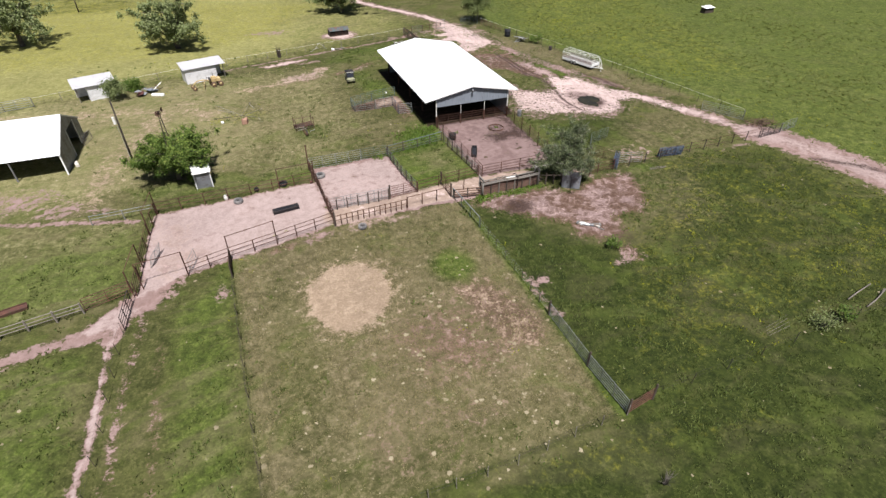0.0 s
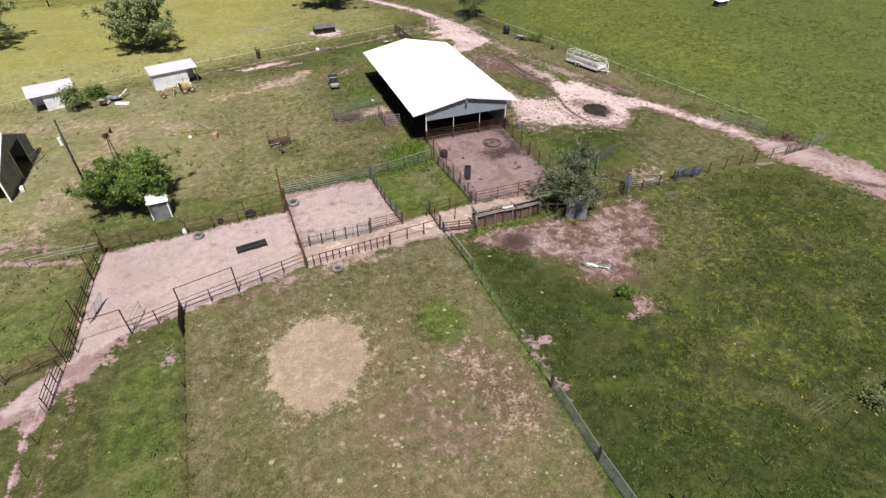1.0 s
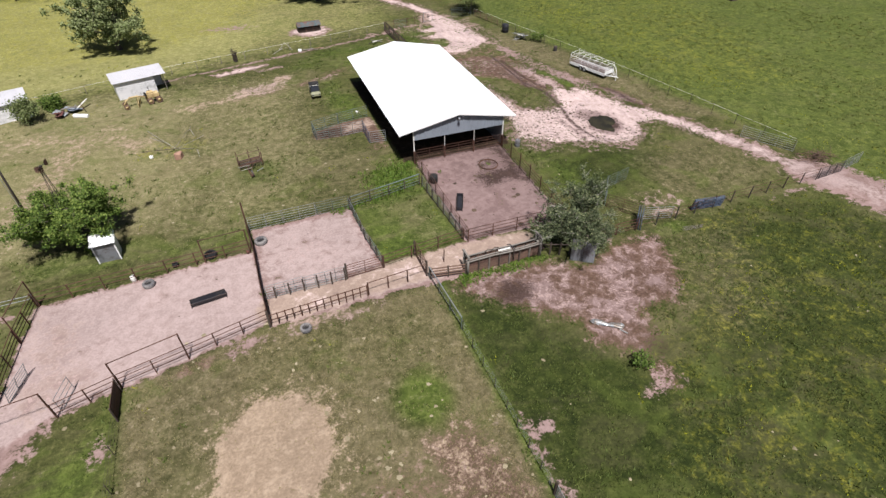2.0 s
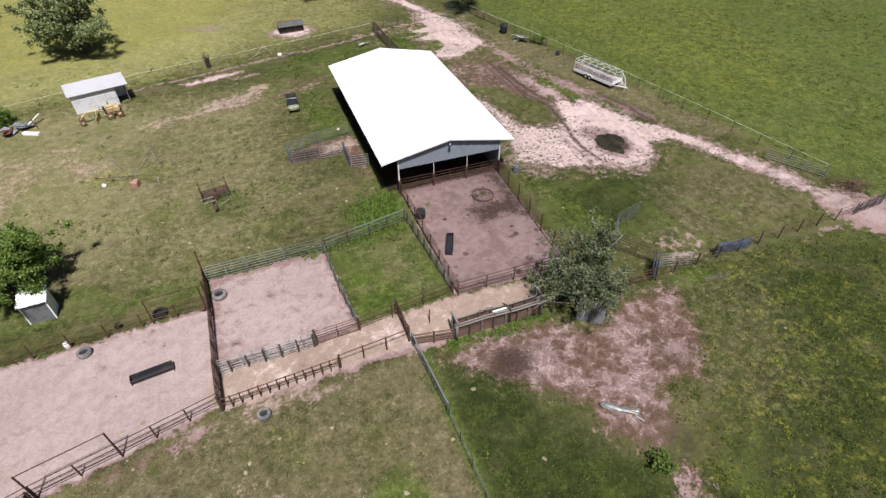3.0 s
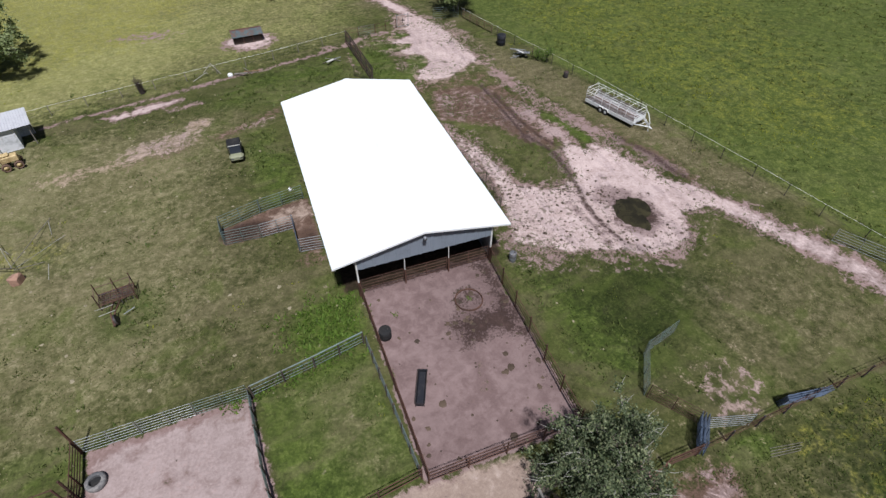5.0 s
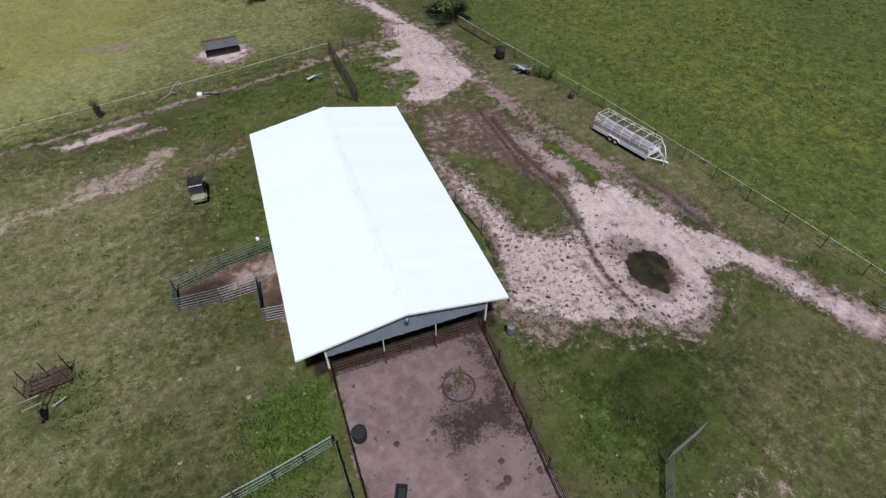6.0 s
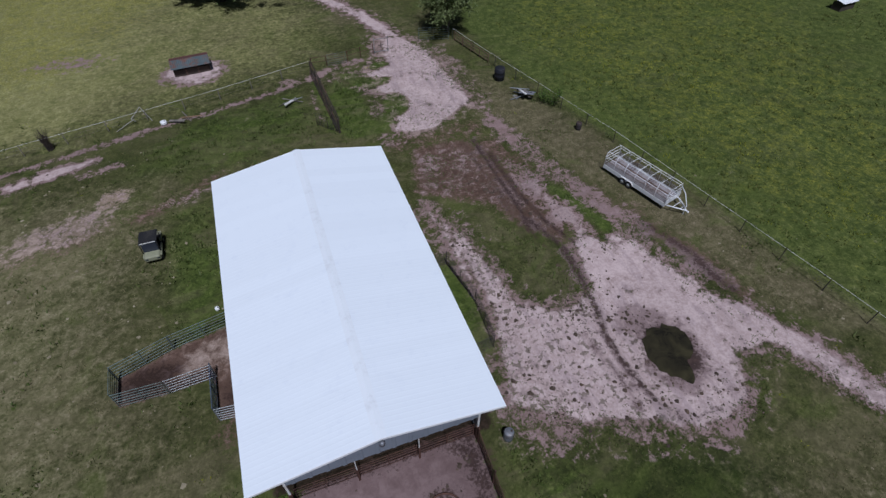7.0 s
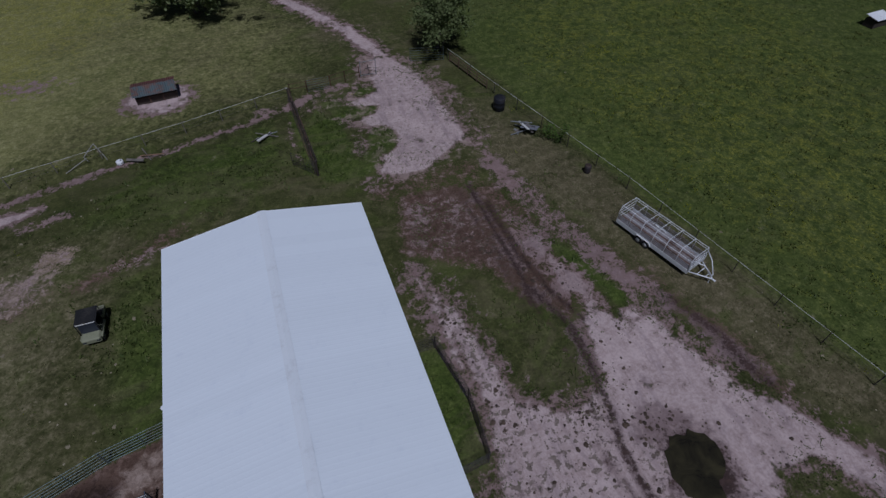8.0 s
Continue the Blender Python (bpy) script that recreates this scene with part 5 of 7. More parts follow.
for k, x in enumerate((1.7, 2.3)):
    tube("brush_stick", [(x, 0.5, 1.48), (x + 0.5, 0.75, 1.6), (x + 0.9, 0.6, 1.5 + 0.1 * k)], 0.03, WOOD_DARK, chute, sides=5)
fence("dark timber posts of an old chute wing", [(17.8, 46.7), (20.8, 46.2)], 1.5, 1.25, (1.1, 0.8, 0.5, 0.25), 0.09, 0.06, WOOD_DARK, WOOD_BROWN, name="timber_fence")
fence("dark timber posts under the tree", [(28.0, 46.2), (30.4, 45.2)], 0.8, 1.4, (1.2,), 0.08, 0.05, WOOD_DARK, WOOD_DARK, name="timber_fence")
screen = thing("tin_screen", "leaning screen of weathered grey tin sheets under the tree", "screen", 30.1, 44.6, 0, -32)
for x in (0.05, 1.0, 2.0):
    rod("post", (x, 0.12, -0.2), (x, 0.25, 1.9), 0.06, WOOD_DARK, screen)
for i, (tall, tip) in enumerate(((2.25, 84), (2.0, 80))):
    m = Matrix.Translation((0.02 + i * 1.04, -0.05 - 0.06 * i, 0.03)) @ Matrix.Rotation(radians(tip), 4, "X")
    rib_sheet("tin_sheet", 1.0, tall, GREY_METAL, screen, m, 0.2)

# ---- sheds ----


SHED_ROOF = plain("dulled_white_roof_sheet", (0.5, 0.5, 0.54), 0.5, 0.1, (0.42, 0.42, 0.46), 0.3, 4, spread=0.05)


def shed(name, label, x, y, turn, length, depth_, front, back, roofing, cladding, overhang=0.35, porch=0.0, rough_boards=9):
    """A lean-to shed: length along x, low eave at the front (y = 0), a sheet roof, lapped siding, an open porch at the high-x end, or at the low one where porch is negative."""
    s = thing(name, label, "shed", x, y, 0, turn)
    start, closed = max(0.0, -porch), length - max(0.0, porch)
    rise = (back - front) / depth_
    tilt = math.atan2(back - front, depth_)
    body = part("wall", add_box(bmesh.new(), (start + 0.03, 0.03, 0), (closed - 0.03, 0.09, front - 0.05), 0), cladding, s, "front wall of lapped siding")
    for i in range(rough_boards):
        h0, h1 = front * i / rough_boards, front * (i + 1) / rough_boards
        flat("siding_board", [(start, -0.01, h0), (closed, -0.01, h0), (closed, 0.025, h1 + 0.01), (start, 0.025, h1 + 0.01)], [(0, 1, 2, 3)], cladding, body)
    for xx in (start, closed):
        flat("wall", [(xx - 0.03, 0, 0), (xx - 0.03, depth_, 0), (xx - 0.03, depth_, back), (xx - 0.03, 0, front), (xx + 0.03, 0, 0), (xx + 0.03, depth_, 0), (xx + 0.03, depth_, back), (xx + 0.03, 0, front)], [(3, 2, 1, 0), (4, 5, 6, 7), (0, 1, 5, 4), (2, 3, 7, 6), (1, 2, 6, 5), (3, 0, 4, 7)], cladding, s)
    box("wall", (0, depth_ - 0.06, 0), (length, depth_, back), cladding, s, bevel=0)
    if porch:
        for yy, h in ((0.1, front), (depth_ - 0.1, back)):
            end = length - 0.1 if porch > 0 else 0.1
            rod("porch_post", (end, yy, -0.1), (end, yy, h), 0.06, WOOD_GREY, s)
    n = max(2, round((length + 2 * overhang) / 0.8))
    w = (length + 2 * overhang) / n
    for i in range(n):
        m = Matrix.Translation((-overhang + w * i, -overhang, front + 0.05 - overhang * rise)) @ Matrix.Rotation(tilt, 4, "X")
        rib_sheet("roof_sheet", w, (depth_ + 2 * overhang) / math.cos(tilt), roofing, s, m, 0.26)
    return s


shed("white_shed", "long white shed with a low metal roof and open porch", -10.55, 96.4, 15.5, 6.4, 2.7, 2.4, 2.8, SHED_ROOF, SIDING, 0.28, 1.4)
shed("white_shed", "white shed with a metal roof and open end", -26.0, 93.4, 17, 5.4, 3.2, 2.3, 2.75, SHED_ROOF, SIDING, 0.3, -1.5, 8)
small = thing("well_house", "small grey-fronted white shed in the tree's shade", "shed", -8.05, 59.0, 0, 4)
box("wall", (-0.85, 0.0, 0), (0.85, 0.07, 1.98), GREY_METAL, small, "blue-grey front panel")
box("wall", (-0.85, 0.07, 0), (-0.78, 1.5, 2.1), SIDING, small, bevel=0.005)
box("wall", (0.78, 0.07, 0), (0.85, 1.5, 2.1), SIDING, small, bevel=0.005)
box("wall", (-0.85, 1.43, 0), (0.85, 1.5, 2.3), SIDING, small, bevel=0.005)
for x in (-0.86, 0.86):
    box("corner_trim", (x - 0.05, -0.05, 0), (x + 0.05, 0.05, 1.95), WHITE, small)
for i in range(3):
    m = Matrix.Translation((-1.0 + 0.67 * i, -0.25, 2.0)) @ Matrix.Rotation(radians(10), 4, "X")
    rib_sheet("roof_sheet", 0.67, 1.75, WHITE, small, m, 0.22)

hut = thing("feed_hut", "low dark timber feeder with a rusted red and teal tin roof", "feeder", 17.2, 116.4, 0, 4)
box("back_wall", (0, 2.0, 0), (4.0, 2.08, 1.1), WOOD_DARK, hut)
for x in (0.0, 3.92):
    box("side_wall", (x, 0.3, 0), (x + 0.08, 2.0, 1.15), WOOD_DARK, hut)
box("front_board", (0, 0.25, 0), (4.0, 0.33, 0.75), WOOD_DARK, hut)
for x in (1.3, 2.6):
    box("stall_post", (x, 0.15, 0), (x + 0.12, 0.25, 1.2), WOOD_BROWN, hut)
for i in range(5):
    for side, mt in ((0, TIN_TEAL), (1, TIN_RED)):
        m = Matrix.Translation((-0.15 + 0.86 * i, -0.2 if side == 0 else 1.05, 1.1 if side == 0 else 1.62)) @ Matrix.Rotation(radians(22 if side == 0 else -14), 4, "X")
        rib_sheet("roof_sheet", 0.86, 1.4, mt, hut, m, 0.2)
hut2 = thing("feed_hut", "dark field feeder under a pale roof among the pasture", "feeder", 105.2, 104.0, 0, 5)
box("back_wall", (0, 1.5, 0), (2.9, 1.58, 1.0), WOOD_DARK, hut2)
for x in (0.0, 2.82):
    box("side_wall", (x, 0.2, 0), (x + 0.08, 1.5, 1.1), WOOD_DARK, hut2)
box("front_board", (0, 0.2, 0), (2.9, 0.28, 0.7), WOOD_DARK, hut2)
for i in range(4):
    m = Matrix.Translation((-0.1 + 0.775 * i, -0.1, 1.15)) @ Matrix.Rotation(radians(8), 4, "X")
    rib_sheet("roof_sheet", 0.775, 1.8, WHITE, hut2, m, 0.2)

# the machine barn at the field's edge
mb = thing("machine_barn", "open-fronted grey metal barn with a white roof", "barn", -23.4, 68.2)
L, D2, E2, R2 = 22.0, 11.6, 2.75, 5.3
sl = math.atan2(R2 - E2, D2 / 2)
for i in range(24):
    w = (L + 0.12) / 24
    for side in (0, 1):
        if side == 0:
            m = Matrix.Translation((-L + w * i, -0.25, E2 - 0.11)) @ Matrix.Rotation(sl, 4, "X")
        else:
            m = Matrix.Translation((-L + w * (i + 1), D2 + 0.25, E2 - 0.11)) @ Matrix.Rotation(radians(180), 4, "Z") @ Matrix.Rotation(sl, 4, "X")
        rib_sheet("roof_sheet", w, (D2 / 2 + 0.25) / math.cos(sl), ROOF_WHITE, mb, m)
for i in range(4):
    a, b = -L + (L + 0.12) * i / 4, -L + (L + 0.12) * (i + 1) / 4
    z, y = R2 + 0.05, D2 / 2
    flat("ridge_cap", [(a, y - 0.25, z - 0.11), (a, y, z), (a, y + 0.25, z - 0.11), (b, y - 0.25, z - 0.11), (b, y, z), (b, y + 0.25, z - 0.11)], [(0, 3, 4, 1), (1, 4, 5, 2)], ROOF_WHITE, mb)


def gable_top(y):
    return E2 + (R2 - E2) * (1 - abs(y - D2 / 2) / (D2 / 2)) - 0.06


end = part("end_wall", add_box(bmesh.new(), (-0.08, 0.1, 0), (-0.02, 5.4, 0.1), 0), GREY_METAL, mb, "grey ribbed end wall with an open doorway")
for i in range(24):
    ya, yb = D2 * i / 24, D2 * (i + 1) / 24
    low = 3.3 if 11 <= i <= 18 else 0.0
    ta, tb, ym = gable_top(ya), gable_top(yb), (ya + yb) / 2
    if min(ta, tb) - low > 0.1:
        flat("wall_sheet", [(0, ya, low), (0, ym - 0.06, low), (0.03, ym - 0.03, low), (0.03, ym + 0.03, low), (0, ym + 0.06, low), (0, yb, low), (0, ya, ta), (0, ym - 0.06, gable_top(ym - 0.06)), (0.03, ym - 0.03, gable_top(ym - 0.03)), (0.03, ym + 0.03, gable_top(ym + 0.03)), (0, ym + 0.06, gable_top(ym + 0.06)), (0, yb, tb), (-0.03, ya, low), (-0.03, yb, low), (-0.03, yb, tb), (-0.03, ya, ta)], [(0, 1, 7, 6), (1, 2, 8, 7), (2, 3, 9, 8), (3, 4, 10, 9), (4, 5, 11, 10), (15, 14, 13, 12)], GREY_METAL, end)
for y in (D2 * 11 / 24, D2 * 19 / 24):
    box("door_jamb", (-0.04, y - 0.04, 0), (0.06, y + 0.04, 3.3), SIDING, end, bevel=0)
for side in (-1, 1):
    y1 = D2 / 2 + side * (D2 / 2 + 0.25)
    flat("barge_trim", [(0.1, D2 / 2, R2 + 0.01), (0.1, y1, E2 - 0.1), (0.1, y1, E2 - 0.26), (0.1, D2 / 2, R2 - 0.15), (0.14, D2 / 2, R2 + 0.01), (0.14, y1, E2 - 0.1), (0.14, y1, E2 - 0.26), (0.14, D2 / 2, R2 - 0.15)], [(0, 1, 2, 3), (7, 6, 5, 4), (0, 4, 5, 1), (3, 2, 6, 7)], SIDING, mb)
box("back_wall", (-L, D2 - 0.08, 0), (-0.1, D2, E2), GREY_METAL, mb)
box("end_wall", (-L, 0, 0), (-L + 0.08, D2 - 0.1, E2), GREY_METAL, mb)
box("corner_trim", (-0.08, -0.1, 0), (0.08, 0.06, E2), WHITE, mb, "white corner trim")
for x in (-5.2, -10.4, -15.6):
    box("column", (x - 0.08, -0.05, -0.1), (x + 0.08, 0.1, E2), GREY_METAL, mb)
panel("pale gate leaning at the barn doorway", (-22.9, 76.2), (-22.3, 78.6), WOOD_GREY, 1.3, 5, 0.1, 2, "barn gates", 0.03, "pipe_gate")
block = thing("stone_step", "pale blocks at the corner of the metal barn", "block", -22.8, 70.6, 0, 20)
for i in range(3):
    box("block", (-0.3, -0.6 + 0.42 * i, 0), (0.1, -0.22 + 0.42 * i, 0.3), LIME, block)

# ---- troughs, tyres, drums ----


def feed_bunk(label, x, y, turn, length=2.7):
    b = thing("feed_bunk", label, "trough", x, y, 0, turn, "feed bunks")
    w, h = 0.62, 0.5
    bm = bmesh.new()
    prof = [(-w / 2, h), (-w / 2 + 0.1, 0.18), (w / 2 - 0.1, 0.18), (w / 2, h), (w / 2 + 0.03, h), (w / 2 - 0.08, 0.13), (-w / 2 + 0.08, 0.13), (-w / 2 - 0.03, h)]
    ends = [[bm.verts.new((xx, yy, zz)) for yy, zz in prof] for xx in (0, length)]
    n = len(prof)
    for i in range(n):
        bm.faces.new((ends[0][i], ends[1][i], ends[1][(i + 1) % n], ends[0][(i + 1) % n]))
    for e, xx in zip(ends, (0, length)):
        add_box(bm, (xx - 0.02, -w / 2 + 0.05, 0.15), (xx + 0.02, w / 2 - 0.05, h), 0)
    part("tub", bm, PLASTIC, b, "black moulded tub")
    for xx in (0.0, length):
        for yy in (-w / 2 + 0.05, w / 2 - 0.05):
            rod("leg", (xx, yy * 1.1, 0), (xx, yy, h), 0.025, DARK_STEEL, b)
    for yy in (-w / 2, w / 2):
        rod("rim", (-0.02, yy, h), (length + 0.02, yy, h), 0.025, DARK_STEEL, b)
    return b


feed_bunk("long black feed bunk standing on the dirt pen", -1.3, 50.45, 8)
feed_bunk("black feed bunk standing in the barn pen", 23.75, 54.9, 67, 2.5)


def tyre_trough(label, x, y, material, r=0.55, tilt=0.0):
    t = thing("tyre_trough", label, "tyre", x, y, 0, 0, "tyre troughs")
    prof = [(r * 0.62, 0.02), (r * 0.95, 0.03), (r, 0.12), (r, 0.28), (r * 0.93, 0.38), (r * 0.6, 0.4), (r * 0.56, 0.34), (r * 0.58, 0.1)]
    bm = bmesh.new()
    rows = [[bm.verts.new((p * math.cos(a), p * math.sin(a), z)) for p, z in prof] for a in (2 * math.pi * i / 24 for i in range(24))]
    for a, b in zip(rows, [*rows[1:], rows[0]]):
        for j in range(len(prof)):
            k = (j + 1) % len(prof)
            bm.faces.new((a[j], b[j], b[k], a[k]))
    part("casing", bm, material, t, "", True)
    bm = bmesh.new()
    bmesh.ops.create_circle(bm, cap_ends=True, segments=20, radius=r * 0.6, matrix=Matrix.Translation((0, 0, 0.16)))
    part("base", bm, BLACK, t)
    return t


tyre_trough("grey weathered tyre water trough by the pen fence", -4.65, 54.35, TYRE, 0.5)
tyre_trough("black tyre lying on the grass behind the fence", 0.35, 56.5, BLACK, 0.55)
tyre_trough("grey weathered tyre trough in the pen corner", 4.75, 56.9, TYRE, 0.58)
tyre_trough("grey weathered tyre trough in the pasture", 6.95, 44.7, TYRE, 0.45)
tyre_trough("small dark tyre on the grass behind the fence", -2.6, 56.2, BLACK, 0.26)
ring_mark = thing("hay_ring", "low rusty steel hay ring lying in the barn pen", "ring", 30.1, 62.0)
for h in (0.06, 0.16):
    tube("hoop", [(1.05 * math.cos(a), 1.05 * math.sin(a), h) for a in (2 * math.pi * i / 28 for i in range(29))], 0.045, RUST, ring_mark, sides=6)


def drum(name, label, x, y, r, h, material, lying=None):
    d = thing(name, label, "drum", x, y)
    zs = [(0.97, 0), (1, 0.02), (1, 0.3), (1.04, 0.33), (1, 0.36), (1, 0.64), (1.04, 0.67), (1, 0.7), (1, 0.98), (0.95, 1)]
    ob = tube("shell", [(0, 0, h * z) for _, z in zs], [r * k for k, _ in zs], material, d, sides=16)
    tube("bung", [(r * 0.5, 0, h), (r * 0.5, 0, h + 0.04)], 0.06, DARK_STEEL, d)
    return d


drum("water_drum", "black plastic drum beside the pen fence", 23.2, 61.0, 0.45, 0.8, BLACK)
drum("water_tank", "tall black plastic tank on the verge by the fence", 52.3, 103.6, 0.6, 1.4, PLASTIC)
drum("barrel", "dark barrel standing on the verge by the fence", 55.7, 91.6, 0.3, 0.8, DARK_STEEL)
drum("barrel", "grey-blue drum standing by the barn corner", 35.1, 64.7, 0.3, 0.9, GREY_METAL)
drum("bucket", "white bucket standing by the pen fence", -5.9, 55.5, 0.22, 0.5, WHITE_OLD)
drum("bucket", "white bucket lying in the grass by the panels", 19.4, 80.6, 0.15, 0.25, WHITE)
drum("bucket", "white tub on the grass by the field fence", 15.9, 107.0, 0.3, 0.35, WHITE)
drum("bucket", "small red bucket by the pen post", 3.5, 55.8, 0.15, 0.3, RUST_RED)
tank = thing("crushed_tank", "crumpled pale metal tank lying on bare dirt", "tank", 28.7, 36.9, 0, -36)
bm = bmesh.new()
add_tube(bm, [(-1.2, 0, 0.22), (-0.9, 0, 0.3), (-0.3, 0.05, 0.26), (0.1, -0.04, 0.2), (0.5, 0, 0.27), (1.15, 0.03, 0.3), (1.25, 0.03, 0.28)], [0.08, 0.22, 0.21, 0.13, 0.2, 0.23, 0.15], 14)
rng = random.Random(4)
for v in bm.verts:
    v.co += Vector((rng.uniform(-1, 1), rng.uniform(-1, 1), rng.uniform(-1, 1))) * 0.045
    v.co.z = max(v.co.z * 0.8, 0.0)
part("shell", bm, TIN, tank)
rod("pipe_end", (1.0, -0.2, 0.1), (1.6, -0.45, 0.08), 0.05, GALV, tank)

# ---- vehicles and machines ----


def wheel(parent, x, y, r, w, hub=None, tread=BLACK):
    """A wheel upright on its tread, its axle along x; tyre and rim."""
    prof = [(r * 0.62, -w * 0.45), (r * 0.93, -w * 0.5), (r, -w * 0.3), (r, w * 0.3), (r * 0.93, w * 0.5), (r * 0.62, w * 0.45)]
    bm = bmesh.new()
    rows = [[bm.verts.new((x + d, y + p * math.cos(a), r + p * math.sin(a))) for p, d in prof] for a in (2 * math.pi * i / 20 for i in range(20))]
    for a, b in zip(rows, [*rows[1:], rows[0]]):
        for j in range(len(prof)):
            k = (j + 1) % len(prof)
            bm.faces.new((a[j], b[j], b[k], a[k]))
    tyre = part("wheel", bm, tread, parent, "", True)
    tube("rim", [(x - w * 0.4, y, r), (x, y, r), (x + w * 0.4, y, r)], [r * 0.6, r * 0.5, r * 0.6], hub or GREY_METAL, tyre, sides=14)
    return tyre


utv = thing("utility_vehicle", "olive-green utility vehicle with a dark roof on the grass", "utility vehicle", 15.2, 88.2, 0, -1)
utv.matrix_basis = utv.matrix_basis @ Matrix.Diagonal((0.87, 0.87, 0.93, 1))
bm = bmesh.new()
add_box(bm, (-0.68, -1.6, 0.4), (0.68, -0.55, 0.92), 0.1)
add_box(bm, (-0.7, -0.6, 0.35), (0.7, 0.5, 0.6), 0.04)
part("body", bm, OLIVE, utv)
for x in (-0.7, 0.7):
    box("fender", (x - 0.1, -1.35, 0.62), (x + 0.1, -0.65, 0.78), OLIVE, utv, bevel=0.04)
bed = box("cargo_bed", (-0.72, 0.55, 0.55), (0.72, 1.55, 0.68), DARK_STEEL, utv)
for low, high in (((-0.74, 0.55, 0.68), (-0.68, 1.55, 0.98)), ((0.68, 0.55, 0.68), (0.74, 1.55, 0.98)), ((-0.72, 1.5, 0.68), (0.72, 1.56, 0.98)), ((-0.72, 0.53, 0.68), (0.72, 0.59, 0.98))):
    box("bed_side", low, high, OLIVE, bed)
box("roof", (-0.7, -0.74, 1.86), (0.7, 0.74, 1.94), BLACK, utv, "dark moulded roof", 0.03)
rod("roof_edge", (-0.66, -0.78, 1.84), (0.66, -0.78, 1.84), 0.035, WHITE_OLD, utv, "pale front roof rail")
for x in (-0.68, 0.68):
    tube("roll_bar", [(x * 1.05, -0.9, 0.85), (x * 1.05, -0.76, 1.88), (x * 1.05, 0.74, 1.88), (x * 1.05, 0.66, 0.6)], 0.045, BLACK, utv)
    box("headlight", (x * 0.7 - 0.13, -1.62, 0.62), (x * 0.7 + 0.13, -1.57, 0.74), GLASS_DARK, utv)
flat("windshield", [(-0.62, -0.88, 0.95), (0.62, -0.88, 0.95), (0.62, -0.78, 1.78), (-0.62, -0.78, 1.78)], [(0, 1, 2, 3)], GLASS_DARK, utv)
box("seat", (-0.58, 0.0, 0.6), (0.58, 0.45, 0.85), BLACK, utv)
box("seat_back", (-0.58, 0.42, 0.8), (0.58, 0.52, 1.35), BLACK, utv)
box("dash", (-0.6, -0.65, 0.85), (0.6, -0.45, 1.02), BLACK, utv)
for x in (-0.62, 0.62):
    for y in (-1.0, 1.05):
        wheel(utv, x, y, 0.33, 0.26)

DECKING = plain("dull_silver_decking", (0.33, 0.31, 0.32), 0.6, 0.2, (0.22, 0.17, 0.15), 0.4, 6)
d0, d1 = Vector((54.35, 84.9)), Vector((56.3, 78.35))
trailer_turn = math.degrees(math.atan2(d1.y - d0.y, d1.x - d0.x))
trailer = thing("stock_trailer", "white open stock trailer with hooped pipe sides", "trailer", d0.x, d0.y, 0, trailer_turn)
TL, TW, DECK = (d1 - d0).length, 2.05, 0.62
deck = box("deck", (0, 0, DECK - 0.1), (TL, TW, DECK), GREY_METAL, trailer, "grey plank deck")
for i in range(12):
    box("deck_plank", (0.02, 0.03 + i * 0.167, DECK + 0.004), (TL - 0.02, 0.18 + i * 0.167, DECK + 0.03), DECKING if i % 4 else WOOD_BROWN, deck, bevel=0)
for y in (-0.02, TW - 0.02):
    box("side_beam", (0, y, DECK - 0.2), (TL, y + 0.05, DECK + 0.2), WHITE, trailer)
    for n in range(3):
        box("side_slat", (0.02, y + 0.012, DECK + 0.25 + n * 0.17), (TL - 0.02, y + 0.036, DECK + 0.33 + n * 0.17), DECKING, trailer, bevel=0)
for i in range(7):
    x = 0.04 + (TL - 0.08) * i / 6
    tube("hoop", [(x, 0.0, DECK), (x, 0.0, 1.7), (x, 0.22, 2.1), (x, TW - 0.22, 2.1), (x, TW, 1.7), (x, TW, DECK)], 0.024, WHITE, trailer, sides=6)
for y in (0.0, TW):
    rod("side_rail", (0, y, 1.7), (TL, y, 1.7), 0.02, WHITE, trailer)
for y in (0.24, TW - 0.24):
    rod("top_rail", (0, y, 2.12), (TL, y, 2.12), 0.025, WHITE, trailer)
for h in (0.95, 1.3, 1.65):
    for x in (0.02, TL - 0.02):
        rod("end_rail", (x, 0, h), (x, TW, h), 0.02, WHITE, trailer)
for x in (2.3, 4.6):
    for h in (0.9, 1.3, 1.7):
        rod("divider_rail", (x, 0.05, h), (x, TW - 0.05, h), 0.02, RUST, trailer)
flat("nose_panel", [(TL, 0, DECK), (TL, TW, DECK), (TL, TW, 1.15), (TL, 0, 1.15), (TL + 0.03, 0, DECK), (TL + 0.03, TW, DECK), (TL + 0.03, TW, 1.15), (TL + 0.03, 0, 1.15)], [(0, 3, 2, 1), (4, 5, 6, 7), (0, 1, 5, 4), (2, 3, 7, 6)], WHITE, trailer)
for y in (0.15, TW - 0.15):
    tube("tongue", [(TL, y, DECK - 0.05), (TL + 1.5, TW / 2, DECK - 0.08)], 0.05, WHITE, trailer)
    tube("gooseneck_brace", [(TL, y, 1.75), (TL + 0.7, TW / 2 + (y - TW / 2) * 0.5, 1.6), (TL + 1.35, TW / 2 + (y - TW / 2) * 0.1, 0.85)], 0.04, WHITE, trailer)
for k in (0.35, 0.7):
    rod("tongue_brace", (TL + 1.5 * k, TW / 2 - (TW / 2 - 0.15) * (1 - k), DECK - 0.05), (TL + 1.5 * k, TW / 2 + (TW / 2 - 0.15) * (1 - k), DECK - 0.05), 0.03, WHITE, trailer)
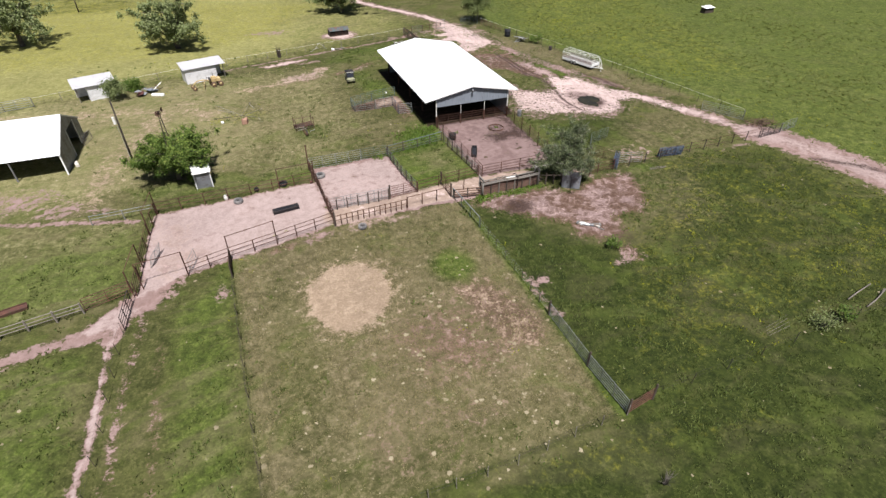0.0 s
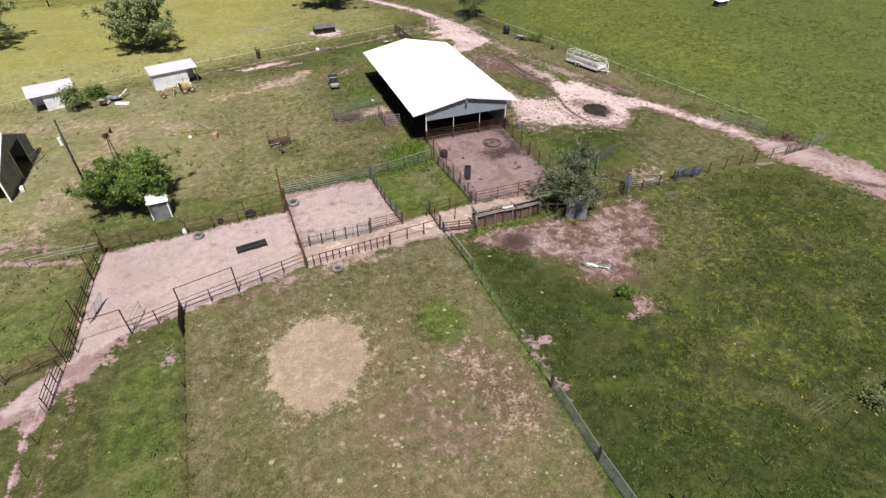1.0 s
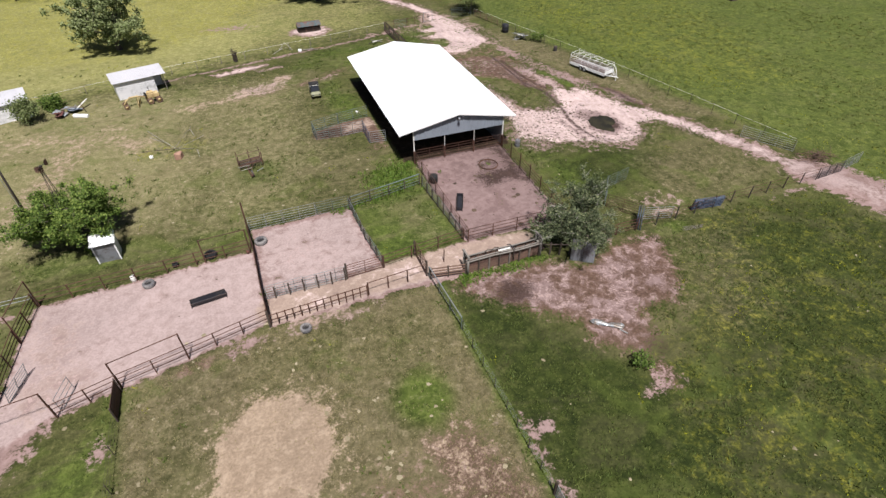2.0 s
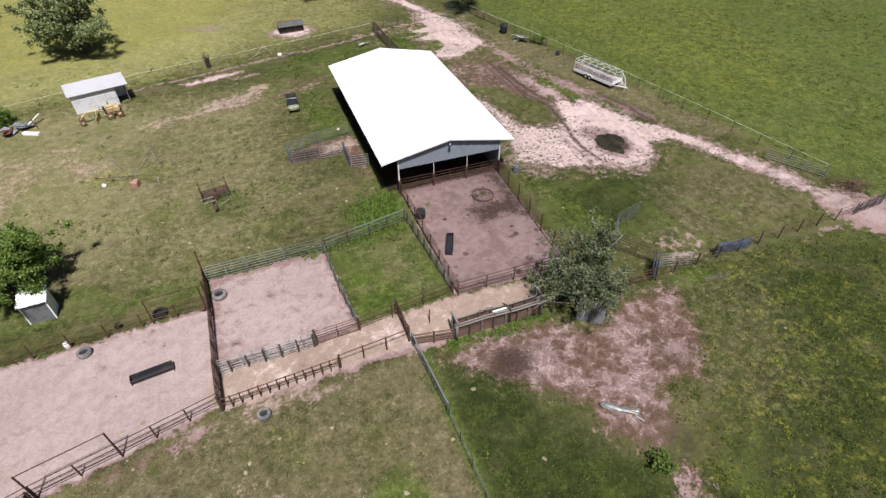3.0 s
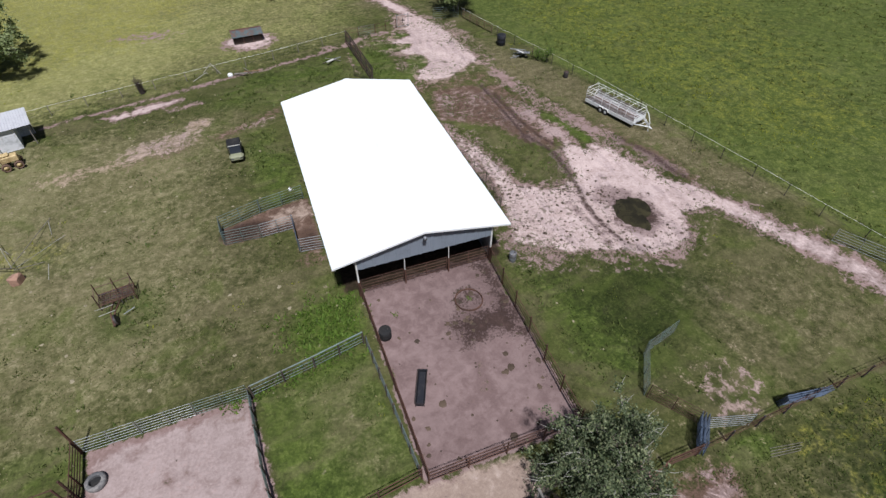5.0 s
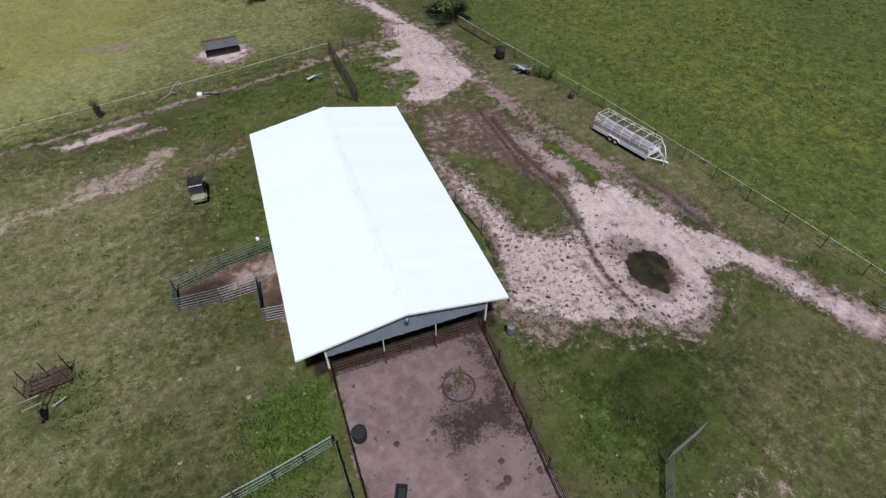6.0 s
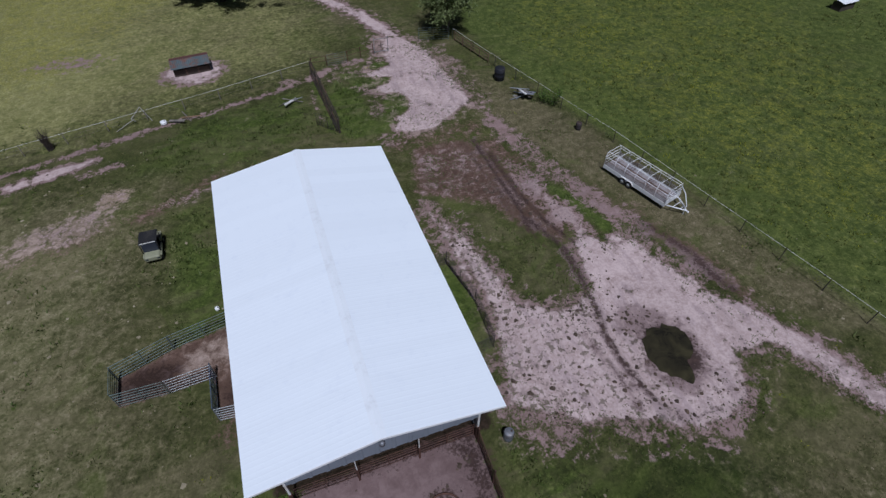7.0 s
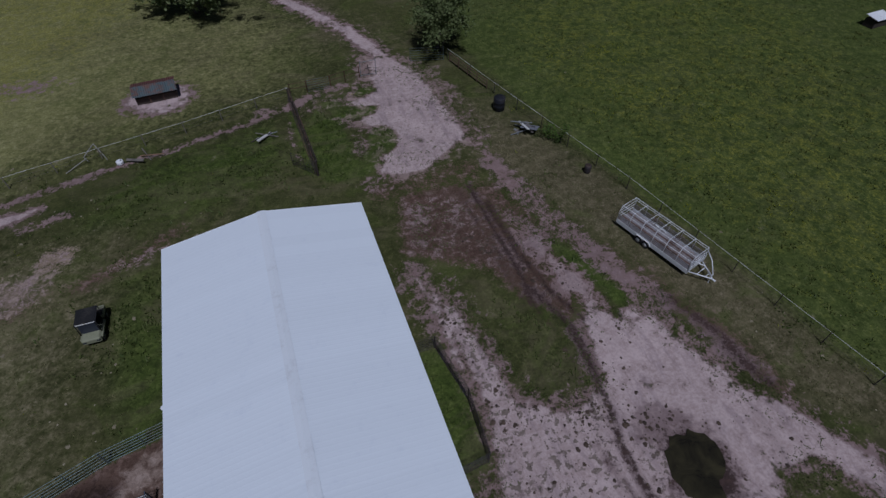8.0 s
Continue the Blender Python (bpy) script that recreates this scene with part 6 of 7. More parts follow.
tube("hitch", [(TL + 1.45, TW / 2, DECK - 0.08), (TL + 1.75, TW / 2, DECK - 0.12)], 0.07, WHITE, trailer)
rod("jack", (TL + 1.35, TW / 2, 0), (TL + 1.35, TW / 2, 0.95), 0.04, WHITE, trailer)
for x in (2.35, 3.05):
    for y in (-0.02, TW + 0.02):
        prof = [(0.2, -0.09), (0.31, -0.1), (0.34, -0.05), (0.34, 0.05), (0.31, 0.1), (0.2, 0.09)]
        bm = bmesh.new()
        rows = [[bm.verts.new((x + p * math.cos(a), y + d, 0.34 + p * math.sin(a))) for p, d in prof] for a in (2 * math.pi * i / 18 for i in range(18))]
        for a, b in zip(rows, [*rows[1:], rows[0]]):
            for j in range(6):
                bm.faces.new((a[j], b[j], b[(j + 1) % 6], a[(j + 1) % 6]))
        w = part("wheel", bm, BLACK, trailer, "", True)
        tube("rim", [(x, y - 0.07, 0.34), (x, y, 0.34), (x, y + 0.07, 0.34)], [0.2, 0.12, 0.2], WHITE, w, sides=12)
for y in (-0.12, TW - 0.1):
    flat("fender", [(1.95, y, 0.5), (2.1, y, 0.74), (3.3, y, 0.74), (3.45, y, 0.5), (1.95, y + 0.24, 0.5), (2.1, y + 0.24, 0.74), (3.3, y + 0.24, 0.74), (3.45, y + 0.24, 0.5)], [(0, 1, 5, 4), (1, 2, 6, 5), (2, 3, 7, 6)], WHITE_OLD, trailer)

grader = thing("pull_grader", "old yellow road grader parked beside the white shed", "grader", -9.6, 93.2, 0, 16)
tube("frame", [(0.1, 0, 0.55), (0.35, 0, 1.0), (0.9, 0, 1.3), (1.8, 0, 1.3), (3.0, 0, 0.95), (4.6, 0, 0.9)], 0.1, YELLOW, grader)
box("engine", (3.0, -0.4, 0.75), (4.5, 0.4, 1.35), YELLOW, grader, bevel=0.06)
box("hood", (3.1, -0.3, 1.35), (3.9, 0.3, 1.6), YELLOW, grader, bevel=0.08)
box("seat", (2.7, -0.25, 1.05), (2.95, 0.25, 1.5), BLACK, grader)
tube("stack", [(3.5, 0.1, 1.6), (3.5, 0.1, 2.1)], 0.04, DARK_STEEL, grader)
tube("steering_column", [(2.3, 0, 1.0), (2.5, 0, 1.7)], 0.03, DARK_STEEL, grader)
board("blade", (1.5, -1.1, 0.4), (2.2, 1.1, 0.4), 0.5, 0.06, YELLOW, grader)
for y in (-0.25, 0.25):
    tube("lift_arm", [(1.6, y, 0.5), (1.9, y, 1.3)], 0.04, YELLOW, grader)
for x, r, w in ((0.15, 0.34, 0.18), (3.2, 0.42, 0.24), (4.3, 0.42, 0.24)):
    for y in (-0.65, 0.65):
        bm = bmesh.new()
        prof = [(r * 0.6, -w * 0.45), (r * 0.94, -w * 0.5), (r, -w * 0.3), (r, w * 0.3), (r * 0.94, w * 0.5), (r * 0.6, w * 0.45)]
        rows = [[bm.verts.new((x + p * math.cos(a), y + d, r + p * math.sin(a))) for p, d in prof] for a in (2 * math.pi * i / 18 for i in range(18))]
        for a, b in zip(rows, [*rows[1:], rows[0]]):
            for j in range(6):
                bm.faces.new((a[j], b[j], b[(j + 1) % 6], a[(j + 1) % 6]))
        wh = part("wheel", bm, WOOD_BROWN, grader, "rust-stained wheel", True)
        tube("rim", [(x, y - w * 0.4, r), (x, y, r), (x, y + w * 0.4, r)], [r * 0.6, r * 0.4, r * 0.6], YELLOW, wh, sides=12)
for x in (0.15, 3.2, 4.3):
    rod("axle", (x, -0.65, 0.42), (x, 0.65, 0.42), 0.06, DARK_STEEL, grader)

rake = thing("hay_rake", "rusted frame of an old farm implement in the grass", "implement", 5.0, 71.4, 0, 8)
for y in (-0.45, 0.75):
    rod("frame_bar", (-1.2, y, 0.55), (1.3, y, 0.6), 0.05, RUST, rake)
for i in range(7):
    x = -1.2 + i * 0.41
    rod("cross_bar", (x, -0.45, 0.56), (x + 0.05, 0.75, 0.58), 0.03, RUST, rake)
    tube("tine", [(x, 0.75, 0.58), (x, 0.95, 0.4), (x + 0.03, 0.85, 0.03)], 0.015, RUST, rake, sides=5)
for i in range(9):
    y = -0.4 + i * 0.13
    rod("slat_bar", (-1.2, y, 0.5 + 0.05 * (i % 3)), (1.3, y + 0.05, 0.52 + 0.04 * (i % 2)), 0.035, RUST if i % 2 else DARK_STEEL, rake)
    tube("tine", [(-1.0 + i * 0.26, -0.45, 0.56), (-0.95 + i * 0.26, -0.7, 0.35), (-0.98 + i * 0.26, -0.6, 0.02)], 0.02, DARK_STEEL, rake, sides=5)
for x, y in ((-1.2, -0.45), (1.3, -0.45), (-1.2, 0.75), (1.3, 0.75), (0.1, 0.75)):
    rod("stand", (x, y, 0), (x + 0.04, y, 1.75), 0.04, RUST, rake)
for a, b in (((-1.2, 0.75), (1.3, 0.75)), ((-1.2, 0.75), (-1.2, -0.45)), ((1.3, 0.75), (1.3, -0.45)), ((0.1, 0.75), (0.1, -0.4))):
    rod("top_bar", (*a, 1.35), (*b, 1.35), 0.03, WOOD_BROWN, rake)
tube("drawbar", [(-0.2, -0.45, 0.55), (-0.5, -1.6, 0.5), (-0.4, -2.8, 0.3)], 0.06, RUST, rake)
tube("drawbar", [(0.3, -0.45, 0.55), (-0.2, -1.6, 0.5), (-0.35, -2.8, 0.3)], 0.05, RUST, rake)
rod("pipe_bar", (-1.4, -1.1, 0.8), (-0.2, -1.0, 0.75), 0.03, TWIG, rake)
rod("pipe_bar", (-1.2, -1.7, 0.7), (-0.1, -1.6, 0.7), 0.03, TWIG, rake)
for y in (-2.3,):
    bm = bmesh.new()
    bmesh.ops.create_cone(bm, cap_ends=True, segments=16, radius1=0.4, radius2=0.4, depth=0.14, matrix=Matrix.Translation((-0.2, y, 0.4)) @ Matrix.Rotation(radians(80), 4, "Y"))
    part("wheel", bm, DARK_STEEL, rake)
rod("pipe_bar", (0.3, -1.9, 0.3), (1.1, -1.6, 0.35), 0.04, GALV, rake)

fan = thing("broken_irrigation_frame", "red-brown rotten stump with long thin fallen poles over it", "implement", -2.55, 76.4)
bm = add_box(bmesh.new(), (-0.38, -0.5, -0.05), (0.38, 0.3, 0.8), 0.12)
for v in bm.verts:
    v.co += Vector((math.sin(v.co.z * 9 + v.co.y * 5), math.cos(v.co.x * 11), math.sin(v.co.x * 7 + v.co.y * 6) * (v.co.z > 0.3))) * 0.09
part("stump", bm, LUMP, fan)
for a, b, r, mt in (((0.1, 0.5, 0.95), (-4.2, 2.8, 0.1), 0.04, WOOD_DARK), ((-0.2, 0.7, 0.9), (-3.9, 8.4, 0.1), 0.025, TWIG), ((-3.6, 6.6, 0.05), (-1.2, 3.4, 0.3), 0.025, TWIG), ((-0.3, 0.8, 0.9), (1.2, 7.6, 0.15), 0.025, WOOD_GREY), ((1.0, 7.4, 0.05), (1.6, 5.2, 0.05), 0.025, TWIG), ((0.2, 0.6, 0.95), (2.7, 4.6, 0.1), 0.022, TWIG), ((1.9, 1.3, 0.05), (2.2, -0.7, 0.05), 0.03, TWIG), ((0, 0.4, 0.9), (1.6, 1.6, 0.1), 0.03, WOOD_GREY)):
    rod("pole", a, b, r, mt, fan)
drum("bucket", "white bucket on the grass beside fallen poles", -5.6, 77.4, 0.2, 0.3, WHITE)

pole = thing("utility_pole", "tall dark timber pole with a grey meter box", "pole", -16.5, 69.3)
tube("shaft", [(0, 0, -0.3), (0, 0, 3), (0.05, 0.1, 7.7)], [0.13, 0.115, 0.085], CREOSOTE, pole, sides=10)
box("meter_box", (-0.4, -0.3, 5.0), (-0.1, -0.06, 5.9), WHITE_OLD, pole, "pale grey meter box")
rod("conduit", (-0.1, -0.17, 0), (-0.18, -0.16, 5.1), 0.03, GALV, pole)

mill = thing("garden_windmill", "dark steel yard windmill rising through the green tree", "windmill", -10.9, 63.2)
for x, y in ((-0.5, -0.5), (0.5, -0.5), (0.5, 0.5), (-0.5, 0.5)):
    rod("leg", (x, y, 0), (x * 0.12, y * 0.12, 7.7), 0.026, DARK_STEEL, mill)
for k in (0.2, 0.45, 0.7):
    s, z = 0.5 * (1 - 0.88 * k), 7.7 * k
    for (xa, ya), (xb, yb) in (((-s, -s), (s, -s)), ((s, -s), (s, s)), ((s, s), (-s, s)), ((-s, s), (-s, -s))):
        rod("brace", (xa, ya, z), (xb, yb, z), 0.02, DARK_STEEL, mill)
tube("gearbox", [(0, -0.3, 7.85), (0, 0.3, 7.85)], 0.12, DARK_STEEL, mill)
for i in range(10):
    m = Matrix.Translation((0, -0.35, 7.85)) @ Matrix.Rotation(2 * math.pi * i / 10, 4, "Y") @ Matrix.Rotation(radians(25), 4, "Z")
    flat("blade", [m @ Vector(v) for v in ((-0.03, 0, 0.08), (0.03, 0, 0.08), (0.09, 0, 0.34), (-0.09, 0, 0.34), (0, 0.012, 0.22))], [(0, 1, 4), (1, 2, 4), (2, 3, 4), (3, 0, 4)], RUST, mill)
rod("tail_boom", (0, 0.3, 7.85), (0.25, 0.7, 7.9), 0.03, DARK_STEEL, mill)
flat("tail_vane", [(0.2, 0.6, 7.7), (0.35, 0.95, 7.6), (0.35, 0.95, 8.2), (0.2, 0.6, 8.05), (0.22, 0.59, 7.7), (0.37, 0.94, 7.6), (0.37, 0.94, 8.2), (0.22, 0.59, 8.05)], [(0, 1, 2, 3), (7, 6, 5, 4)], RUST, mill)

far_post = thing("utility_pole", "thin dark timber pole far across the field", "pole", -36.7, 161.2)
tube("shaft", [(0, 0, -0.3), (0, 0, 3), (-0.1, 0, 6.5)], [0.16, 0.14, 0.1], WOOD_DARK, far_post)
rod("crossarm", (-0.7, 0, 6.2), (0.7, 0, 6.2), 0.06, WOOD_DARK, far_post)

# ---- scrap ----


def scrap(label, x, y, turn, pieces, seed):
    """A heap of bent sheets, pipes and planks: each piece a part."""
    rng = random.Random(seed)
    s = thing("scrap_pile", label, "scrap", x, y, 0, turn, "scrap piles")
    for n, (kind, material, size) in enumerate(pieces):
        px, py, pz = rng.uniform(-1, 1) * size, rng.uniform(-0.6, 0.6) * size, 0.08 + 0.09 * n
        m = pose(px, py, pz, rng.uniform(-18, 18), rng.uniform(-18, 18), rng.uniform(0, 180))
        if kind == "sheet":
            rib_sheet("sheet", 0.9, 1.7, material, s, m, 0.22)
        elif kind == "pipe":
            a, b = m @ Vector((-1.1, 0, 0)), m @ Vector((1.1, 0, 0))
            rod("pipe", (a.x, a.y, max(a.z, 0.04)), (b.x, b.y, max(b.z, 0.04)), 0.05, material, s)
        else:
            box("board", (-1.0, -0.13, -0.03), (1.0, 0.13, 0.03), material, s, "", 0.01, m)
    return s


scrap("heap of rusted and blue-grey scrap sheets beside the shed", -16.0, 94.3, 20, [("sheet", TIN_RED, 1.4), ("sheet", TIN, 1.4), ("sheet", GABLE, 1.2), ("sheet", TIN_RED, 1.2), ("sheet", GABLE, 1.0), ("sheet", TIN_RED, 0.9), ("pipe", GALV, 1.0), ("board", WHITE_OLD, 1.6), ("pipe", RUST, 1.2), ("board", WOOD_GREY, 1.2)], 3)
scrap("heap of pale scrap and grey pipes by the fence", 53.1, 99.6, 100, [("sheet", TIN, 0.6), ("pipe", GALV, 0.9), ("pipe", GALV, 1.0), ("board", WOOD_GREY, 0.8), ("pipe", DARK_STEEL, 0.7), ("sheet", GREY_METAL, 0.6), ("pipe", WOOD_GREY, 0.8), ("board", WHITE_OLD, 0.4), ("pipe", GALV, 0.6)], 8)
scrap("small heap of pale scrap on the grass", 28.6, 106.4, 60, [("pipe", WOOD_DARK, 0.5), ("pipe", GALV, 0.5), ("pipe", WOOD_GREY, 0.6), ("board", WHITE_OLD, 0.4)], 5)
scrap("loose poles and boards along the field fence", 18.3, 107.6, 20, [("pipe", WOOD_GREY, 1.6), ("pipe", HAY, 1.2), ("board", WOOD_GREY, 1.6)], 11)
timbers = thing("loose_timbers", "two long grey timbers lying in the pasture grass", "timber", 43.0, 19.4, 0, 10)
tube("timber", [(0, 0, 0.16), (1.5, 0.02, 0.3), (3.4, 0, 0.4)], 0.055, WOOD_GREY, timbers)
tube("timber", [(0.5, -1.3, 0.12), (2.0, -1.25, 0.15), (4.0, -1.0, 0.35)], 0.055, WOOD_GREY, timbers)
tube("post", [(3.1, -1.1, -0.1), (3.1, -1.05, 0.75)], [0.06, 0.05], WOOD_GREY, timbers)
slats = thing("fallen_rails", "thin pale rails lying in the pasture grass", "rails", 33.3, 18.6, 0, 8)
for i in range(4):
    rod("rail", (0.2 * i, 0.22 * i, 0.1), (2.6 + 0.3 * i, 0.3 * i - 0.1, 0.1), 0.012, WOOD_GREY, slats)
slats = thing("fallen_rails", "pale rails lying among weeds beside the fence", "rails", 42.3, 44.4, 0, -6)
for i in range(4):
    rod("rail", (0.1 * i, 0.16 * i, 0.08), (2.0 + 0.15 * i, 0.13 * i - 0.1, 0.12), 0.016, WOOD_GREY, slats)
rusty = thing("steel_plate", "long rusted red steel plate lying in grass", "plate", -22.3, 43.3, 0, 195)
box("plate", (0, -0.35, 0.02), (3.2, 0.35, 0.16), RUST_RED, rusty)
for y in (-0.36, 0.36):
    box("rim", (0, y - 0.03, 0.0), (3.2, y + 0.03, 0.26), RUST, rusty)
trough_white = thing("white_trough", "long white trough tipped on the grass by scrap", "trough", -14.9, 92.5, 0, -24)
box("shell", (-1.0, -0.25, 0), (1.0, 0.25, 0.4), WHITE, trough_white, "", 0.08)
box("hollow", (-0.9, -0.17, 0.36), (0.9, 0.17, 0.404), WHITE_OLD, trough_white)

# ---- water ----
k = Nodes("muddy_water")
WATER = k.done(k.mix(k.step(k.noise(0.7, 5, 0.6, warp=0.8), 0.25, 0.8), (0.014, 0.012, 0.008), (0.055, 0.048, 0.024)), 0.12, bump=k.noise(3.0, 2), strength=0.04, specular=0.5)
px, py = PUDDLE
edge = [(px + (1.75 + 0.22 * math.sin(2 * a + 1) + 0.16 * math.sin(5 * a) + 0.1 * math.sin(11 * a) + 0.07 * math.sin(17 * a + 2)) * math.cos(a), py + (2.25 + 0.2 * math.sin(3 * a) + 0.15 * math.sin(7 * a + 1) + 0.1 * math.sin(13 * a)) * math.sin(a), -0.1) for a in (2 * math.pi * i / 72 for i in range(72))]
tagged(flat("puddle", [(px, py, -0.1), *edge], [(0, i + 1, (i + 1) % 72 + 1) for i in range(72)], WATER), "shallow muddy puddle on the pale dirt yard", "water", kind="structure")

# ---- trees ----


def leaves(points, size, material, name, parent, seed, flatness=0.4, long=1.5):
    """A crown of single leaves, four corners each, round the given points (x, y, z, spread)."""
    r = np.random.RandomState(seed)
    pts = np.array(points)
    n = len(pts)
    d = r.normal(size=(n, 3)) * pts[:, 3:4] * 0.5
    c = pts[:, :3] + d
    nrm = r.normal(size=(n, 3))
    nrm[:, 2] = np.abs(nrm[:, 2]) + flatness
    nrm /= np.linalg.norm(nrm, axis=1)[:, None]
    u = np.cross(nrm, r.normal(size=(n, 3)))
    u /= np.linalg.norm(u, axis=1)[:, None]
    v = np.cross(nrm, u)
    s = size * r.uniform(0.6, 1.4, (n, 1))
    verts = np.stack([c - u * s * long * 0.5, c + v * s * 0.5 + u * s * 0.1, c + u * s * long * 0.5 - nrm * s * 0.2, c - v * s * 0.5 + u * s * 0.1], 1).reshape(-1, 3)
    faces = np.arange(4 * n).reshape(n, 4)
    mesh = bpy.data.meshes.new(name)
    mesh.from_pydata(verts.tolist(), [], faces.tolist())
    mesh.materials.append(material)
    ob = new(name, mesh)
    ob.parent = parent
    return ob


def tree(name, label, x, y, height, spread, trunk_h, leaf, count, material, seed, limbs=9, lean=(0, 0), trunk_r=0.3, drop=0.0, clump=0.8, stems=1, bare=0, second=None):
    """A tapered trunk that forks into limbs and twigs, and leaves in clumps round the twigs' ends."""
    rng = random.Random(seed)
    t = thing(name, label, "tree", x, y)
    bm = bmesh.new()
    ends = []
    for s in range(stems):
        sx, sy = (rng.uniform(-0.4, 0.4), rng.uniform(-0.4, 0.4)) if stems > 1 else (0, 0)
        top = Vector((sx * 2 + lean[0] * 0.4, sy * 2 + lean[1] * 0.4, trunk_h))
        add_tube(bm, [(sx, sy, -0.2), (sx * 1.2, sy * 1.2, trunk_h * 0.15), tuple(top * 0.6), tuple(top)], [trunk_r * 1.5 / stems ** 0.5, trunk_r * 1.1 / stems ** 0.5, trunk_r * 0.95 / stems ** 0.5, trunk_r * 0.8 / stems ** 0.5], 9)
        for i in range(max(3, limbs // stems)):
            a = 2 * math.pi * (i + rng.uniform(-0.3, 0.3)) / max(3, limbs // stems)
            up = rng.uniform(-0.15, 1.0) if i else 1.0
            reach = spread * math.sqrt(max(0.1, 1 - max(0, up) ** 2 * 0.75)) * rng.uniform(0.7, 1.05)
            tip = Vector((math.cos(a) * reach + lean[0], math.sin(a) * reach + lean[1], trunk_h + (height - trunk_h) * (0.3 + 0.65 * up) - drop * rng.random()))
            mid = top.lerp(tip, 0.5) + Vector((rng.uniform(-1, 1), rng.uniform(-1, 1), rng.uniform(0.2, 0.8))) * spread * 0.1
            r0 = trunk_r * 0.5 / stems ** 0.4
            add_tube(bm, [top * 0.94, top.lerp(mid, 0.5), mid, tip], [r0, r0 * 0.75, r0 * 0.5, r0 * 0.15], 6)
            for j in range(7):
                base = mid.lerp(tip, j / 6) if j > 1 else top.lerp(mid, 0.6 + 0.3 * j)
                twig = base + Vector((rng.gauss(0, 1), rng.gauss(0, 1), rng.gauss(0.1, 0.6))) * spread * 0.24
                add_tube(bm, [base, base.lerp(twig, 0.5) + Vector((0, 0, 0.08)), twig], [r0 * 0.28, r0 * 0.2, r0 * 0.06], 4)
                ends += [(base.lerp(twig, u), 1.0) for u in (0.55, 1.0)]
            ends.append((tip, 1.0))
    part("trunk", bm, BARK, t, "", True)
    if bare:
        bm = bmesh.new()
        for i in range(bare):
            e = ends[rng.randrange(len(ends))][0]
            out = Vector((e.x * rng.uniform(0.1, 0.5), e.y * rng.uniform(0.1, 0.35), rng.uniform(0.1, 0.6))) + Vector((rng.gauss(0, 0.3), rng.gauss(0, 0.3), 0))
            add_tube(bm, [e - out * 0.4, e + out * 0.3 + Vector((rng.gauss(0, 0.08), rng.gauss(0, 0.08), 0)), e + out * 0.75], [0.022, 0.017, 0.006], 4)
        tagged(part("bare_wood", bm, TWIG, t), "pale bare twigs", kind="stuff")
    pts = []
    for i in range(count):
        e, w = ends[rng.randrange(len(ends))]
        pts.append((*e, clump * rng.choice((0.6, 1.0, 1.3))))
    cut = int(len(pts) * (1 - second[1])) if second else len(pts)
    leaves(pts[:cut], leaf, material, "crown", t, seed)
    # The second share of leaves sits higher, its colour brightened as if sunlit.
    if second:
        tagged(leaves([(x, y, z + 0.12, w) for x, y, z, w in pts[cut:]], leaf * 1.1, second[0], "outer_crown", t, seed + 1), "raised leaves in a paler tint that stands for sunlight")
    return t


tree("oak_tree", "broad old oak with a dark trunk standing in the field", -42.3, 132.6, 10.0, 6.6, 2.8, 0.21, 17000, LEAF_OAK, 21, 15, (0, 0), 0.42, 1.8, 0.62, second=(LEAF_OAK_LIT, 0.4))
tree("oak_tree", "broad old oak with an uneven crown above its shadow", -12.7, 119.4, 10.2, 6.6, 2.0, 0.21, 20000, LEAF_OAK, 33, 17, (-0.4, 0), 0.45, 2.2, 0.62, second=(LEAF_OAK_LIT, 0.4))
tree("oak_tree", "round oak standing beside the far track", 24.0, 137.5, 9.0, 6.4, 2.0, 0.28, 12000, LEAF_OAK, 8, 11, (0.5, 0), 0.42, 1.0, 0.95)
tree("mesquite_tree", "airy pale-leaved tree by the field gate", 50.9, 117.5, 7.0, 3.6, 1.6, 0.2, 6500, LEAF_PALE, 14, 12, (0.4, 0), 0.16, 0.6, 0.8, 3)
tree("hackberry_tree", "grey-green tree growing by the timber chute", 31.6, 46.3, 6.3, 3.2, 1.6, 0.088, 30000, LEAF_GREY, 12, 28, (0.1, 0.0), 0.2, 1.8, 0.36, 4, 170, (LEAF_GREY_LIT, 0.2))
tree("spreading_tree", "bright green spreading tree over the small shed", -10.9, 62.3, 5.5, 4.2, 2.0, 0.12, 46000, LEAF_BRIGHT, 17, 24, (0.1, 0.4), 0.26, 1.0, 0.42, 1, second=(LEAF_BRIGHT_LIT, 0.16))
tree("young_tree", "small green tree in front of the white shed", -20.9, 93.2, 3.2, 1.4, 0.9, 0.16, 2800, LEAF_OAK, 41, 8, (0, 0), 0.09, 0.4, 0.6)
tree("shrub", "round green shrub beside the white shed", -18.6, 96.6, 1.7, 1.2, 0.3, 0.16, 2400, LEAF_BRIGHT, 43, 8, (0, 0), 0.07, 0.3, 0.6)
tree("shrub", "low green shrub growing through the pasture fence", 38.2, 17.9, 1.2, 1.0, 0.3, 0.1, 650, LEAF_OAK, 45, 9, (0, 0), 0.06, 0.4, 0.6)
for x, y, h in ((55.6, 96.4, 1.8), (54.9, 97.6, 1.4), (28.8, 32.9, 1.0), (40.4, 17.9, 1.5)):
    tree("sapling", "small green sapling growing in the grass", x, y, h, 0.7, 0.5, 0.11, 420, LEAF_BRIGHT, int(x * 3), 6, (0, 0), 0.04, 0.2, 0.4)
brush = thing("brush_pile", "dark heap of dry branches beside the track gate", "brush", 65.6, 50.0)
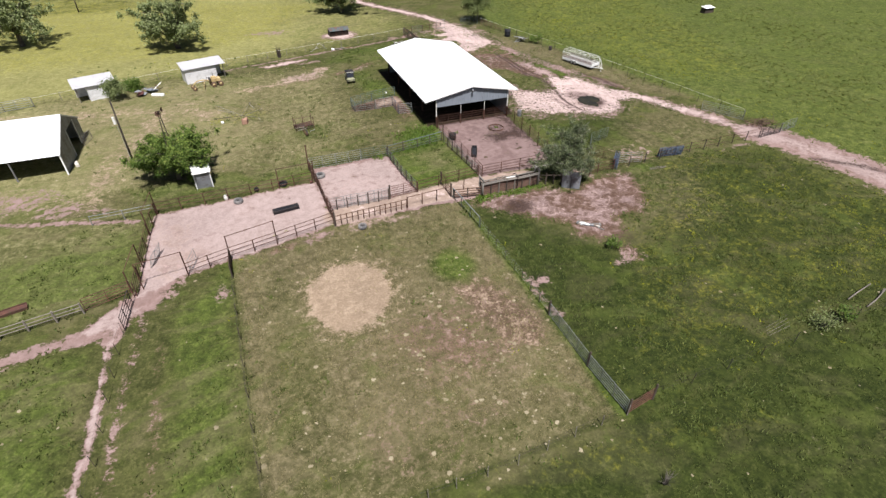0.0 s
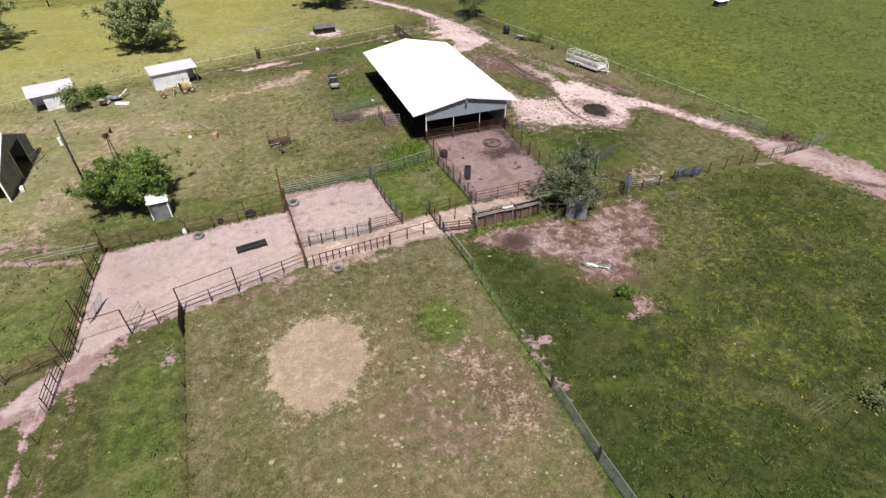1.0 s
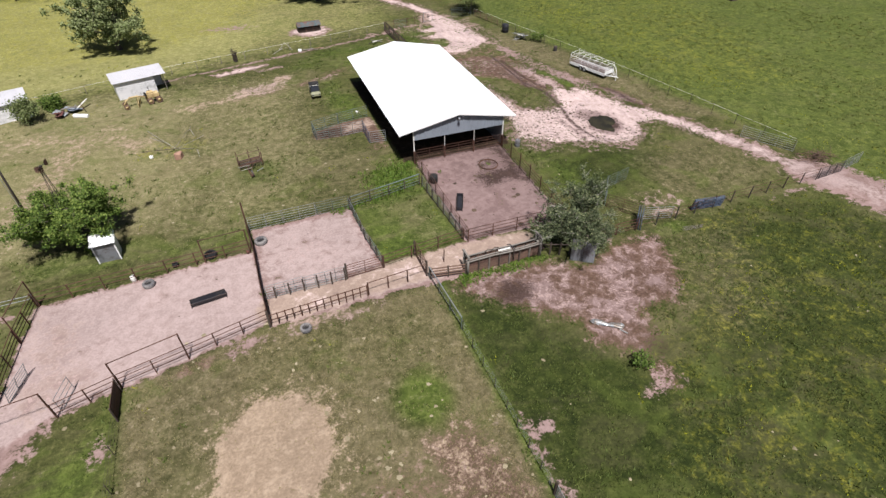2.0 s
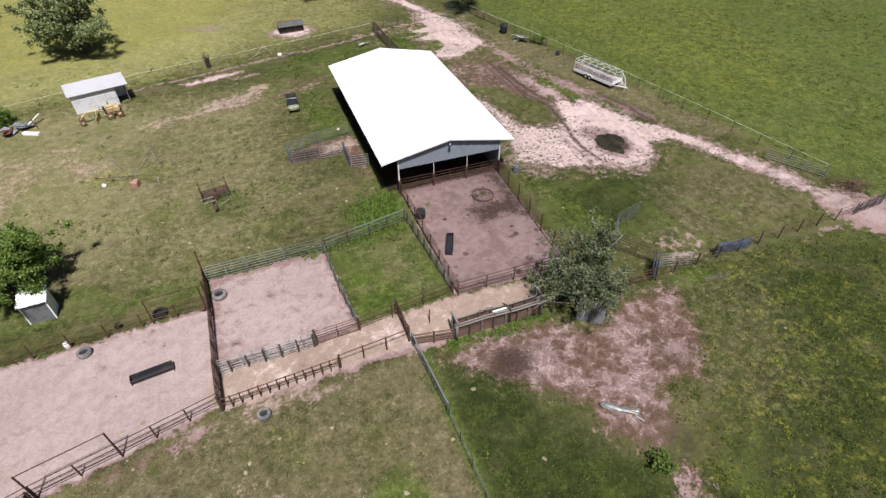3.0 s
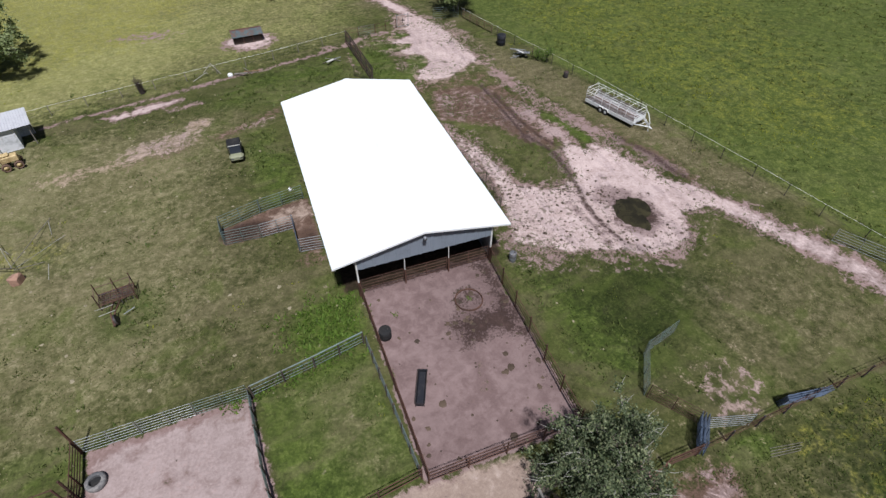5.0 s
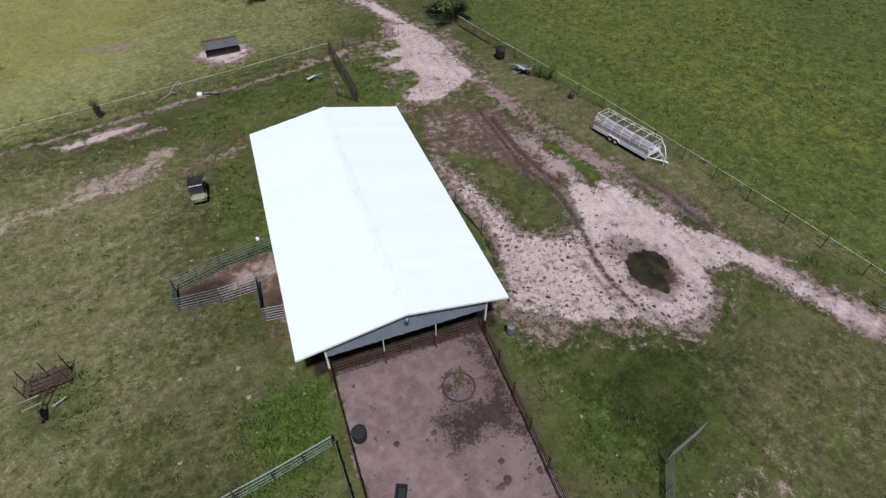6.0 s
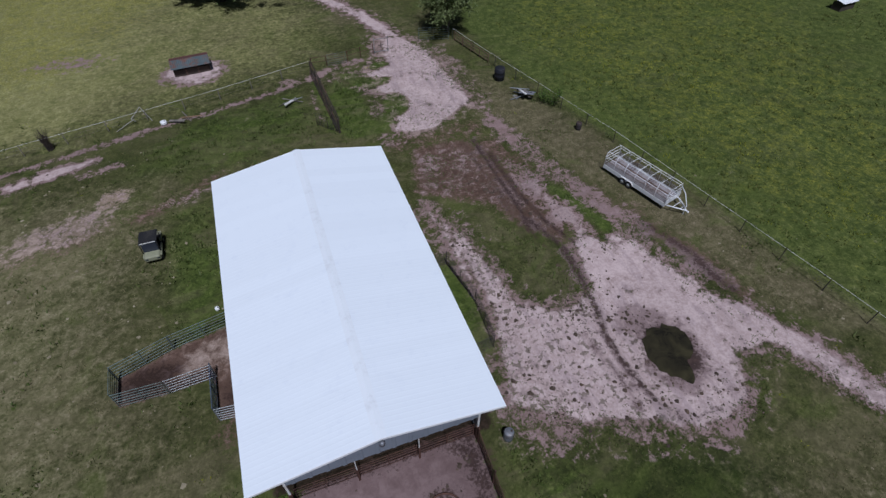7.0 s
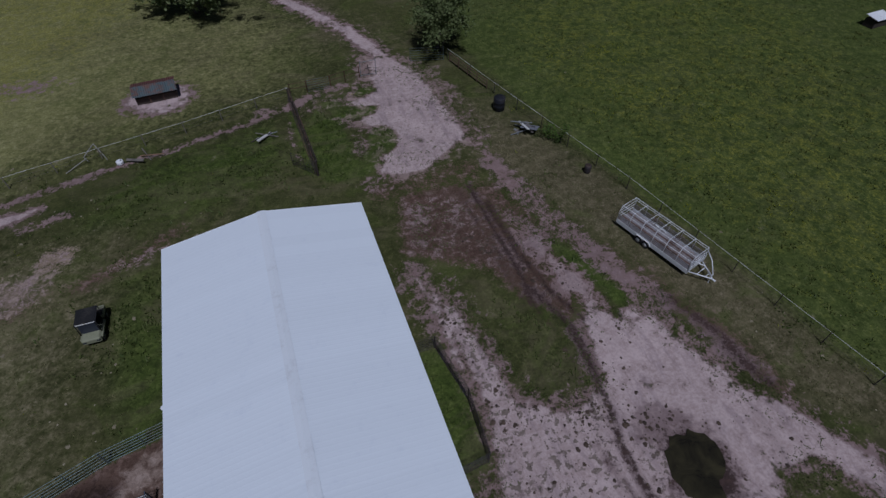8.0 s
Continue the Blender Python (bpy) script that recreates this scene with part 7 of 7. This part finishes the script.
rng = random.Random(9)
bm = bmesh.new()
for i in range(150):
    a, r = rng.uniform(0, 2 * math.pi), rng.uniform(0, 2.0)
    p = Vector((r * math.cos(a) * 1.3, r * math.sin(a) * 0.8, rng.uniform(0.03, 0.7 * (1 - r / 2.4))))
    q = p + Vector((rng.uniform(-1, 1), rng.uniform(-1, 1), rng.uniform(-0.2, 0.35)))
    q.z = max(q.z, 0.02)
    add_tube(bm, [p, p.lerp(q, 0.5) + Vector((0, 0, 0.06)), q], [0.03, 0.02, 0.008], 4)
part("branches", bm, WOOD_BROWN, brush)
dead = thing("dead_shrub", "bare grey dead shrub in the pasture", "shrub", 17.6, 11.6)
bm = bmesh.new()
for i in range(26):
    a = rng.uniform(0, 2 * math.pi)
    q = Vector((math.cos(a) * rng.uniform(0.2, 0.7), math.sin(a) * rng.uniform(0.2, 0.7), rng.uniform(0.5, 1.4)))
    add_tube(bm, [(0, 0, 0), q * 0.5 + Vector((0, 0, 0.1)), q], [0.02, 0.014, 0.005], 4)
part("branches", bm, WOOD_GREY, dead)
dead = thing("dead_shrub", "dark tangled dead shrub growing through the field fence", "shrub", 5.5, 106.2)
bm = bmesh.new()
for i in range(70):
    a = rng.uniform(0, 2 * math.pi)
    q = Vector((math.cos(a) * rng.uniform(0.1, 0.7), math.sin(a) * rng.uniform(0.1, 0.7), rng.uniform(0.6, 2.4)))
    add_tube(bm, [(q.x * 0.5, q.y * 0.5, 0), q * 0.5 + Vector((0, 0, 0.1)), q], [0.035, 0.025, 0.008], 4)
part("branches", bm, WOOD_DARK, dead)
brace = thing("fallen_gate_frame", "fallen pale pipe frame leaning by the field fence", "frame", 12.6, 108.0)
for a, b in (((-1.2, -0.9, 0.05), (0.6, 0.2, 0.5)), ((0.1, 1.0, 0.05), (0.7, -0.2, 0.45)), ((1.2, 1.7, 0.9), (2.2, -0.1, 0.1)), ((0.1, 1.0, 0.1), (1.2, 1.7, 0.9))):
    rod("pipe", a, b, 0.04, TWIG, brace)

# ---- grass, weeds, flowers and stones ----


def scatter(seed, count, area, chance):
    """Places in an area (x0, x1, y0, y1), kept by a chance worked out from the ground's masks."""
    r = np.random.RandomState(seed)
    x, y = r.uniform(area[0], area[1], count), r.uniform(area[2], area[3], count)
    keep = r.uniform(size=count) < chance(x, y, ground_masks(x, y))
    return x[keep], y[keep], r


def patchy(x, y, scale, seed):
    """A cheap uneven field between 0 and 1."""
    r = np.random.RandomState(seed)
    v = np.zeros(x.shape)
    for i in range(9):
        a, ph, s = r.uniform(0, 2 * math.pi), r.uniform(0, 6.3), scale * r.uniform(0.5, 2.0)
        v += np.sin((x * math.cos(a) + y * math.sin(a)) / s + ph)
    return 1 / (1 + np.exp(-v * 0.9))


def blades(name, label, material, places, height, width, per, spread, category="grass"):
    x, y, r = places
    n = len(x)
    z = ground_height(x, y)
    bx = np.repeat(x, per) + r.normal(size=n * per) * spread
    by = np.repeat(y, per) + r.normal(size=n * per) * spread
    bz = np.repeat(z, per) - 0.02
    a, h = r.uniform(0, 2 * math.pi, n * per), height * r.uniform(0.5, 1.3, n * per)
    lean = r.uniform(0.3, 1.1, n * per) * h
    w = width * r.uniform(0.6, 1.4, n * per)
    la = r.uniform(0, 2 * math.pi, n * per)
    base = np.stack([bx, by, bz], -1)
    side = np.stack([np.cos(a) * w, np.sin(a) * w, 0 * w], -1)
    tip = base + np.stack([np.cos(la) * lean, np.sin(la) * lean, h], -1)
    verts = np.stack([base - side, base + side, tip], 1).reshape(-1, 3)
    m = bpy.data.meshes.new(name)
    k = len(verts)
    m.vertices.add(k)
    m.vertices.foreach_set("co", verts.ravel())
    m.loops.add(k)
    m.loops.foreach_set("vertex_index", np.arange(k, dtype=np.int32))
    m.polygons.add(k // 3)
    m.polygons.foreach_set("loop_start", np.arange(0, k, 3, dtype=np.int32))
    m.update(calc_edges=True)
    m.materials.append(material)
    return tagged(new(name, m), label, category, kind="stuff")


def on_grass(x, y, m):
    bare = np.maximum.reduce([m["pale"], m["sand"] * 1.1, m["mud_and_shade"], 2.0 * (m["brown"] - 0.6)])
    return np.clip(1 - bare * 1.8, 0, 1)


def dry_land(x, y):
    return np.hypot((x - PUDDLE[0]) / 1.9, (y - PUDDLE[1]) / 2.7) > 1


NEAR, WIDE = (-30, 62, 10, 72), (-45, 85, 62, 130)
blades("grass", "short green pasture grass in uneven tufts", GRASS, scatter(1, 42000, NEAR, lambda x, y, m: on_grass(x, y, m) * (0.25 + 0.75 * patchy(x, y, 2.5, 3))), 0.11, 0.02, 6, 0.13)
blades("grass", "short green grass over the far pasture", GRASS, scatter(2, 26000, WIDE, lambda x, y, m: on_grass(x, y, m) * patchy(x, y, 3.5, 4) * np.clip(1 - 2.5 * m["field"] - m["meadow"] - 0.7 * m["straw"], 0, 1)), 0.13, 0.034, 5, 0.2)
blades("dry_grass", "dry straw-coloured grass tufts", GRASS_DRY, scatter(3, 46000, (-8, 20, 15, 48), lambda x, y, m: np.clip(1 - 1.3 * m["pale"] - 0.9 * (m["sand"] > 0.75), 0, 1) * m["dry"] * (0.2 + 0.8 * patchy(x, y, 1.6, 6))), 0.1, 0.03, 5, 0.12)
blades("dry_grass", "dry straw-coloured grass on the worn yard", GRASS_DRY, scatter(4, 26000, (-30, 60, 46, 105), lambda x, y, m: on_grass(x, y, m) * m["dry"] * patchy(x, y, 2.2, 7)), 0.12, 0.035, 5, 0.16)
blades("weeds", "broad dark green weed clumps", WEED, scatter(5, 15000, (-30, 66, 10, 112), lambda x, y, m: on_grass(x, y, m) * (0.12 + 1.2 * m["lush"]) * patchy(x, y, 1.8, 9) ** 2), 0.26, 0.07, 9, 0.2, "weeds")
blades("weeds", "low bushy weeds in clumps over the pasture", WEED, scatter(21, 12000, (18, 68, 8, 46), lambda x, y, m: on_grass(x, y, m) * (0.2 + 0.8 * patchy(x, y, 2.2, 31) ** 2)), 0.18, 0.042, 9, 0.17, "weeds")
blades("weeds", "tall meadow weeds in clumps beyond the fence", MEADOW_WEED, scatter(22, 16000, (58, 150, 30, 150), lambda x, y, m: (m["meadow"] > 0.6) * (0.15 + 0.85 * patchy(x, y, 3.0, 33) ** 1.5) * np.clip((125 - np.hypot(x - 60, y - 70)) / 60, 0, 1) * np.clip((150 - x) / 40, 0, 1)), 0.2, 0.07, 7, 0.2, "weeds")
blades("weeds", "bushy weeds along the field fence and yard edge", WEED, scatter(23, 9000, (-30, 35, 62, 112), lambda x, y, m: on_grass(x, y, m) * (0.06 + 0.9 * m["lush"] + 0.5 * m["deep_shaded"]) * patchy(x, y, 1.6, 35) ** 2), 0.22, 0.06, 8, 0.18, "weeds")
blades("weeds", "thick bright green weeds at the barn corner and pen fences", WEED_BRIGHT, scatter(24, 9000, (12, 33, 44.6, 67), lambda x, y, m: np.clip(np.exp(-((x - 19.6) ** 2 + (y - 63.4) ** 2) / 5.0) + 0.8 * (np.abs(y - 45.5) < 0.5) * (x > 20) * (x < 28.6) + 0.5 * (np.abs(y - 61.0 - (x - 21.6) * 0.2) < 0.5) * (x > 12) * (x < 21.5), 0, 1) * (0.25 + 0.75 * patchy(x, y, 0.8, 41))), 0.3, 0.07, 10, 0.2, "weeds")
blades("weeds", "low yellow-green weeds scattered in the wet pasture", MEADOW_WEED, scatter(25, 9000, (19, 66, 8, 46), lambda x, y, m: on_grass(x, y, m) * np.clip(m["bloom"] + 0.1, 0, 1) * patchy(x, y, 1.9, 43) ** 2), 0.14, 0.045, 8, 0.2, "weeds")
blades("yellow_flowers", "low yellow wildflowers in drifts", FLOWER, scatter(6, 16000, (-20, 75, 16, 112), lambda x, y, m: on_grass(x, y, m) * np.clip(m["bloom"] + 0.02, 0, 1) * patchy(x, y, 1.7, 11) ** 3), 0.15, 0.06, 8, 0.22, "flowers")
blades("weeds", "few green weeds inside the hay ring", WEED_BRIGHT, scatter(26, 8, (30.0, 30.3, 61.9, 62.4), lambda x, y, m: 1.0 + 0 * x), 0.14, 0.04, 6, 0.09, "weeds")
blades("yard_tufts", "small dark tufts growing through the pale yard", WEED, scatter(7, 44000, (35, 62, 58, 116), lambda x, y, m: (m["pale"] > 0.25) * np.clip((1.1 - m["pale"]) * 2.2, 0.03, 1) * patchy(x, y, 1.2, 13) ** 2), 0.1, 0.05, 6, 0.09, "weeds")


def lumps(name, label, material, places, size, squash, category):
    x, y, r = places
    verts, faces = [], []
    z = ground_height(x, y)
    for i in range(len(x)):
        s, k, n = size * (0.45 + 1.5 * r.uniform() ** 3), r.uniform(0, 6.3), 7
        b = len(verts)
        for hh, rr in ((-0.02, 1.0), (0.6, 0.8)):
            for j in range(n):
                a = k + 2 * math.pi * j / n
                q = s * rr * r.uniform(0.45, 1.45)
                verts.append((x[i] + q * math.cos(a), y[i] + q * math.sin(a), z[i] + s * squash * hh))
        verts.append((x[i], y[i], z[i] + s * squash))
        for j in range(n):
            faces.append((b + j, b + (j + 1) % n, b + n + (j + 1) % n, b + n + j))
            faces.append((b + n + j, b + n + (j + 1) % n, b + 2 * n))
    m = bpy.data.meshes.new(name)
    m.from_pydata(verts, [], faces)
    m.materials.append(material)
    return tagged(new(name, m), label, category, kind="stuff")


k = Nodes("dried_dung")
DUNG = k.done(k.mix(k.island(), (0.17, 0.145, 0.09), (0.31, 0.27, 0.19)), 0.95, bump=k.noise(8), strength=0.4)
k = Nodes("fresh_dung")
DUNG_DARK = k.done(k.mix(k.island(), (0.045, 0.032, 0.024), (0.1, 0.07, 0.05)), 0.8, bump=k.noise(8), strength=0.4)
lumps("dried_dung", "pale dried dung scattered over the pasture", DUNG, scatter(8, 3600, (-14, 18, 15, 47), lambda x, y, m: (0.1 + 0.5 * (x > 5) * (y < 33)) * patchy(x, y, 1.5, 19) * np.clip(1 - 0.8 * m["sand"], 0, 1) * (x > -5) + 0.03), 0.095, 0.14, "dung")
lumps("dried_dung", "pale dried dung over the wider pasture", DUNG, scatter(9, 5200, (-30, 66, 10, 110), lambda x, y, m: (0.1 + 0.25 * (x < 18) * (y > 58)) * on_grass(x, y, m)), 0.085, 0.2, "dung")
lumps("dark_dung", "dark clods and dung on the dirt", DUNG_DARK, scatter(10, 14000, (-14, 60, 44, 116), lambda x, y, m: (m["pale"] > 0.5) * dry_land(x, y) * (0.02 + 0.12 * m["mud_and_shade"] + 0.2 * m["clod"] ** 2 * (x > 36) * (y < 86)) * patchy(x, y, 1.0, 15) ** 2), 0.11, 0.35, "dung")
lumps("dark_dung", "small dark clods strewn over the pale yard", DUNG_DARK, scatter(12, 9000, (36, 58, 59, 88), lambda x, y, m: (m["pale"] > 0.3) * dry_land(x, y) * 0.75 * (0.08 + 0.92 * m["clod"]) * (0.15 + 0.85 * patchy(x, y, 1.4, 25) ** 2)), 0.085, 0.5, "dung")
lumps("dark_dung", "trampled dark dung along the muddy side of the barn pen", DUNG_DARK, scatter(13, 2600, (23, 33, 50.6, 65), lambda x, y, m: 0.02 + 0.5 * np.clip(m["mud_and_shade"], 0, 1) * patchy(x, y, 0.7, 27) ** 3 + 0.3 * np.exp(-((x - 31.6) ** 2 + (y - 56) ** 2) / 3) * patchy(x, y, 0.5, 28) ** 2), 0.13, 0.3, "dung")
